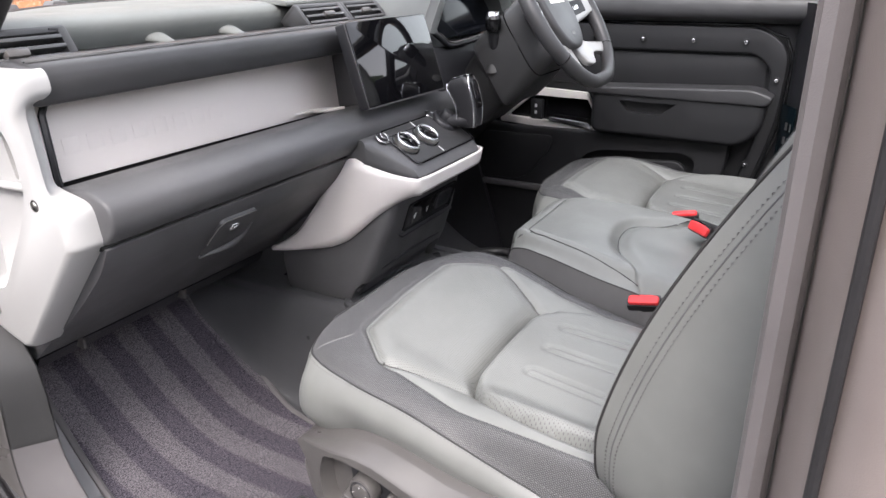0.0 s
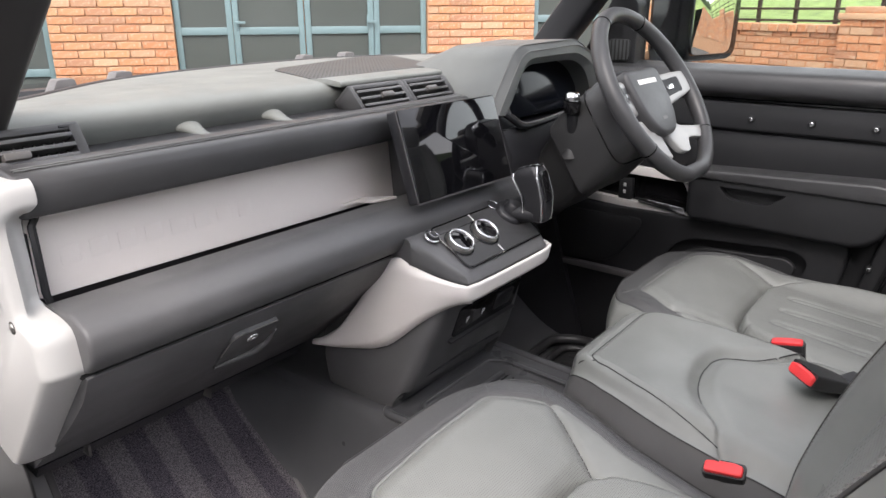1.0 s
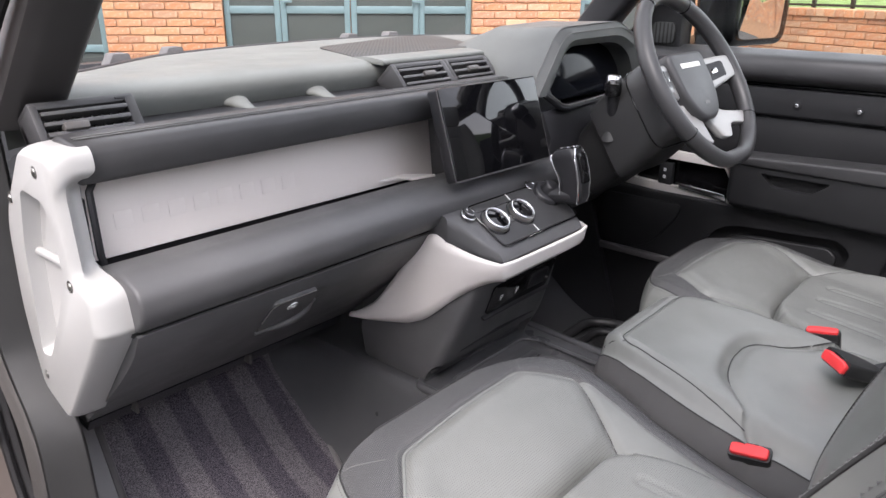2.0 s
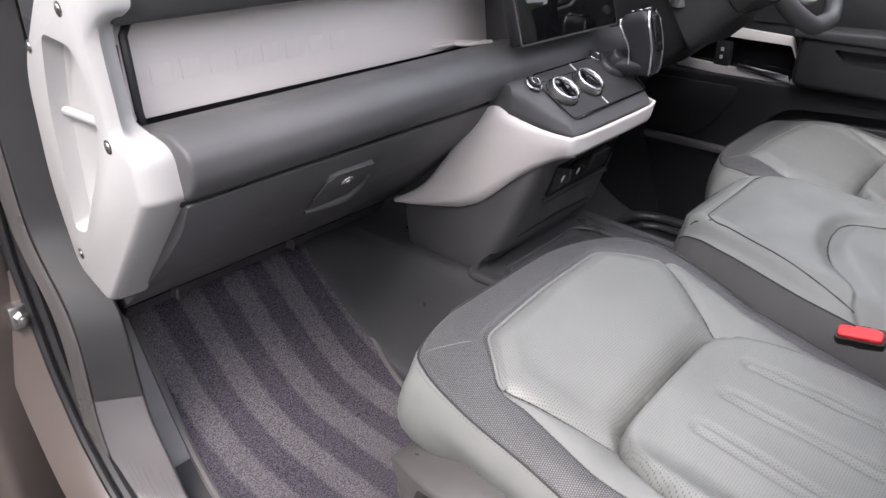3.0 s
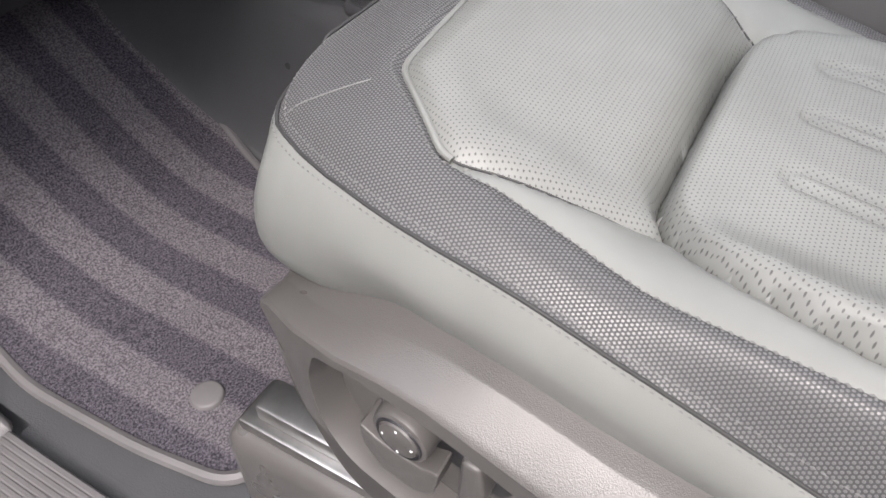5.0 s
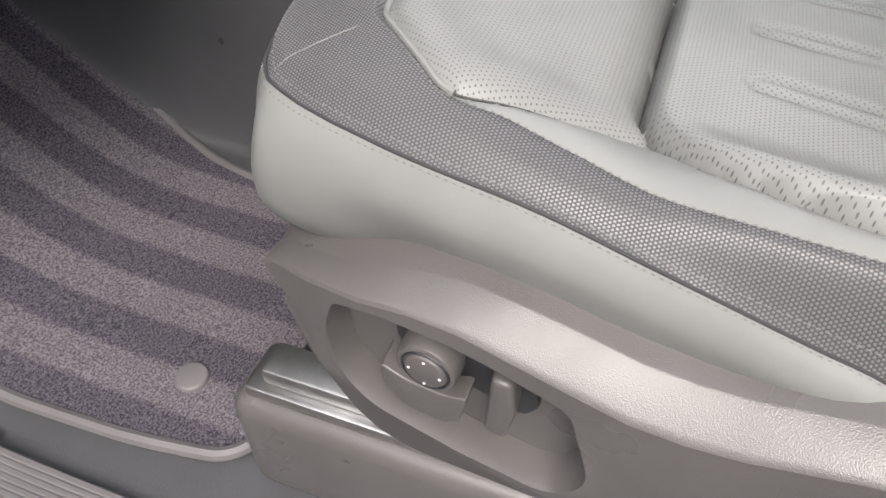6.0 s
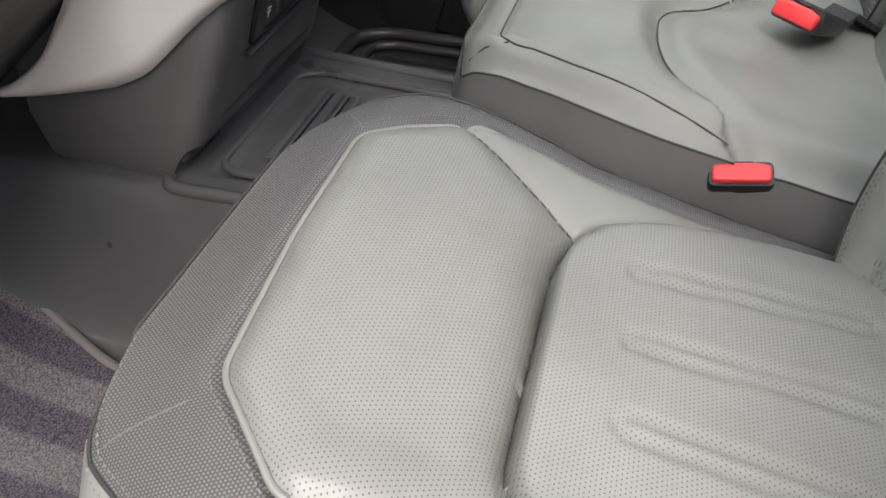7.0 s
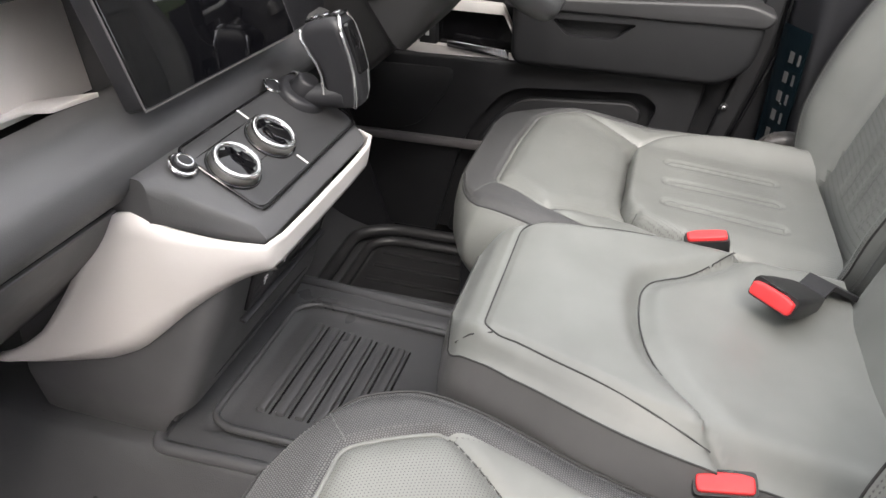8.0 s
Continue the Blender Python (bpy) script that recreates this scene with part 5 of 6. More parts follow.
def front_seat(cx, s, label, shift=0.0, back=0.0):
    """A front seat whose outer side points along -s in x."""
    seat = thing("car_seat", (cx, -0.45, 0.6), label, "car seat", "front seats")
    flip = s < 0
    n, m = 120, 150
    vs = [-0.735 + (-0.175 + 0.735) * (1 - (1 - j / m) ** 1.15) for j in range(m + 1)]

    def column(i, v):
        """Columns run along the inner edges of the woven bands, so that the zones part cleanly."""
        wl = weave_left(v)
        wr = curve_table([(-0.74, 0.182), (-0.52, 0.187), (-0.43, 0.195), (-0.36, 0.199), (-0.318, 0.192), (-0.235, 0.143), (-0.175, 0.075)], v)
        if i <= 24:
            return -half_width(v) + (wl + half_width(v)) * i / 24
        if i >= n - 20:
            return wr + (inner_width(v) - wr) * (i - n + 20) / 20
        return wl + (wr - wl) * (i - 24) / (n - 44)

    def snapped(p):
        """A grid point next to a seam is moved onto it, so that the panels part along the seam."""
        q = min((nearest(line, p) for line in (REAR_LINE, FRONT_LINE)), key=lambda c: (c[0] - p[0]) ** 2 + (c[1] - p[1]) ** 2)
        return q if math.hypot(q[0] - p[0], q[1] - p[1]) < 0.0021 else p

    uv = [[snapped((column(i, v), v)) if 24 < i < n - 20 else (column(i, v), v) for v in vs] for i in range(n + 1)]
    grid = [[(cx + s * u, v, cushion_z(u, v)) for u, v in col_] for col_ in uv]
    zone = {}
    for i in range(n):
        for j in range(m):
            u, v = (sum(uv[a][b][c] for a in (i, i + 1) for b in (j, j + 1)) / 4 for c in (0, 1))
            if i < 24 or i >= n - 20:
                k = "weave"
            elif inside(REAR_AREA, u, v):
                k = "rear"
            elif inside(FRONT_AREA, u, v):
                k = "front"
            elif v < -0.30:
                k = "flank"
            else:
                k = "weave"
            zone[i, j] = k
    for k, name, mat_, lab in (("weave", "bolster", seat_weave, "woven textile bolster band"), ("front", "front_insert", seat_perforated, "perforated grey leather insert"), ("rear", "rear_insert", seat_perforated, "perforated leather insert with pressed grooves"), ("flank", "flank", seat_leather, "smooth leather flank")):
        for halves in ((0, n),) if k != "flank" else ((0, n // 2), (n // 2, n)):
            part(name, sheet(grid, lambda i, j, k=k, h=halves: zone[i, j] == k and h[0] <= i < h[1], flip=not flip), mat_, seat, lab, sharp=60)
    # leather skirt from the edge seam down, round front and sides
    edge = [(uv[0][j][0], vs[j]) for j in range(m + 1)] + [(uv[i][m][0], vs[m]) for i in range(1, n)] + [(uv[n][j][0], vs[j]) for j in range(m, -1, -1)]
    skirt = []
    for i, (u, v) in enumerate(edge):
        a, b = edge[max(0, i - 7)], edge[min(len(edge) - 1, i + 7)]
        nrm = Vector((-(b[1] - a[1]), b[0] - a[0])).normalized()
        z0 = cushion_z(u, v)
        low = curve_table([(-0.74, 0.890), (-0.50, 0.872), (-0.40, 0.893), (-0.30, 0.890), (-0.22, 0.880), (-0.18, 0.878), (-0.15, 0.878)], v)
        tuck = curve_table([(-0.74, 0.014), (-0.50, 0.016), (-0.36, 0.021), (-0.28, 0.029)], v)
        row = []
        for k in range(13):
            t = k / 12
            fore = smooth01(-0.32, -0.21, v)
            side_out = 0.013 * math.sin(0.5 * math.pi * min(1.0, t / 0.32)) - tuck * smooth01(0.2, 1.0, t)
            fore_out = (0.030 - 0.016 * smooth01(0.5, 0.98, nrm.y)) * math.sin(math.pi * min(1.0, 0.95 * t)) ** 0.7 - 0.010 * smooth01(0.6, 1.0, t)
            out = side_out + (fore_out - side_out) * fore
            row.append((cx + s * (u + nrm.x * out), v + nrm.y * out, z0 + (low - z0) * t + 0.002))
        skirt.append(row)
    part("skirt", sheet(skirt, flip=flip), seat_leather, seat, "smooth leather skirt", sharp=70)
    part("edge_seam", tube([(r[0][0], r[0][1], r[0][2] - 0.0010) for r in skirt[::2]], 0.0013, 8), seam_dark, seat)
    part("edge_stitching", stitches([(cx + s * u * 0.978, v - 0.004, cushion_z(u * 0.978, v - 0.004) + 0.0006) for u, v in edge[6:-6:2]]), thread, seat)
    part("skirt_stitching", stitches([tuple(Vector(r[0]).lerp(Vector(r[1]), 0.42) + Vector((0, 0, 0.0004))) for r in skirt[4:-4:2]]), thread, seat)

    def cord(line, r, name, mat_, dz=0.0):
        part(name, tube([(cx + s * u, v, cushion_z(u, v) + dz) for u, v in dense(line, 0.006)], r, 8), mat_, seat)

    def sewn(line, name, dz=0.0008):
        part(name, stitches([(cx + s * u, v, cushion_z(u, v) + dz) for u, v in dense(line, 0.006)]), thread, seat)

    cord([p for p in FRONT_LINE if p[1] > -0.325], 0.0024, "insert_piping", seat_leather, 0.0012)
    for sg in (-1, 1):
        cord([p for p in FRONT_LINE if p[1] < -0.318 and p[0] * sg > 0], 0.0008, "insert_crease", seam_dark, 0.0008)
    sewn([(u * 1.05, v + 0.006 * (v > -0.28)) for u, v in FRONT_LINE if v > -0.325], "insert_stitching")
    sewn(WEAVE_L, "bolster_stitching")
    sewn(WEAVE_R, "bolster_stitching")
    cord([(-0.184, -0.203), (-0.166, -0.222), (-0.150, -0.243)], 0.0005, "corner_seam", piping_mat, 0.0004)
    cord([(0.184, -0.205), (0.166, -0.220), (0.150, -0.236)], 0.0005, "corner_seam", piping_mat, 0.0004)
    # frame under the cushion
    part("pan", box(cx - 0.20, cx + 0.20, -0.72, -0.19, 0.80, 0.93, 0.02), hard_black, seat)
    part("pedestal", box(cx - 0.235, cx + 0.235, -0.70, -0.185, 0.59, 0.735, 0.015, 3), hard_black, seat, "black plastic pedestal")
    for sx in (-1, 1):
        xr = cx + sx * 0.245
        ra = part("rail", join(box(xr - 0.024, xr + 0.024, -0.70, -0.170, 0.738, 0.752, 0.004), box(xr - 0.016, xr + 0.016, -0.72, -0.185, 0.752, 0.772, 0.004)), steel, seat, "bright steel seat rail")
        part("rail_cover", box(xr - 0.036, xr + 0.034, -0.72, -0.155, 0.60, 0.738, 0.018, 4), seat_plastic, ra, "grey plastic rail cover")
    # outer valance with the seat switches
    vx = cx - s * 0.257

    def side_prism(pts, a, b, r, seg=3):
        return prism(pts, "x", vx + s * a, vx + s * b, r, seg)

    TOP = [(-0.203, 0.890), (-0.214, 0.899), (-0.25, 0.910), (-0.29, 0.919), (-0.325, 0.926), (-0.357, 0.926), (-0.391, 0.917), (-0.425, 0.908), (-0.458, 0.900), (-0.49, 0.899), (-0.519, 0.902), (-0.571, 0.915), (-0.66, 0.928), (-0.74, 0.928)]

    def rise(y):
        """How far the bevel climbs from its ridge to the cushion."""
        return curve_table([(-0.74, 0.010), (-0.57, 0.015), (-0.49, 0.020), (-0.42, 0.021), (-0.35, 0.014), (-0.29, 0.004), (-0.24, -0.003), (-0.20, -0.004)], y)

    LOWER = fillet([(-0.74, 0.80), (-0.46, 0.770, 0.05), (-0.290, 0.762, 0.05), (-0.230, 0.828, 0.03), (-0.209, 0.866, 0.02)], 0.01, 6)
    rings_ = []
    for a, f_, dz, k in ((0.055, 1.0, 0.010, 1.0), (0.005, 1.0, 0.0, 1.0), (0.003, 0.95, 0.0, 1.0), (-0.0165, 0.06, 0.0, 1.0), (-0.0190, 0.0, -0.001, 0.998), (-0.0208, 0.0, -0.0035, 0.990), (-0.021, 0.0, -0.007, 0.985)):
        ring_ = [(y, z + rise(y) * f_ + dz) for y, z in TOP] + [(-0.45 + (y + 0.45) * k, 0.86 + (z - 0.86) * k) for y, z in LOWER]
        rings_.append([(vx + s * a, y, z) for y, z in ring_])
    val = part("valance", loft(rings_), seat_plastic, seat, "grey plastic seat valance", sharp=24)
    bpy.context.view_layer.update()
    RE = fillet([(-0.272, 0.900, 0.006), (-0.260, 0.868, 0.03), (-0.266, 0.825, 0.03), (-0.292, 0.805, 0.02), (-0.356, 0.793, 0.02), (-0.425, 0.782, 0.02), (-0.447, 0.815, 0.03), (-0.425, 0.886, 0.01), (-0.36, 0.908, 0.02), (-0.30, 0.910, 0.02)], 0.015, 5)
    cutter(val, loft([[(vx + s * a, -0.345 + (y + 0.345) * k, 0.858 + (z - 0.858) * k) for y, z in RE] for a, k in ((-0.06, 1.10), (-0.021, 1.03), (-0.014, 1.0), (0.006, 0.97))]))
    part("switch_plate", side_prism(fillet([(-0.303, 0.893), (-0.318, 0.897), (-0.362, 0.890), (-0.400, 0.876), (-0.408, 0.845), (-0.398, 0.828), (-0.370, 0.836), (-0.306, 0.862)], 0.006, 4), 0.002, 0.030, 0.001), hard_black, val, "dark switch plate")
    kb = part("lumbar_knob", cyl((vx + s * 0.010, -0.334, 0.868), (vx - s * 0.017, -0.334, 0.868), 0.0225, 0.0210, 36, 0.003), seat_plastic, val, "round grey lumbar switch")
    part("knob_ring", tube([(vx - s * 0.017, -0.334 + 0.0165 * math.cos(a), 0.868 + 0.0165 * math.sin(a)) for a in (2 * math.pi * k / 32 for k in range(32))], 0.0011, 6, True), hard_black, kb, "dark switch groove")
    part("knob_cap", cyl((vx - s * 0.012, -0.334, 0.868), (vx - s * 0.0195, -0.334, 0.868), 0.0155, 0.0145, 32, 0.002), seat_plastic, kb)
    for dy, dz in ((0.0, 0.011), (0.0, -0.011), (0.011, 0.0), (-0.011, 0.0)):
        part("arrow_mark", cyl((vx - s * 0.0193, -0.334 + dy, 0.868 + dz), (vx - s * 0.0200, -0.334 + dy, 0.868 + dz), 0.0011, 0.0009, 8), icon_white, kb, "pale printed mark")
    part("seat_switch", side_prism(fillet([(-0.299, 0.852), (-0.302, 0.828), (-0.316, 0.813), (-0.346, 0.811), (-0.358, 0.821), (-0.363, 0.852), (-0.348, 0.845), (-0.318, 0.845)], 0.005, 3), -0.016, 0.010, 0.004, 3), seat_plastic, val, "grey cushion switch")
    part("recline_switch", side_prism(fillet([(-0.377, 0.884), (-0.391, 0.883), (-0.395, 0.852), (-0.390, 0.820), (-0.375, 0.823), (-0.376, 0.855)], 0.005, 3), -0.016, 0.010, 0.004, 3), seat_plastic, val, "grey backrest switch")
    # the valance follows the cushion's outline, narrower to the front
    for o in [val, *val.children_recursive]:
        for vert in o.data.vertices:
            vert.co.x += s * curve_table([(-0.75, -0.014), (-0.50, -0.012), (-0.36, -0.004), (-0.29, 0.004), (-0.24, 0.018), (-0.20, 0.036)], vert.co.y)
    # backrest
    lean = radians(20)
    bm_ = Matrix.Translation((cx, -0.682 - back, 0.915)) @ Matrix.Rotation(lean, 4, "X")

    def back_pt(u, w, d):
        return tuple(bm_ @ Vector((s * u, d, w)))

    def bw(w, u=-1.0):
        full = curve_table([(0.0, 0.205), (0.06, 0.238), (0.15, 0.255), (0.30, 0.262), (0.48, 0.245), (0.62, 0.20), (0.70, 0.15)], w)
        return full if u < 0 else full * 0.82

    PANEL = rounded_line([(-0.145, 0.0), (-0.150, 0.25), (-0.12, 0.45), (-0.10, 0.60), (0.10, 0.60), (0.12, 0.45), (0.150, 0.25), (0.145, 0.0)], 0.04)

    def back_d(u, w):
        a = abs(u) / bw(w, u)
        d = 0.022 + 0.020 * math.sin(math.pi * min(1, w / 0.5)) - 0.012 * (1 - (u / 0.25) ** 2)
        d += (0.058 if u < 0 else 0.034) * smooth01(0.55, 0.92, a) * curve_table([(0.0, 0.55), (0.12, 1.0), (0.4, 0.9), (0.7, 0.35)], w)
        d -= 0.008 * math.exp(-((gap([PANEL], u, w) / 0.006) ** 2))
        if abs(u) < 0.11 and 0.06 < w < 0.5:
            for k in (-0.06, 0.0, 0.06):
                d -= 0.0030 * math.exp(-(((abs(u - k) - 0.006) / 0.0035) ** 2))
        return d

    ws_ = [0.70 * k / 70 for k in range(71)]
    N = 72
    gridb = [[back_pt(bw(w, 2 * i - N) * (2 * i / N - 1), w, back_d(bw(w, 2 * i - N) * (2 * i / N - 1), w)) for w in ws_] for i in range(N + 1)]
    in_panel = lambda i, j: inside(PANEL + [(0.145, -0.05), (-0.145, -0.05)], bw(ws_[j], 2 * i - N) * (2 * (i + 0.5) / N - 1), ws_[j] + 0.005)
    part("back_insert", sheet(gridb, in_panel, flip=not flip), seat_perforated, seat, "perforated leather back panel", sharp=60)
    part("back_bolster", sheet(gridb, lambda i, j: not in_panel(i, j), flip=not flip), seat_leather, seat, "grey leather back bolster", sharp=60)
    rear = []
    for side in (0, N):
        sgn = -1 if side == 0 else 1
        rows2 = []
        for j, w in enumerate(ws_):
            u0, d0 = sgn * bw(w, sgn), back_d(sgn * bw(w, sgn), w)
            r_ = []
            for k in range(13):
                t = k / 12
                r_.append(back_pt(u0 + sgn * 0.030 * math.sin(math.pi * min(1.0, t * 1.3) * 0.75) - sgn * 0.05 * smooth01(0.75, 1, t), w, d0 + (-0.155 - d0) * t))
            rows2.append(r_)
        part("back_side", sheet(rows2, flip=(side == 0) == flip), seat_leather, seat, "smooth leather backrest side", sharp=70)
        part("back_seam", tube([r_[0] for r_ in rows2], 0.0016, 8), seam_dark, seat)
        part("side_seam", tube([r_[1] for r_ in rows2], 0.0010, 8), piping_mat, seat)
        for k_, f_ in ((0, 0.72), (1, 0.30)):
            part("side_stitching", stitches([tuple(Vector(r_[k_]).lerp(Vector(r_[k_ + 1]), f_) + bm_.to_3x3() @ Vector((sgn * s * 0.0008, 0, 0))) for r_ in rows2], 0.0062, 0.0044, 0.0011), thread, seat)
        for off in (0.008, 0.014):
            part("back_stitching", stitches([back_pt(sgn * (bw(w, sgn) - off), w, back_d(sgn * (bw(w, sgn) - off), w) + 0.0008) for w in ws_], 0.0058, 0.0042, 0.0010), thread, seat)
    part("back_shell", loft([[back_pt(u, w, d) for u, d in ((-bw(w) + 0.02, -0.152), (bw(w, 1) - 0.02, -0.152), (bw(w, 1) - 0.03, -0.17), (-bw(w) + 0.03, -0.17))] for w in ws_[::7]]), hard_black, seat)
    part("recliner_cover", prism(fillet([(-0.62, 0.905), (-0.66, 0.975), (-0.71, 0.99), (-0.78, 0.95), (-0.78, 0.86), (-0.66, 0.86)], 0.03, 5), "x", cx - s * 0.265, cx - s * 0.305, 0.01, 3), seat_plastic, seat, "grey recliner cover")
    hr = part("headrest", loft([[back_pt(u * k, w, d * k - 0.05) for u, d in fillet([(-0.13, -0.05), (0.13, -0.05), (0.13, 0.05), (-0.13, 0.05)], 0.03, 4)] for w, k in ((0.72, 0.8), (0.74, 0.95), (0.82, 1.0), (0.90, 0.95), (0.92, 0.8))]), seat_leather, seat)
    seat.location.y += shift
    return seat


front_seat(-0.42, 1, "grey leather passenger seat with woven bolsters and piping")
front_seat(0.42, -1, "grey leather driver's seat with perforated inserts", -0.014, 0.070)

# centre jump seat between the two
jump = thing("jump_seat", (0.0, -0.5, 0.85), "smooth grey leather centre jump seat between the front seats", "car seat")


def jump_half(v):
    return curve_table([(-0.72, 0.198), (-0.60, 0.194), (-0.524, 0.190), (-0.446, 0.177), (-0.357, 0.150), (-0.315, 0.132), (-0.290, 0.117), (-0.278, 0.100), (-0.272, 0.075)], v)


JC = 0.012
J_IN = rounded_line([(-0.180, -0.56), (-0.141, -0.409), (-0.118, -0.335), (-0.105, -0.318), (0.10, -0.318), (0.122, -0.335), (0.170, -0.56)], 0.02)
J_NOTCH = rounded_line([(-0.200, -0.572), (-0.132, -0.519), (-0.081, -0.487), (-0.026, -0.474), (0.028, -0.474), (0.057, -0.484), (0.098, -0.535), (0.145, -0.575), (0.185, -0.60)], 0.03)
J_AREA = J_NOTCH + [(0.22, -0.8), (-0.22, -0.8)]


def jump_z(u, v):
    z = curve_table([(-0.72, 1.000), (-0.62, 1.012), (-0.50, 1.030), (-0.40, 1.042), (-0.33, 1.044), (-0.295, 1.034), (-0.272, 1.012)], v)
    a = abs(u) / jump_half(v)
    z -= 0.032 * smooth01(0.80, 1.0, a) ** 1.2
    z -= 0.004 * math.exp(-((gap([J_IN], u, v) / 0.004) ** 2)) * (0 if inside(J_AREA, u, v) else 1)
    d = gap([J_NOTCH], u, v)
    if inside(J_AREA, u, v):
        z -= 0.012 * math.exp(-((d / 0.016) ** 2))
        z += 0.003 * noise.noise((u * 14, v * 14, 1.0)) * smooth01(0, 0.05, d)
    else:
        z += 0.001 - 0.014 * math.exp(-((d / 0.012) ** 2)) * smooth01(0.16, 0.08, abs(u))
    return z + 0.0015 * noise.noise((u * 10, v * 10, 7.0))


n, m = 64, 90
jv = [-0.72 + (0.72 - 0.272) * (1 - (1 - j / m) ** 1.2) for j in range(m + 1)]
juv = [[(jump_half(v) * (2 * i / n - 1), v) for v in jv] for i in range(n + 1)]
jg = [[(JC + u, v, jump_z(u, v)) for u, v in c_] for c_ in juv]
jz = {(i, j): inside(J_AREA, (juv[i][j][0] + juv[i + 1][j + 1][0]) / 2, (jv[j] + jv[j + 1]) / 2) for i in range(n) for j in range(m)}
part("front_pad", sheet(jg, lambda i, j: not jz[i, j], flip=True), seat_leather, jump, "smooth grey leather pad", sharp=60)
part("rear_pad", sheet(jg, lambda i, j: jz[i, j], flip=True), seat_leather, jump, "creased grey leather pad", sharp=60)
jedge = [(juv[0][j][0], jv[j]) for j in range(m + 1)] + [(juv[i][m][0], jv[m]) for i in range(1, n)] + [(juv[n][j][0], jv[j]) for j in range(m, -1, -1)]
jsk = []
for i, (u, v) in enumerate(jedge):
    a, b = jedge[max(0, i - 3)], jedge[min(len(jedge) - 1, i + 3)]
    nr = Vector((-(b[1] - a[1]), b[0] - a[0])).normalized()
    z0 = jump_z(u, v)
    jsk.append([(JC + u + nr.x * (0.012 * math.sin(math.pi * min(1, k / 9) * 0.8)), v + nr.y * (0.012 * math.sin(math.pi * min(1, k / 9) * 0.8)), z0 + (0.86 - z0) * (k / 12)) for k in range(13)])
# The skirt's shade is put into its darker leather colour.
part("skirt", sheet(jsk), shaded_leather, jump, "grey leather skirt with its shade painted as a darker colour", sharp=70)
part("base", box(JC - 0.13, JC + 0.13, -0.72, -0.31, 0.60, 0.90, 0.02), hard_black, jump)
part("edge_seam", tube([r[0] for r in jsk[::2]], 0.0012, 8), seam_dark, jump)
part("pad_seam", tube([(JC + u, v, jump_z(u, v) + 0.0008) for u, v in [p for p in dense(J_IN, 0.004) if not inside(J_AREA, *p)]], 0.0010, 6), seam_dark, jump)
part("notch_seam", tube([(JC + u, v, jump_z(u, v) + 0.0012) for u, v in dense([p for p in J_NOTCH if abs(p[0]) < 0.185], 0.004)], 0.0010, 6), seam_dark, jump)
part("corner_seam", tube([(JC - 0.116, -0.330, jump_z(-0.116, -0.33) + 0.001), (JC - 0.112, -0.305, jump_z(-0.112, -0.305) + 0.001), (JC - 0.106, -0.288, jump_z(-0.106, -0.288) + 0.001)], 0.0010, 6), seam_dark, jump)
jb = Matrix.Translation((JC, -0.735, 0.95)) @ Matrix.Rotation(radians(17), 4, "X")
JBW = [(0.0, 0.150), (0.1, 0.165), (0.45, 0.160), (0.60, 0.14)]
fr_ = [[tuple(jb @ Vector((curve_table(JBW, w) * q, 0.035 - 0.035 * abs(q) ** 4, w))) for w in [0.6 * k / 30 for k in range(31)]] for q in [2 * i / 30 - 1 for i in range(31)]]
part("backrest", sheet(fr_, flip=True), seat_leather, jump, "grey leather centre backrest")
part("backrest_body", loft([[tuple(jb @ Vector((x, y, w))) for x, y in ((-curve_table(JBW, w), 0.0), (curve_table(JBW, w), 0.0), (curve_table(JBW, w), -0.12), (-curve_table(JBW, w), -0.12))] for w in (0, 0.1, 0.3, 0.5, 0.6)]), seat_leather, jump)


# ---- seat belt buckles ----
def buckle(at, aim, wide, stem, label):
    """A belt buckle whose button end lies at the given place and points along aim."""
    ob = thing("seat_belt_buckle", at, label, "seat belt buckle", "belt buckles")
    d = Vector(aim).normalized()
    ex = Vector(wide)
    ex = (ex - d * ex.dot(d)).normalized()
    ey = d.cross(ex)
    mtx = Matrix.Translation(at) @ Matrix((ex, ey, d)).transposed().to_4x4()
    body = part("body", moved(loft([[(x * k, y * k, z) for x, y in fillet([(-0.029, -0.0125), (0.029, -0.0125), (0.029, 0.0125), (-0.029, 0.0125)], 0.006, 4)] for z, k in ((-0.085, 0.62), (-0.07, 0.78), (-0.03, 0.97), (-0.006, 1.0), (0.0, 0.96))]), mtx), buckle_black, ob, "black buckle body")
    part("button", moved(prism(fillet([(-0.0255, -0.0095, 0.005), (0.0255, -0.0095, 0.005), (0.0255, 0.006, 0.003), (0.014, 0.009, 0.003), (-0.014, 0.009, 0.003), (-0.0255, 0.006, 0.003)], 0.004, 3), "z", -0.004, 0.006, 0.0025, 3), mtx), red_plastic, body, "red release button")
    part("press_mark", moved(box(-0.010, 0.010, 0.0095, 0.012, -0.003, 0.0012, 0.0004), mtx), gloss_black, body)
    pts = [mtx @ Vector((0, 0, -0.08))] + [Vector(p) for p in stem]
    strap = []
    for k, p in enumerate(pts):
        strap.append([tuple(p + mtx.to_3x3() @ Vector((x, y, 0))) for x, y in ((-0.017, -0.003), (0.017, -0.003), (0.017, 0.003), (-0.017, 0.003))])
    part("strap", loft(strap), webbing, ob, "black webbing strap")
    return ob


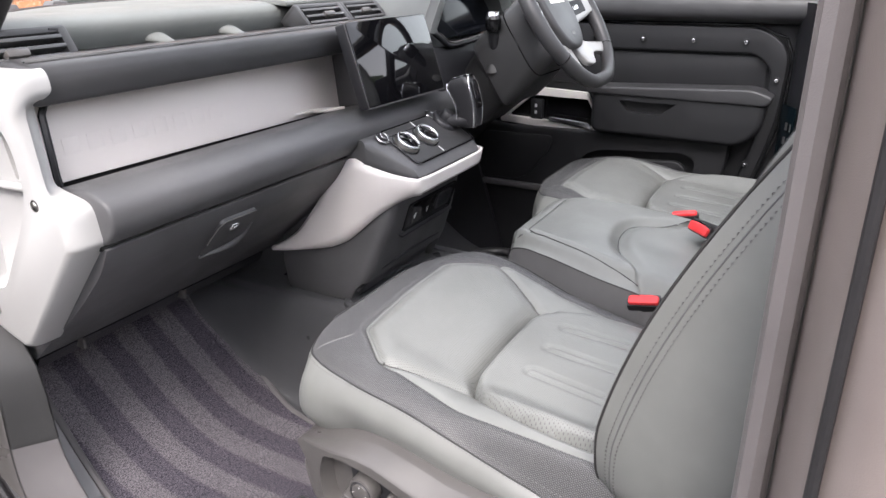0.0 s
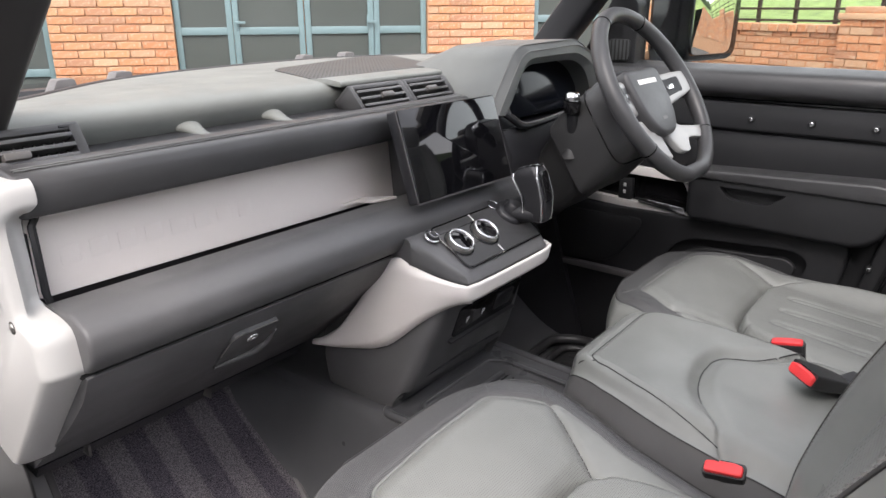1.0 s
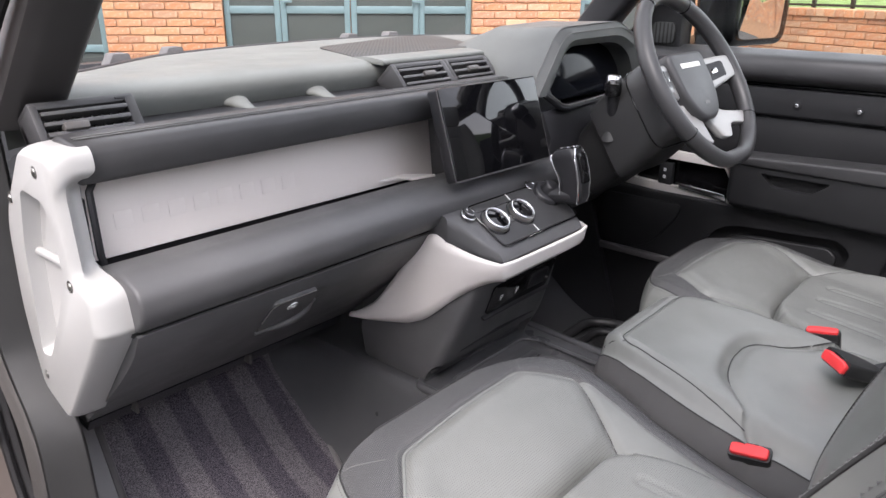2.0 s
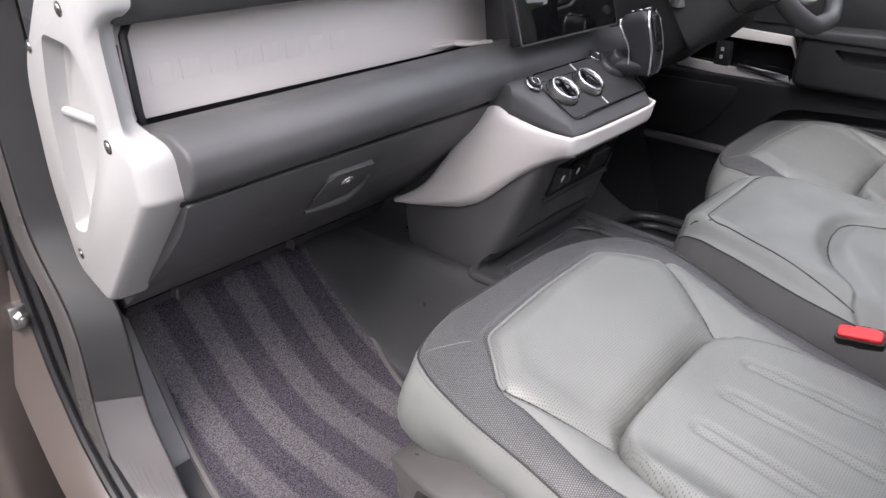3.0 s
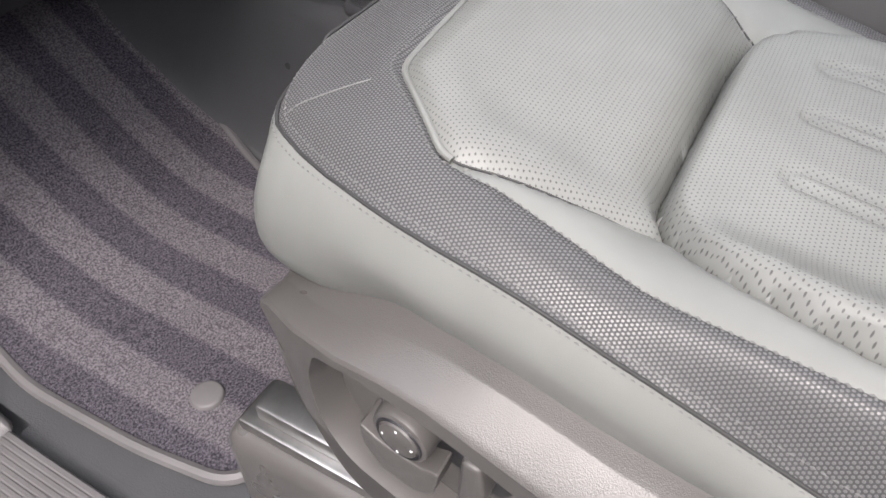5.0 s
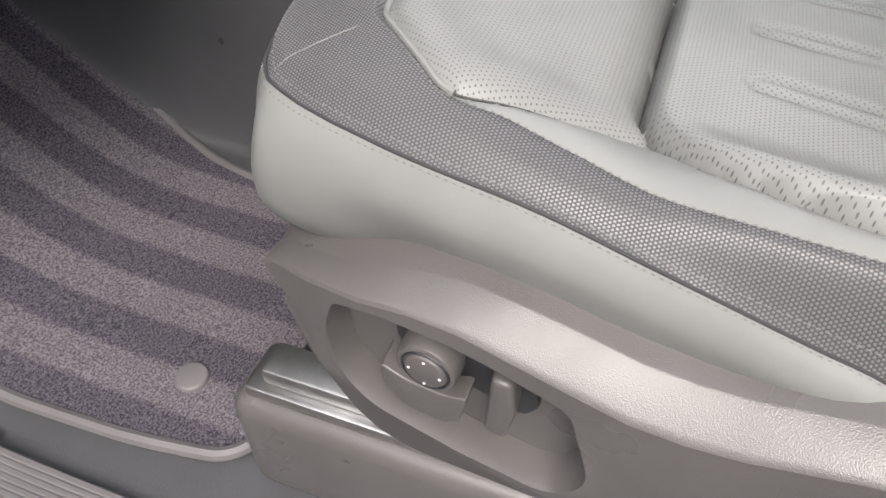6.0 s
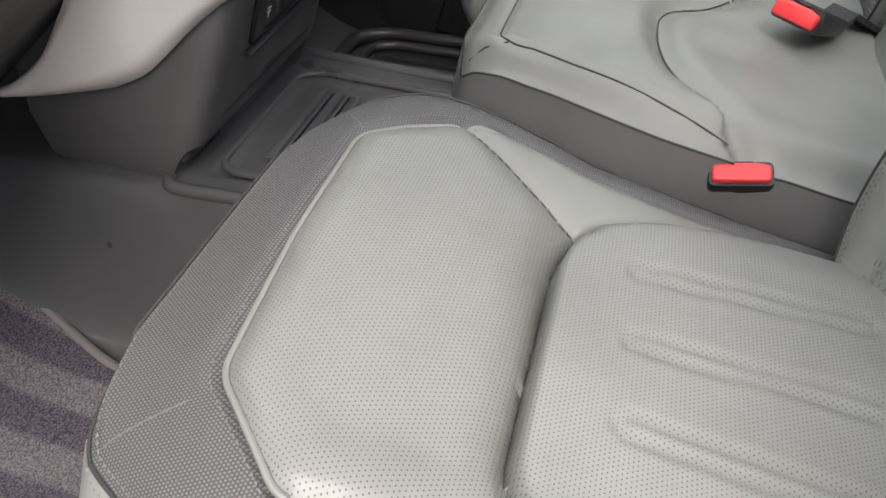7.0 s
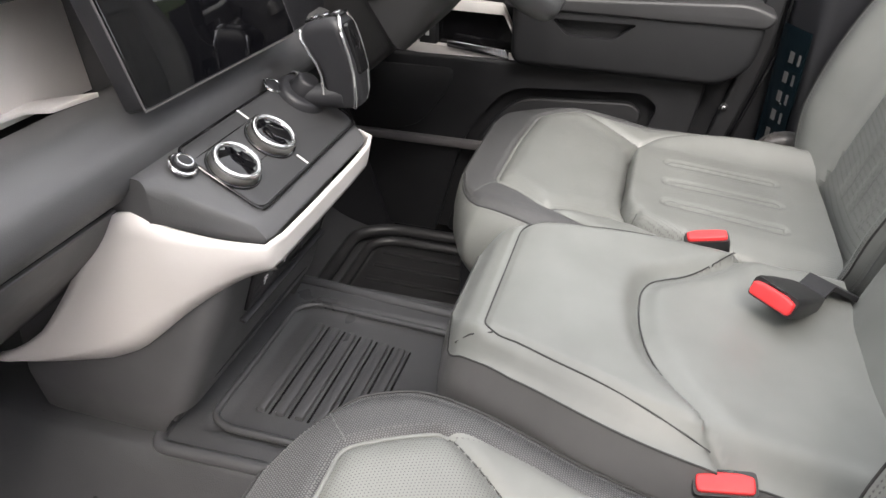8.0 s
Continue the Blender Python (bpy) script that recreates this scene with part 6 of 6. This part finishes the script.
buckle((-0.183, -0.568, 0.983), (-0.50, 0.10, 0.85), (0.1, -1, 0.1), [(-0.17, -0.60, 0.86), (-0.172, -0.64, 0.80)], "red-buttoned black belt buckle beside the passenger seat")
buckle((0.035, -0.612, 1.050), (-0.72, 0.60, 0.34), (-0.65, -0.75, -0.05), [(0.125, -0.68, 1.025), (0.15, -0.74, 0.99)], "red-buttoned black belt buckle lying on the centre seat")
buckle((0.212, -0.553, 1.014), (-0.12, 0.16, 0.97), (0.1, -1, 0.1), [(0.185, -0.62, 0.90), (0.19, -0.64, 0.84)], "red-buttoned black belt buckle beside the driver's seat")

# ---- driver's door ----
door = thing("driver_door", (0.84, -0.2, 0.9), "closed black driver's door with exposed screws and pale handle surround", "car door")
part("skin", prism(fillet([(0.36, 0.50), (0.36, 1.41), (-0.74, 1.41), (-0.74, 0.50)], 0.02), "x", 0.845, 0.93, 0.01), gloss_black, door)
part("upper_rail", prism(fillet([(0.80, 1.366), (0.768, 1.385, 0.02), (0.775, 1.430, 0.02), (0.83, 1.446, 0.01), (0.865, 1.44), (0.865, 1.36)], 0.01, 5), "y", -0.74, 0.20, 0.004), dash_leather, door, "black padded door rail")
part("inner_panel", prism(fillet([(0.33, 0.60), (0.33, 1.37), (-0.70, 1.37), (-0.66, 0.60)], 0.02), "x", 0.825, 0.85, 0.006), door_trim, door)
part("screw_band", prism(fillet([(0.16, 1.356), (-0.600, 1.356, 0.05), (-0.672, 1.300, 0.05), (-0.662, 1.10, 0.08), (-0.600, 0.86, 0.08), (-0.56, 0.62, 0.01), (-0.525, 0.62, 0.01), (-0.570, 0.88, 0.08), (-0.628, 1.12, 0.08), (-0.632, 1.25, 0.04), (-0.59, 1.288, 0.04), (0.16, 1.285)], 0.01, 6), "x", 0.803, 0.83, 0.006, 3), door_trim, door, "black screwed trim band")
part("band_groove", tube([(0.806, 0.16, 1.360), (0.806, -0.58, 1.362), (0.806, -0.66, 1.33), (0.806, -0.680, 1.28), (0.806, -0.672, 1.10), (0.806, -0.610, 0.86)], 0.004, 6), gloss_black, door)
for y, z in ((-0.15, 1.317), (-0.287, 1.317), (-0.425, 1.317), (-0.560, 1.317), (-0.648, 1.222), (-0.600, 0.988)):
    sc = part("screw", cyl((0.806, y, z), (0.798, y, z), 0.0095, 0.0085, 20, 0.001), door_trim, door)
    part("screw_head", join(cyl((0.799, y, z), (0.7955, y, z), 0.0058, 0.005, 16, 0.001), cyl((0.7958, y, z), (0.7948, y, z), 0.0026, 0.0026, 6)), chrome, sc, "bright screw head")
part("mid_recess", prism(fillet([(0.10, 1.18), (0.10, 1.28), (-0.62, 1.28), (-0.62, 1.18)], 0.03, 5), "x", 0.818, 0.828, 0.003), door_trim, door)
arm = part("armrest", prism(fillet([(-0.165, 1.050, 0.03), (-0.165, 1.178, 0.02), (-0.60, 1.196, 0.03), (-0.640, 1.165, 0.04), (-0.630, 1.085, 0.04), (-0.58, 1.045, 0.03)], 0.02, 6), "x", 0.745, 0.83, 0.018, 4), door_trim, door, "black padded armrest")
bpy.context.view_layer.update()
cutter(arm, prism(fillet([(-0.245, 1.150, 0.008), (-0.275, 1.118, 0.012), (-0.365, 1.115, 0.012), (-0.410, 1.150, 0.008)], 0.008, 4), "x", 0.70, 0.768))
part("armrest_top", prism(fillet([(-0.15, 1.165, 0.01), (-0.15, 1.186, 0.01), (-0.60, 1.204, 0.02), (-0.655, 1.185, 0.015), (-0.64, 1.160, 0.015)], 0.01, 5), "x", 0.738, 0.835, 0.012, 4), dash_leather, door, "black leather armrest top")
lower = part("lower_panel", prism(fillet([(0.28, 0.60), (0.28, 1.04), (-0.56, 1.05), (-0.50, 0.60)], 0.03, 5), "x", 0.785, 0.828, 0.008, 3), door_trim, door)
bpy.context.view_layer.update()
POCKET_D = [(0.02, 0.55), (-0.06, 0.86, 0.06), (-0.155, 0.988, 0.05), (-0.44, 1.006, 0.03), (-0.474, 0.982, 0.03), (-0.45, 0.90, 0.04), (-0.40, 0.55)]
cutter(lower, prism(fillet(POCKET_D, 0.02, 6), "x", 0.70, 0.818))
part("pocket_panel", prism(fillet([(-0.02, 0.60), (-0.09, 0.86, 0.06), (-0.175, 0.962, 0.05), (-0.42, 0.976, 0.03), (-0.445, 0.955, 0.03), (-0.42, 0.88, 0.04), (-0.38, 0.60)], 0.02, 6), "x", 0.798, 0.816, 0.005, 3), door_trim, door, "black door pocket panel")
part("sill_ledge", box(0.768, 0.790, -0.16, 0.22, 0.836, 0.856, 0.006), sill_plastic, door, "grey ledge above the sill")
part("speaker_cover", prism(fillet([(0.22, 0.86, 0.02), (0.20, 1.015, 0.02), (-0.040, 1.018, 0.02), (-0.030, 0.975, 0.04), (0.05, 0.868, 0.05)], 0.02, 5), "x", 0.779, 0.792, 0.003), door_trim, door, "black speaker cover")
# pale surround of the handle
hs = part("handle_surround", prism(fillet([(0.150, 1.048, 0.02), (0.137, 1.076, 0.02), (0.040, 1.163, 0.03), (-0.136, 1.156, 0.006), (-0.200, 1.030, 0.004)], 0.01, 5), "x", 0.792, 0.812, 0.004), pale_trim, door, "pale satin handle surround")
bpy.context.view_layer.update()
cutter(hs, prism(fillet([(0.122, 1.068, 0.012), (0.038, 1.139, 0.02), (-0.140, 1.136, 0.004), (-0.186, 1.053, 0.004)], 0.01, 5), "x", 0.70, 0.90))
part("handle_well", prism(fillet([(0.13, 1.062, 0.012), (0.038, 1.145, 0.02), (-0.140, 1.14, 0.006), (-0.190, 1.046, 0.006)], 0.01, 5), "x", 0.818, 0.832), gloss_black, door)
part("door_handle", prism(fillet([(-0.020, 1.062, 0.004), (-0.020, 1.076, 0.004), (-0.150, 1.066, 0.006), (-0.158, 1.046, 0.004)], 0.004, 4), "x", 0.786, 0.800, 0.004, 3), chrome, door, "chrome pull handle")
part("lock_switch", box(0.794, 0.815, 0.005, 0.045, 1.062, 1.125, 0.004), door_trim, door)
for z in (1.085, 1.105):
    part("switch_mark", box(0.7925, 0.795, 0.022, 0.030, z - 0.005, z + 0.005, 0.0005), icon_white, door)
gl = part("window_pane", box(0.868, 0.872, -0.72, 0.06, 1.40, 1.78), glass, door, "clear side window")
gl.visible_shadow = False
part("window_frame", join(box(0.85, 0.89, -0.74, 0.06, 1.765, 1.80, 0.006), prism([(0.10, 1.42), (0.04, 1.44), (0.035, 1.80), (0.07, 1.80)], "x", 0.85, 0.89)), door_trim, door)
part("corner_trim", prism(fillet([(0.22, 1.40), (0.03, 1.40, 0.01), (0.03, 1.60, 0.02), (0.10, 1.62)], 0.02, 4), "x", 0.80, 0.86, 0.01), door_trim, door)
part("tweeter", prism(fillet([(0.115, 1.445), (0.045, 1.445), (0.045, 1.500), (0.105, 1.500)], 0.012, 4), "x", 0.790, 0.803, 0.003), gr_m.m, door, "small black tweeter grille")

# door mirror outside
mir = thing("door_mirror", (1.02, -0.05, 1.45), "black door mirror outside the driver's window", "wing mirror")
part("shell", moved(prism(fillet([(-0.150, -0.125), (0.140, -0.125), (0.150, 0.115), (-0.150, 0.115)], 0.045, 6), "y", 0.0, 0.13, 0.022, 4), pose(1.105, -0.076, 1.555, 0, 0, -12)), gloss_black, mir)
part("mirror_glass", moved(prism(fillet([(-0.128, -0.104), (0.085, -0.104), (0.095, 0.096), (-0.128, 0.096)], 0.035, 6), "y", -0.006, 0.004, 0.001), pose(1.105, -0.076, 1.555, 0, 0, -12)), mirror_mat, mir, "mirror glass")
part("mirror_foot", prism([(0.90, 1.40), (0.98, 1.41), (0.98, 1.46), (0.90, 1.44)], "y", -0.01, 0.08, 0.01), gloss_black, mir)

# wipers and washer jets at the screen's foot
for a, b, lab in (((-0.52, 0.62, 1.424), (0.02, 0.80, 1.430), 0), ((0.05, 0.81, 1.430), (0.62, 0.76, 1.430), 1)):
    wp = thing("wiper", a, "black windscreen wiper at rest at the foot of the glass", "wiper", "wipers")
    part("arm", tube([a, ((a[0] + b[0]) / 2, (a[1] + b[1]) / 2 + 0.01, a[2]), b], 0.006, 8), hard_black, wp)
    part("blade", tube([(a[0], a[1] - 0.02, a[2]), (b[0], b[1] - 0.02, b[2] - 0.004)], 0.005, 6), seal_rubber, wp)
for x, y in ((-0.40, 0.70), (-0.24, 0.77), (0.37, 0.85), (0.53, 0.84)):
    tagged(part("washer_jet", prism(fillet([(x - 0.030, 1.42), (x + 0.030, 1.42), (x + 0.022, 1.452), (x - 0.012, 1.452)], 0.005, 3), "y", y, y + 0.035, 0.003), sill_plastic), "grey washer nozzle block below the windscreen", "washer jet", "washer jets")


# ---- outside: brick building with glazed doors, garden wall and fence ----
B0, BA = Vector((3.77, 4.74, 0.0)), math.atan2(-0.643, 0.767)
BM = Matrix.Translation(B0) @ Matrix.Rotation(BA, 4, "Z")
house = thing("brick_building", B0, "orange-red brick building with blue-grey glazed doors", "building")
BL, BH = 0.215, 0.065
PL, PH = 0.225, 0.075


def wall_core(s0, s1, z0, z1):
    return moved(box(s0, s1, 0.008, 0.30, z0, z1), BM)


WALL_SEGMENTS = [(-7, -3.4, 0, 5), (-2.26, -1.175, 0, 5), (1.255, 2.38, 0, 5), (3.5, 4.3, 0, 5), (-3.4, -2.26, 2.5, 5), (-1.175, 1.255, 2.5, 5), (2.38, 3.5, 2.5, 5), (-3.4, -2.26, 0, 0.3), (-1.175, 1.255, 0, 0.35), (2.38, 3.5, 0, 0.3)]
wall_parts = [part("wall", wall_core(*seg), mortar, house, "pale mortar") for seg in WALL_SEGMENTS]
wl_ = wall_parts[0]
part("roof", moved(prism([(-0.4, 4.9), (3.0, 6.8), (6.4, 4.9), (6.4, 5.0), (3.0, 6.95), (-0.4, 5.0)], "x", -7.2, 4.5), BM), hard_black, house)


def brick_mesh():
    bm = box(-BL / 2, BL / 2, -0.006, 0.05, -BH / 2, BH / 2, 0.004, 1)
    finish(bm)
    me = bpy.data.meshes.new("brick")
    bm.to_mesh(me)
    bm.free()
    me.materials.append(brick_mat)
    return me


def half_mesh():
    bm = box(-0.051, 0.051, -0.006, 0.05, -BH / 2, BH / 2, 0.004, 1)
    finish(bm)
    me = bpy.data.meshes.new("half_brick")
    bm.to_mesh(me)
    bm.free()
    me.materials.append(brick_mat)
    return me


BRICK, HALF = brick_mesh(), half_mesh()
rng = random.Random(5)


def lay(s0, s1, z0, z1, base_m, parent, ploc, near, store):
    """Courses of stretchers between s0 and s1; near picks those that become parts, the rest go to the store."""
    row = 0
    z = z0 + PH / 2
    while z < z1:
        s = s0 + (0.0 if row % 2 else -PL / 2) + PL / 2
        while s < s1 + PL / 2:
            a, b = max(s - BL / 2, s0), min(s + BL / 2, s1)
            if b - a > 0.03:
                full = b - a > BL - 0.01
                c = (a + b) / 2
                jit = rng.uniform(-0.002, 0.002)
                if near(c, z) and (full or abs((b - a) - 0.102) < 0.02):
                    ob = new("brick", BRICK if full else HALF)
                    ob.parent = parent
                    ob.matrix_basis = base_m @ Matrix.Translation((c, jit, z))
                else:
                    store.append((a, b, z, jit))
            s += PL
        z += PH
        row += 1


def stack(store, m, y0=-0.006, y1=0.05):
    vs, fs = [], []
    for a, b, z, j in store:
        k = len(vs)
        for x in (a, b):
            for y in (y0 + j, y1):
                for zz in (z - BH / 2, z + BH / 2):
                    vs.append(tuple(m @ Vector((x, y, zz))))
        fs += [(k, k + 1, k + 3, k + 2), (k + 4, k + 6, k + 7, k + 5), (k, k + 4, k + 5, k + 1), (k + 2, k + 3, k + 7, k + 6), (k + 1, k + 5, k + 7, k + 3), (k, k + 2, k + 6, k + 4)]
    return vs, fs


rest = []
for s0, s1 in ((-7, -3.4), (-2.26, -1.175), (1.255, 2.38), (3.5, 4.3)):
    lay(s0, s1, 0.0, 3.0, BM, wl_, B0, lambda s, z: -2.3 < s < 2.4 and 0.80 < z < 1.80, rest)
vs, fs = stack(rest, BM)
me = bpy.data.meshes.new("far_bricks")
me.from_pydata(vs, [], fs)
me.materials.append(brick_mat)
fb = new("far_bricks", me)
fb.parent, fb.matrix_parent_inverse = house, Matrix.Translation(-B0)
fb["kind"] = "stuff"


def glazed(name, s0, s1, z0, z1, rails, at=0.05, handle=None):
    fw = 0.055
    bars = [box(s0, s0 + fw, at, at + 0.06, z0, z1, 0.004), box(s1 - fw, s1, at, at + 0.06, z0, z1, 0.004), box(s0 + fw, s1 - fw, at, at + 0.06, z0, z0 + fw, 0.004), box(s0 + fw, s1 - fw, at, at + 0.06, z1 - fw, z1, 0.004)]
    for r in rails:
        bars.append(box(s0 + fw, s1 - fw, at + 0.002, at + 0.058, r - 0.035, r + 0.035, 0.004))
    w = part(name, moved(join(*bars), BM), blue_frame, house, "blue-grey painted glazed frame")
    zs = [z0 + fw] + [q for r in rails for q in (r - 0.035, r + 0.035)] + [z1 - fw]
    for a, b in zip(zs[::2], zs[1::2]):
        part("pane", moved(box(s0 + fw, s1 - fw, at + 0.022, at + 0.034, a, b), BM), window_glass, w, "dark reflecting pane")
    if handle is not None:
        part("handle", moved(join(box(handle - 0.012, handle + 0.012, at - 0.006, at, 1.36, 1.50, 0.003), box(handle - 0.004, handle + 0.08, at - 0.035, at - 0.02, 1.42, 1.445, 0.004), box(handle - 0.010, handle + 0.010, at - 0.03, at, 1.422, 1.443, 0.003)), BM), blue_frame, w, "lever handle")
    return w


glazed("door", -1.17, -0.64, 0.40, 2.48, [1.355])
glazed("door", -0.635, 0.035, 0.40, 2.48, [1.355], 0.045, -0.60)
glazed("door", 0.045, 0.715, 0.40, 2.48, [1.355], 0.045, 0.66)
glazed("door", 0.72, 1.25, 0.40, 2.48, [1.355])
glazed("window", -3.4, -2.265, 0.82, 2.48, [1.0])
glazed("window", 2.385, 3.5, 0.82, 2.48, [1.45])
part("step", moved(box(-1.3, 1.4, -0.4, 0.05, 0.0, 0.38, 0.01), BM), mortar, house)
part("back_wall", moved(box(-7, 6, 6.0, 6.3, 0, 5), BM), mortar, house)

W0, W1 = Vector((8.9, 4.5, 0)), Vector((5.9, -2.1, 0))
wd = (W1 - W0).normalized()
GWM = Matrix.Translation(W0) @ Matrix.Rotation(math.atan2(wd.y, wd.x), 4, "Z")
GL = (W1 - W0).length
gw = thing("garden_wall", W0, "low red brick garden wall with piers and coping", "wall")
core = part("wall", moved(box(0, GL + 4, 0.008, 0.215, 0, 1.30), GWM), mortar, gw, "pale mortar")
gst = []
lay(0, GL + 4, 0.35, 1.30, GWM, core, W0, lambda s, z: 2.2 < s < 5.0 and z > 0.8, gst)
vs, fs = stack(gst, GWM)
me = bpy.data.meshes.new("far_bricks")
me.from_pydata(vs, [], fs)
me.materials.append(brick_mat)
fb = new("far_bricks", me)
fb.parent, fb.matrix_parent_inverse = gw, Matrix.Translation(-W0)
fb["kind"] = "stuff"
for k in range(int((GL + 4) / 0.115)):
    ob = part("coping_brick", moved(box(0.115 * k, 0.115 * k + 0.105, -0.03, 0.245, 1.305, 1.385, 0.006, 1), GWM), brick_mat, gw)
PIERS = (0.6, 4.55, 8.5)
for p in PIERS:
    pr = thing("brick_pier", GWM @ Vector((p, 0, 0)), "square red brick pier with stepped cap in the garden wall", "pier", "garden wall piers")
    loc = Vector(pr.location)
    pc_ = part("core", moved(box(p - 0.21, p + 0.21, -0.10, 0.32, 0, 1.44), GWM), mortar, pr)
    pst = []
    for r_ in range(18):
        z = 0.1 + PH * r_ + PH / 2
        for q in ((-0.225, -0.01), (0.0, 0.215)) if r_ % 2 else ((-0.225, -0.1175), (-0.1075, 0.1075), (0.1175, 0.215)):
            pst.append((p + q[0], p + q[1], z, 0.0))
    vs, fs = stack(pst, GWM, -0.118, -0.02)
    me = bpy.data.meshes.new("face_bricks")
    me.from_pydata(vs, [], fs)
    me.materials.append(brick_mat)
    ob = new("face_bricks", me)
    ob.parent, ob.matrix_parent_inverse = pr, Matrix.Translation(-loc)
    part("cap", moved(join(box(p - 0.25, p + 0.25, -0.14, 0.36, 1.44, 1.50, 0.008), box(p - 0.21, p + 0.21, -0.10, 0.32, 1.50, 1.56, 0.008)), GWM), brick_mat, pr)
fence = thing("fence", GWM @ Vector((0, 0.5, 0)), "dark timber post and rail fence behind the garden wall", "fence")
for k in range(22):
    part("post", moved(box(0.49 * k + 0.41, 0.49 * k + 0.45, 0.46, 0.50, 1.0, 2.0, 0.006), GWM), fence_mat, fence)
for z in (1.41, 1.535, 1.66, 1.90):
    part("rail", moved(box(-0.5, 11.5, 0.44, 0.460, z - 0.013, z + 0.013, 0.003), GWM), fence_mat, fence)
lawn = tagged(part("lawn", moved(sheet([[(x, y, 1.15 + 0.10 * max(0, y - 0.3) + 0.1 * noise.noise((x * 0.3, y * 0.3, 0))) for y in (0.22, 0.6, 1.5, 4, 9, 20, 40)] for x in [-20 + 1.5 * k for k in range(34)]], flip=True), GWM), grass_mat), "bright green mown lawn bank behind the wall", "lawn", kind="stuff")

# unseen blocks added behind the camera, to dim the low side light
yard = thing("yard_building", (-9, -2, 0), "unseen grey wall block added to cut low sky light", "building")
part("wall", box(-8.6, -8.0, -22, 9, 0, 4.4), Mat("light_block_grey", (0.13, 0.13, 0.135), 0.9).vary(2, 0.2).m, yard)
part("roof", prism([(-8.9, 4.3), (-7.8, 4.3), (-7.8, 4.5), (-12.0, 6.0), (-12.2, 5.8)], "y", -22.5, 9.5), hard_black, yard)
# The hedge is made up as well, as a dark edge below the sky.
hedge = thing("hedge", (-2, -13, 0), "unseen dark hedge added to block low sky", "hedge")
leaf_mat = Mat("hedge_leaves", (0.05, 0.08, 0.03), 0.7).vary(8, 0.4).m
hv = [[(-12 + 24 * i / 60, -12.0 - 0.25 * noise.noise((i * 0.9, j * 0.9, 0.5)), 3.2 * j / 12) for j in range(13)] for i in range(61)]
part("front", sheet(hv), leaf_mat, hedge)
part("body", box(-12, 12, -13.6, -12.3, 0, 3.1, 0.1), leaf_mat, hedge)
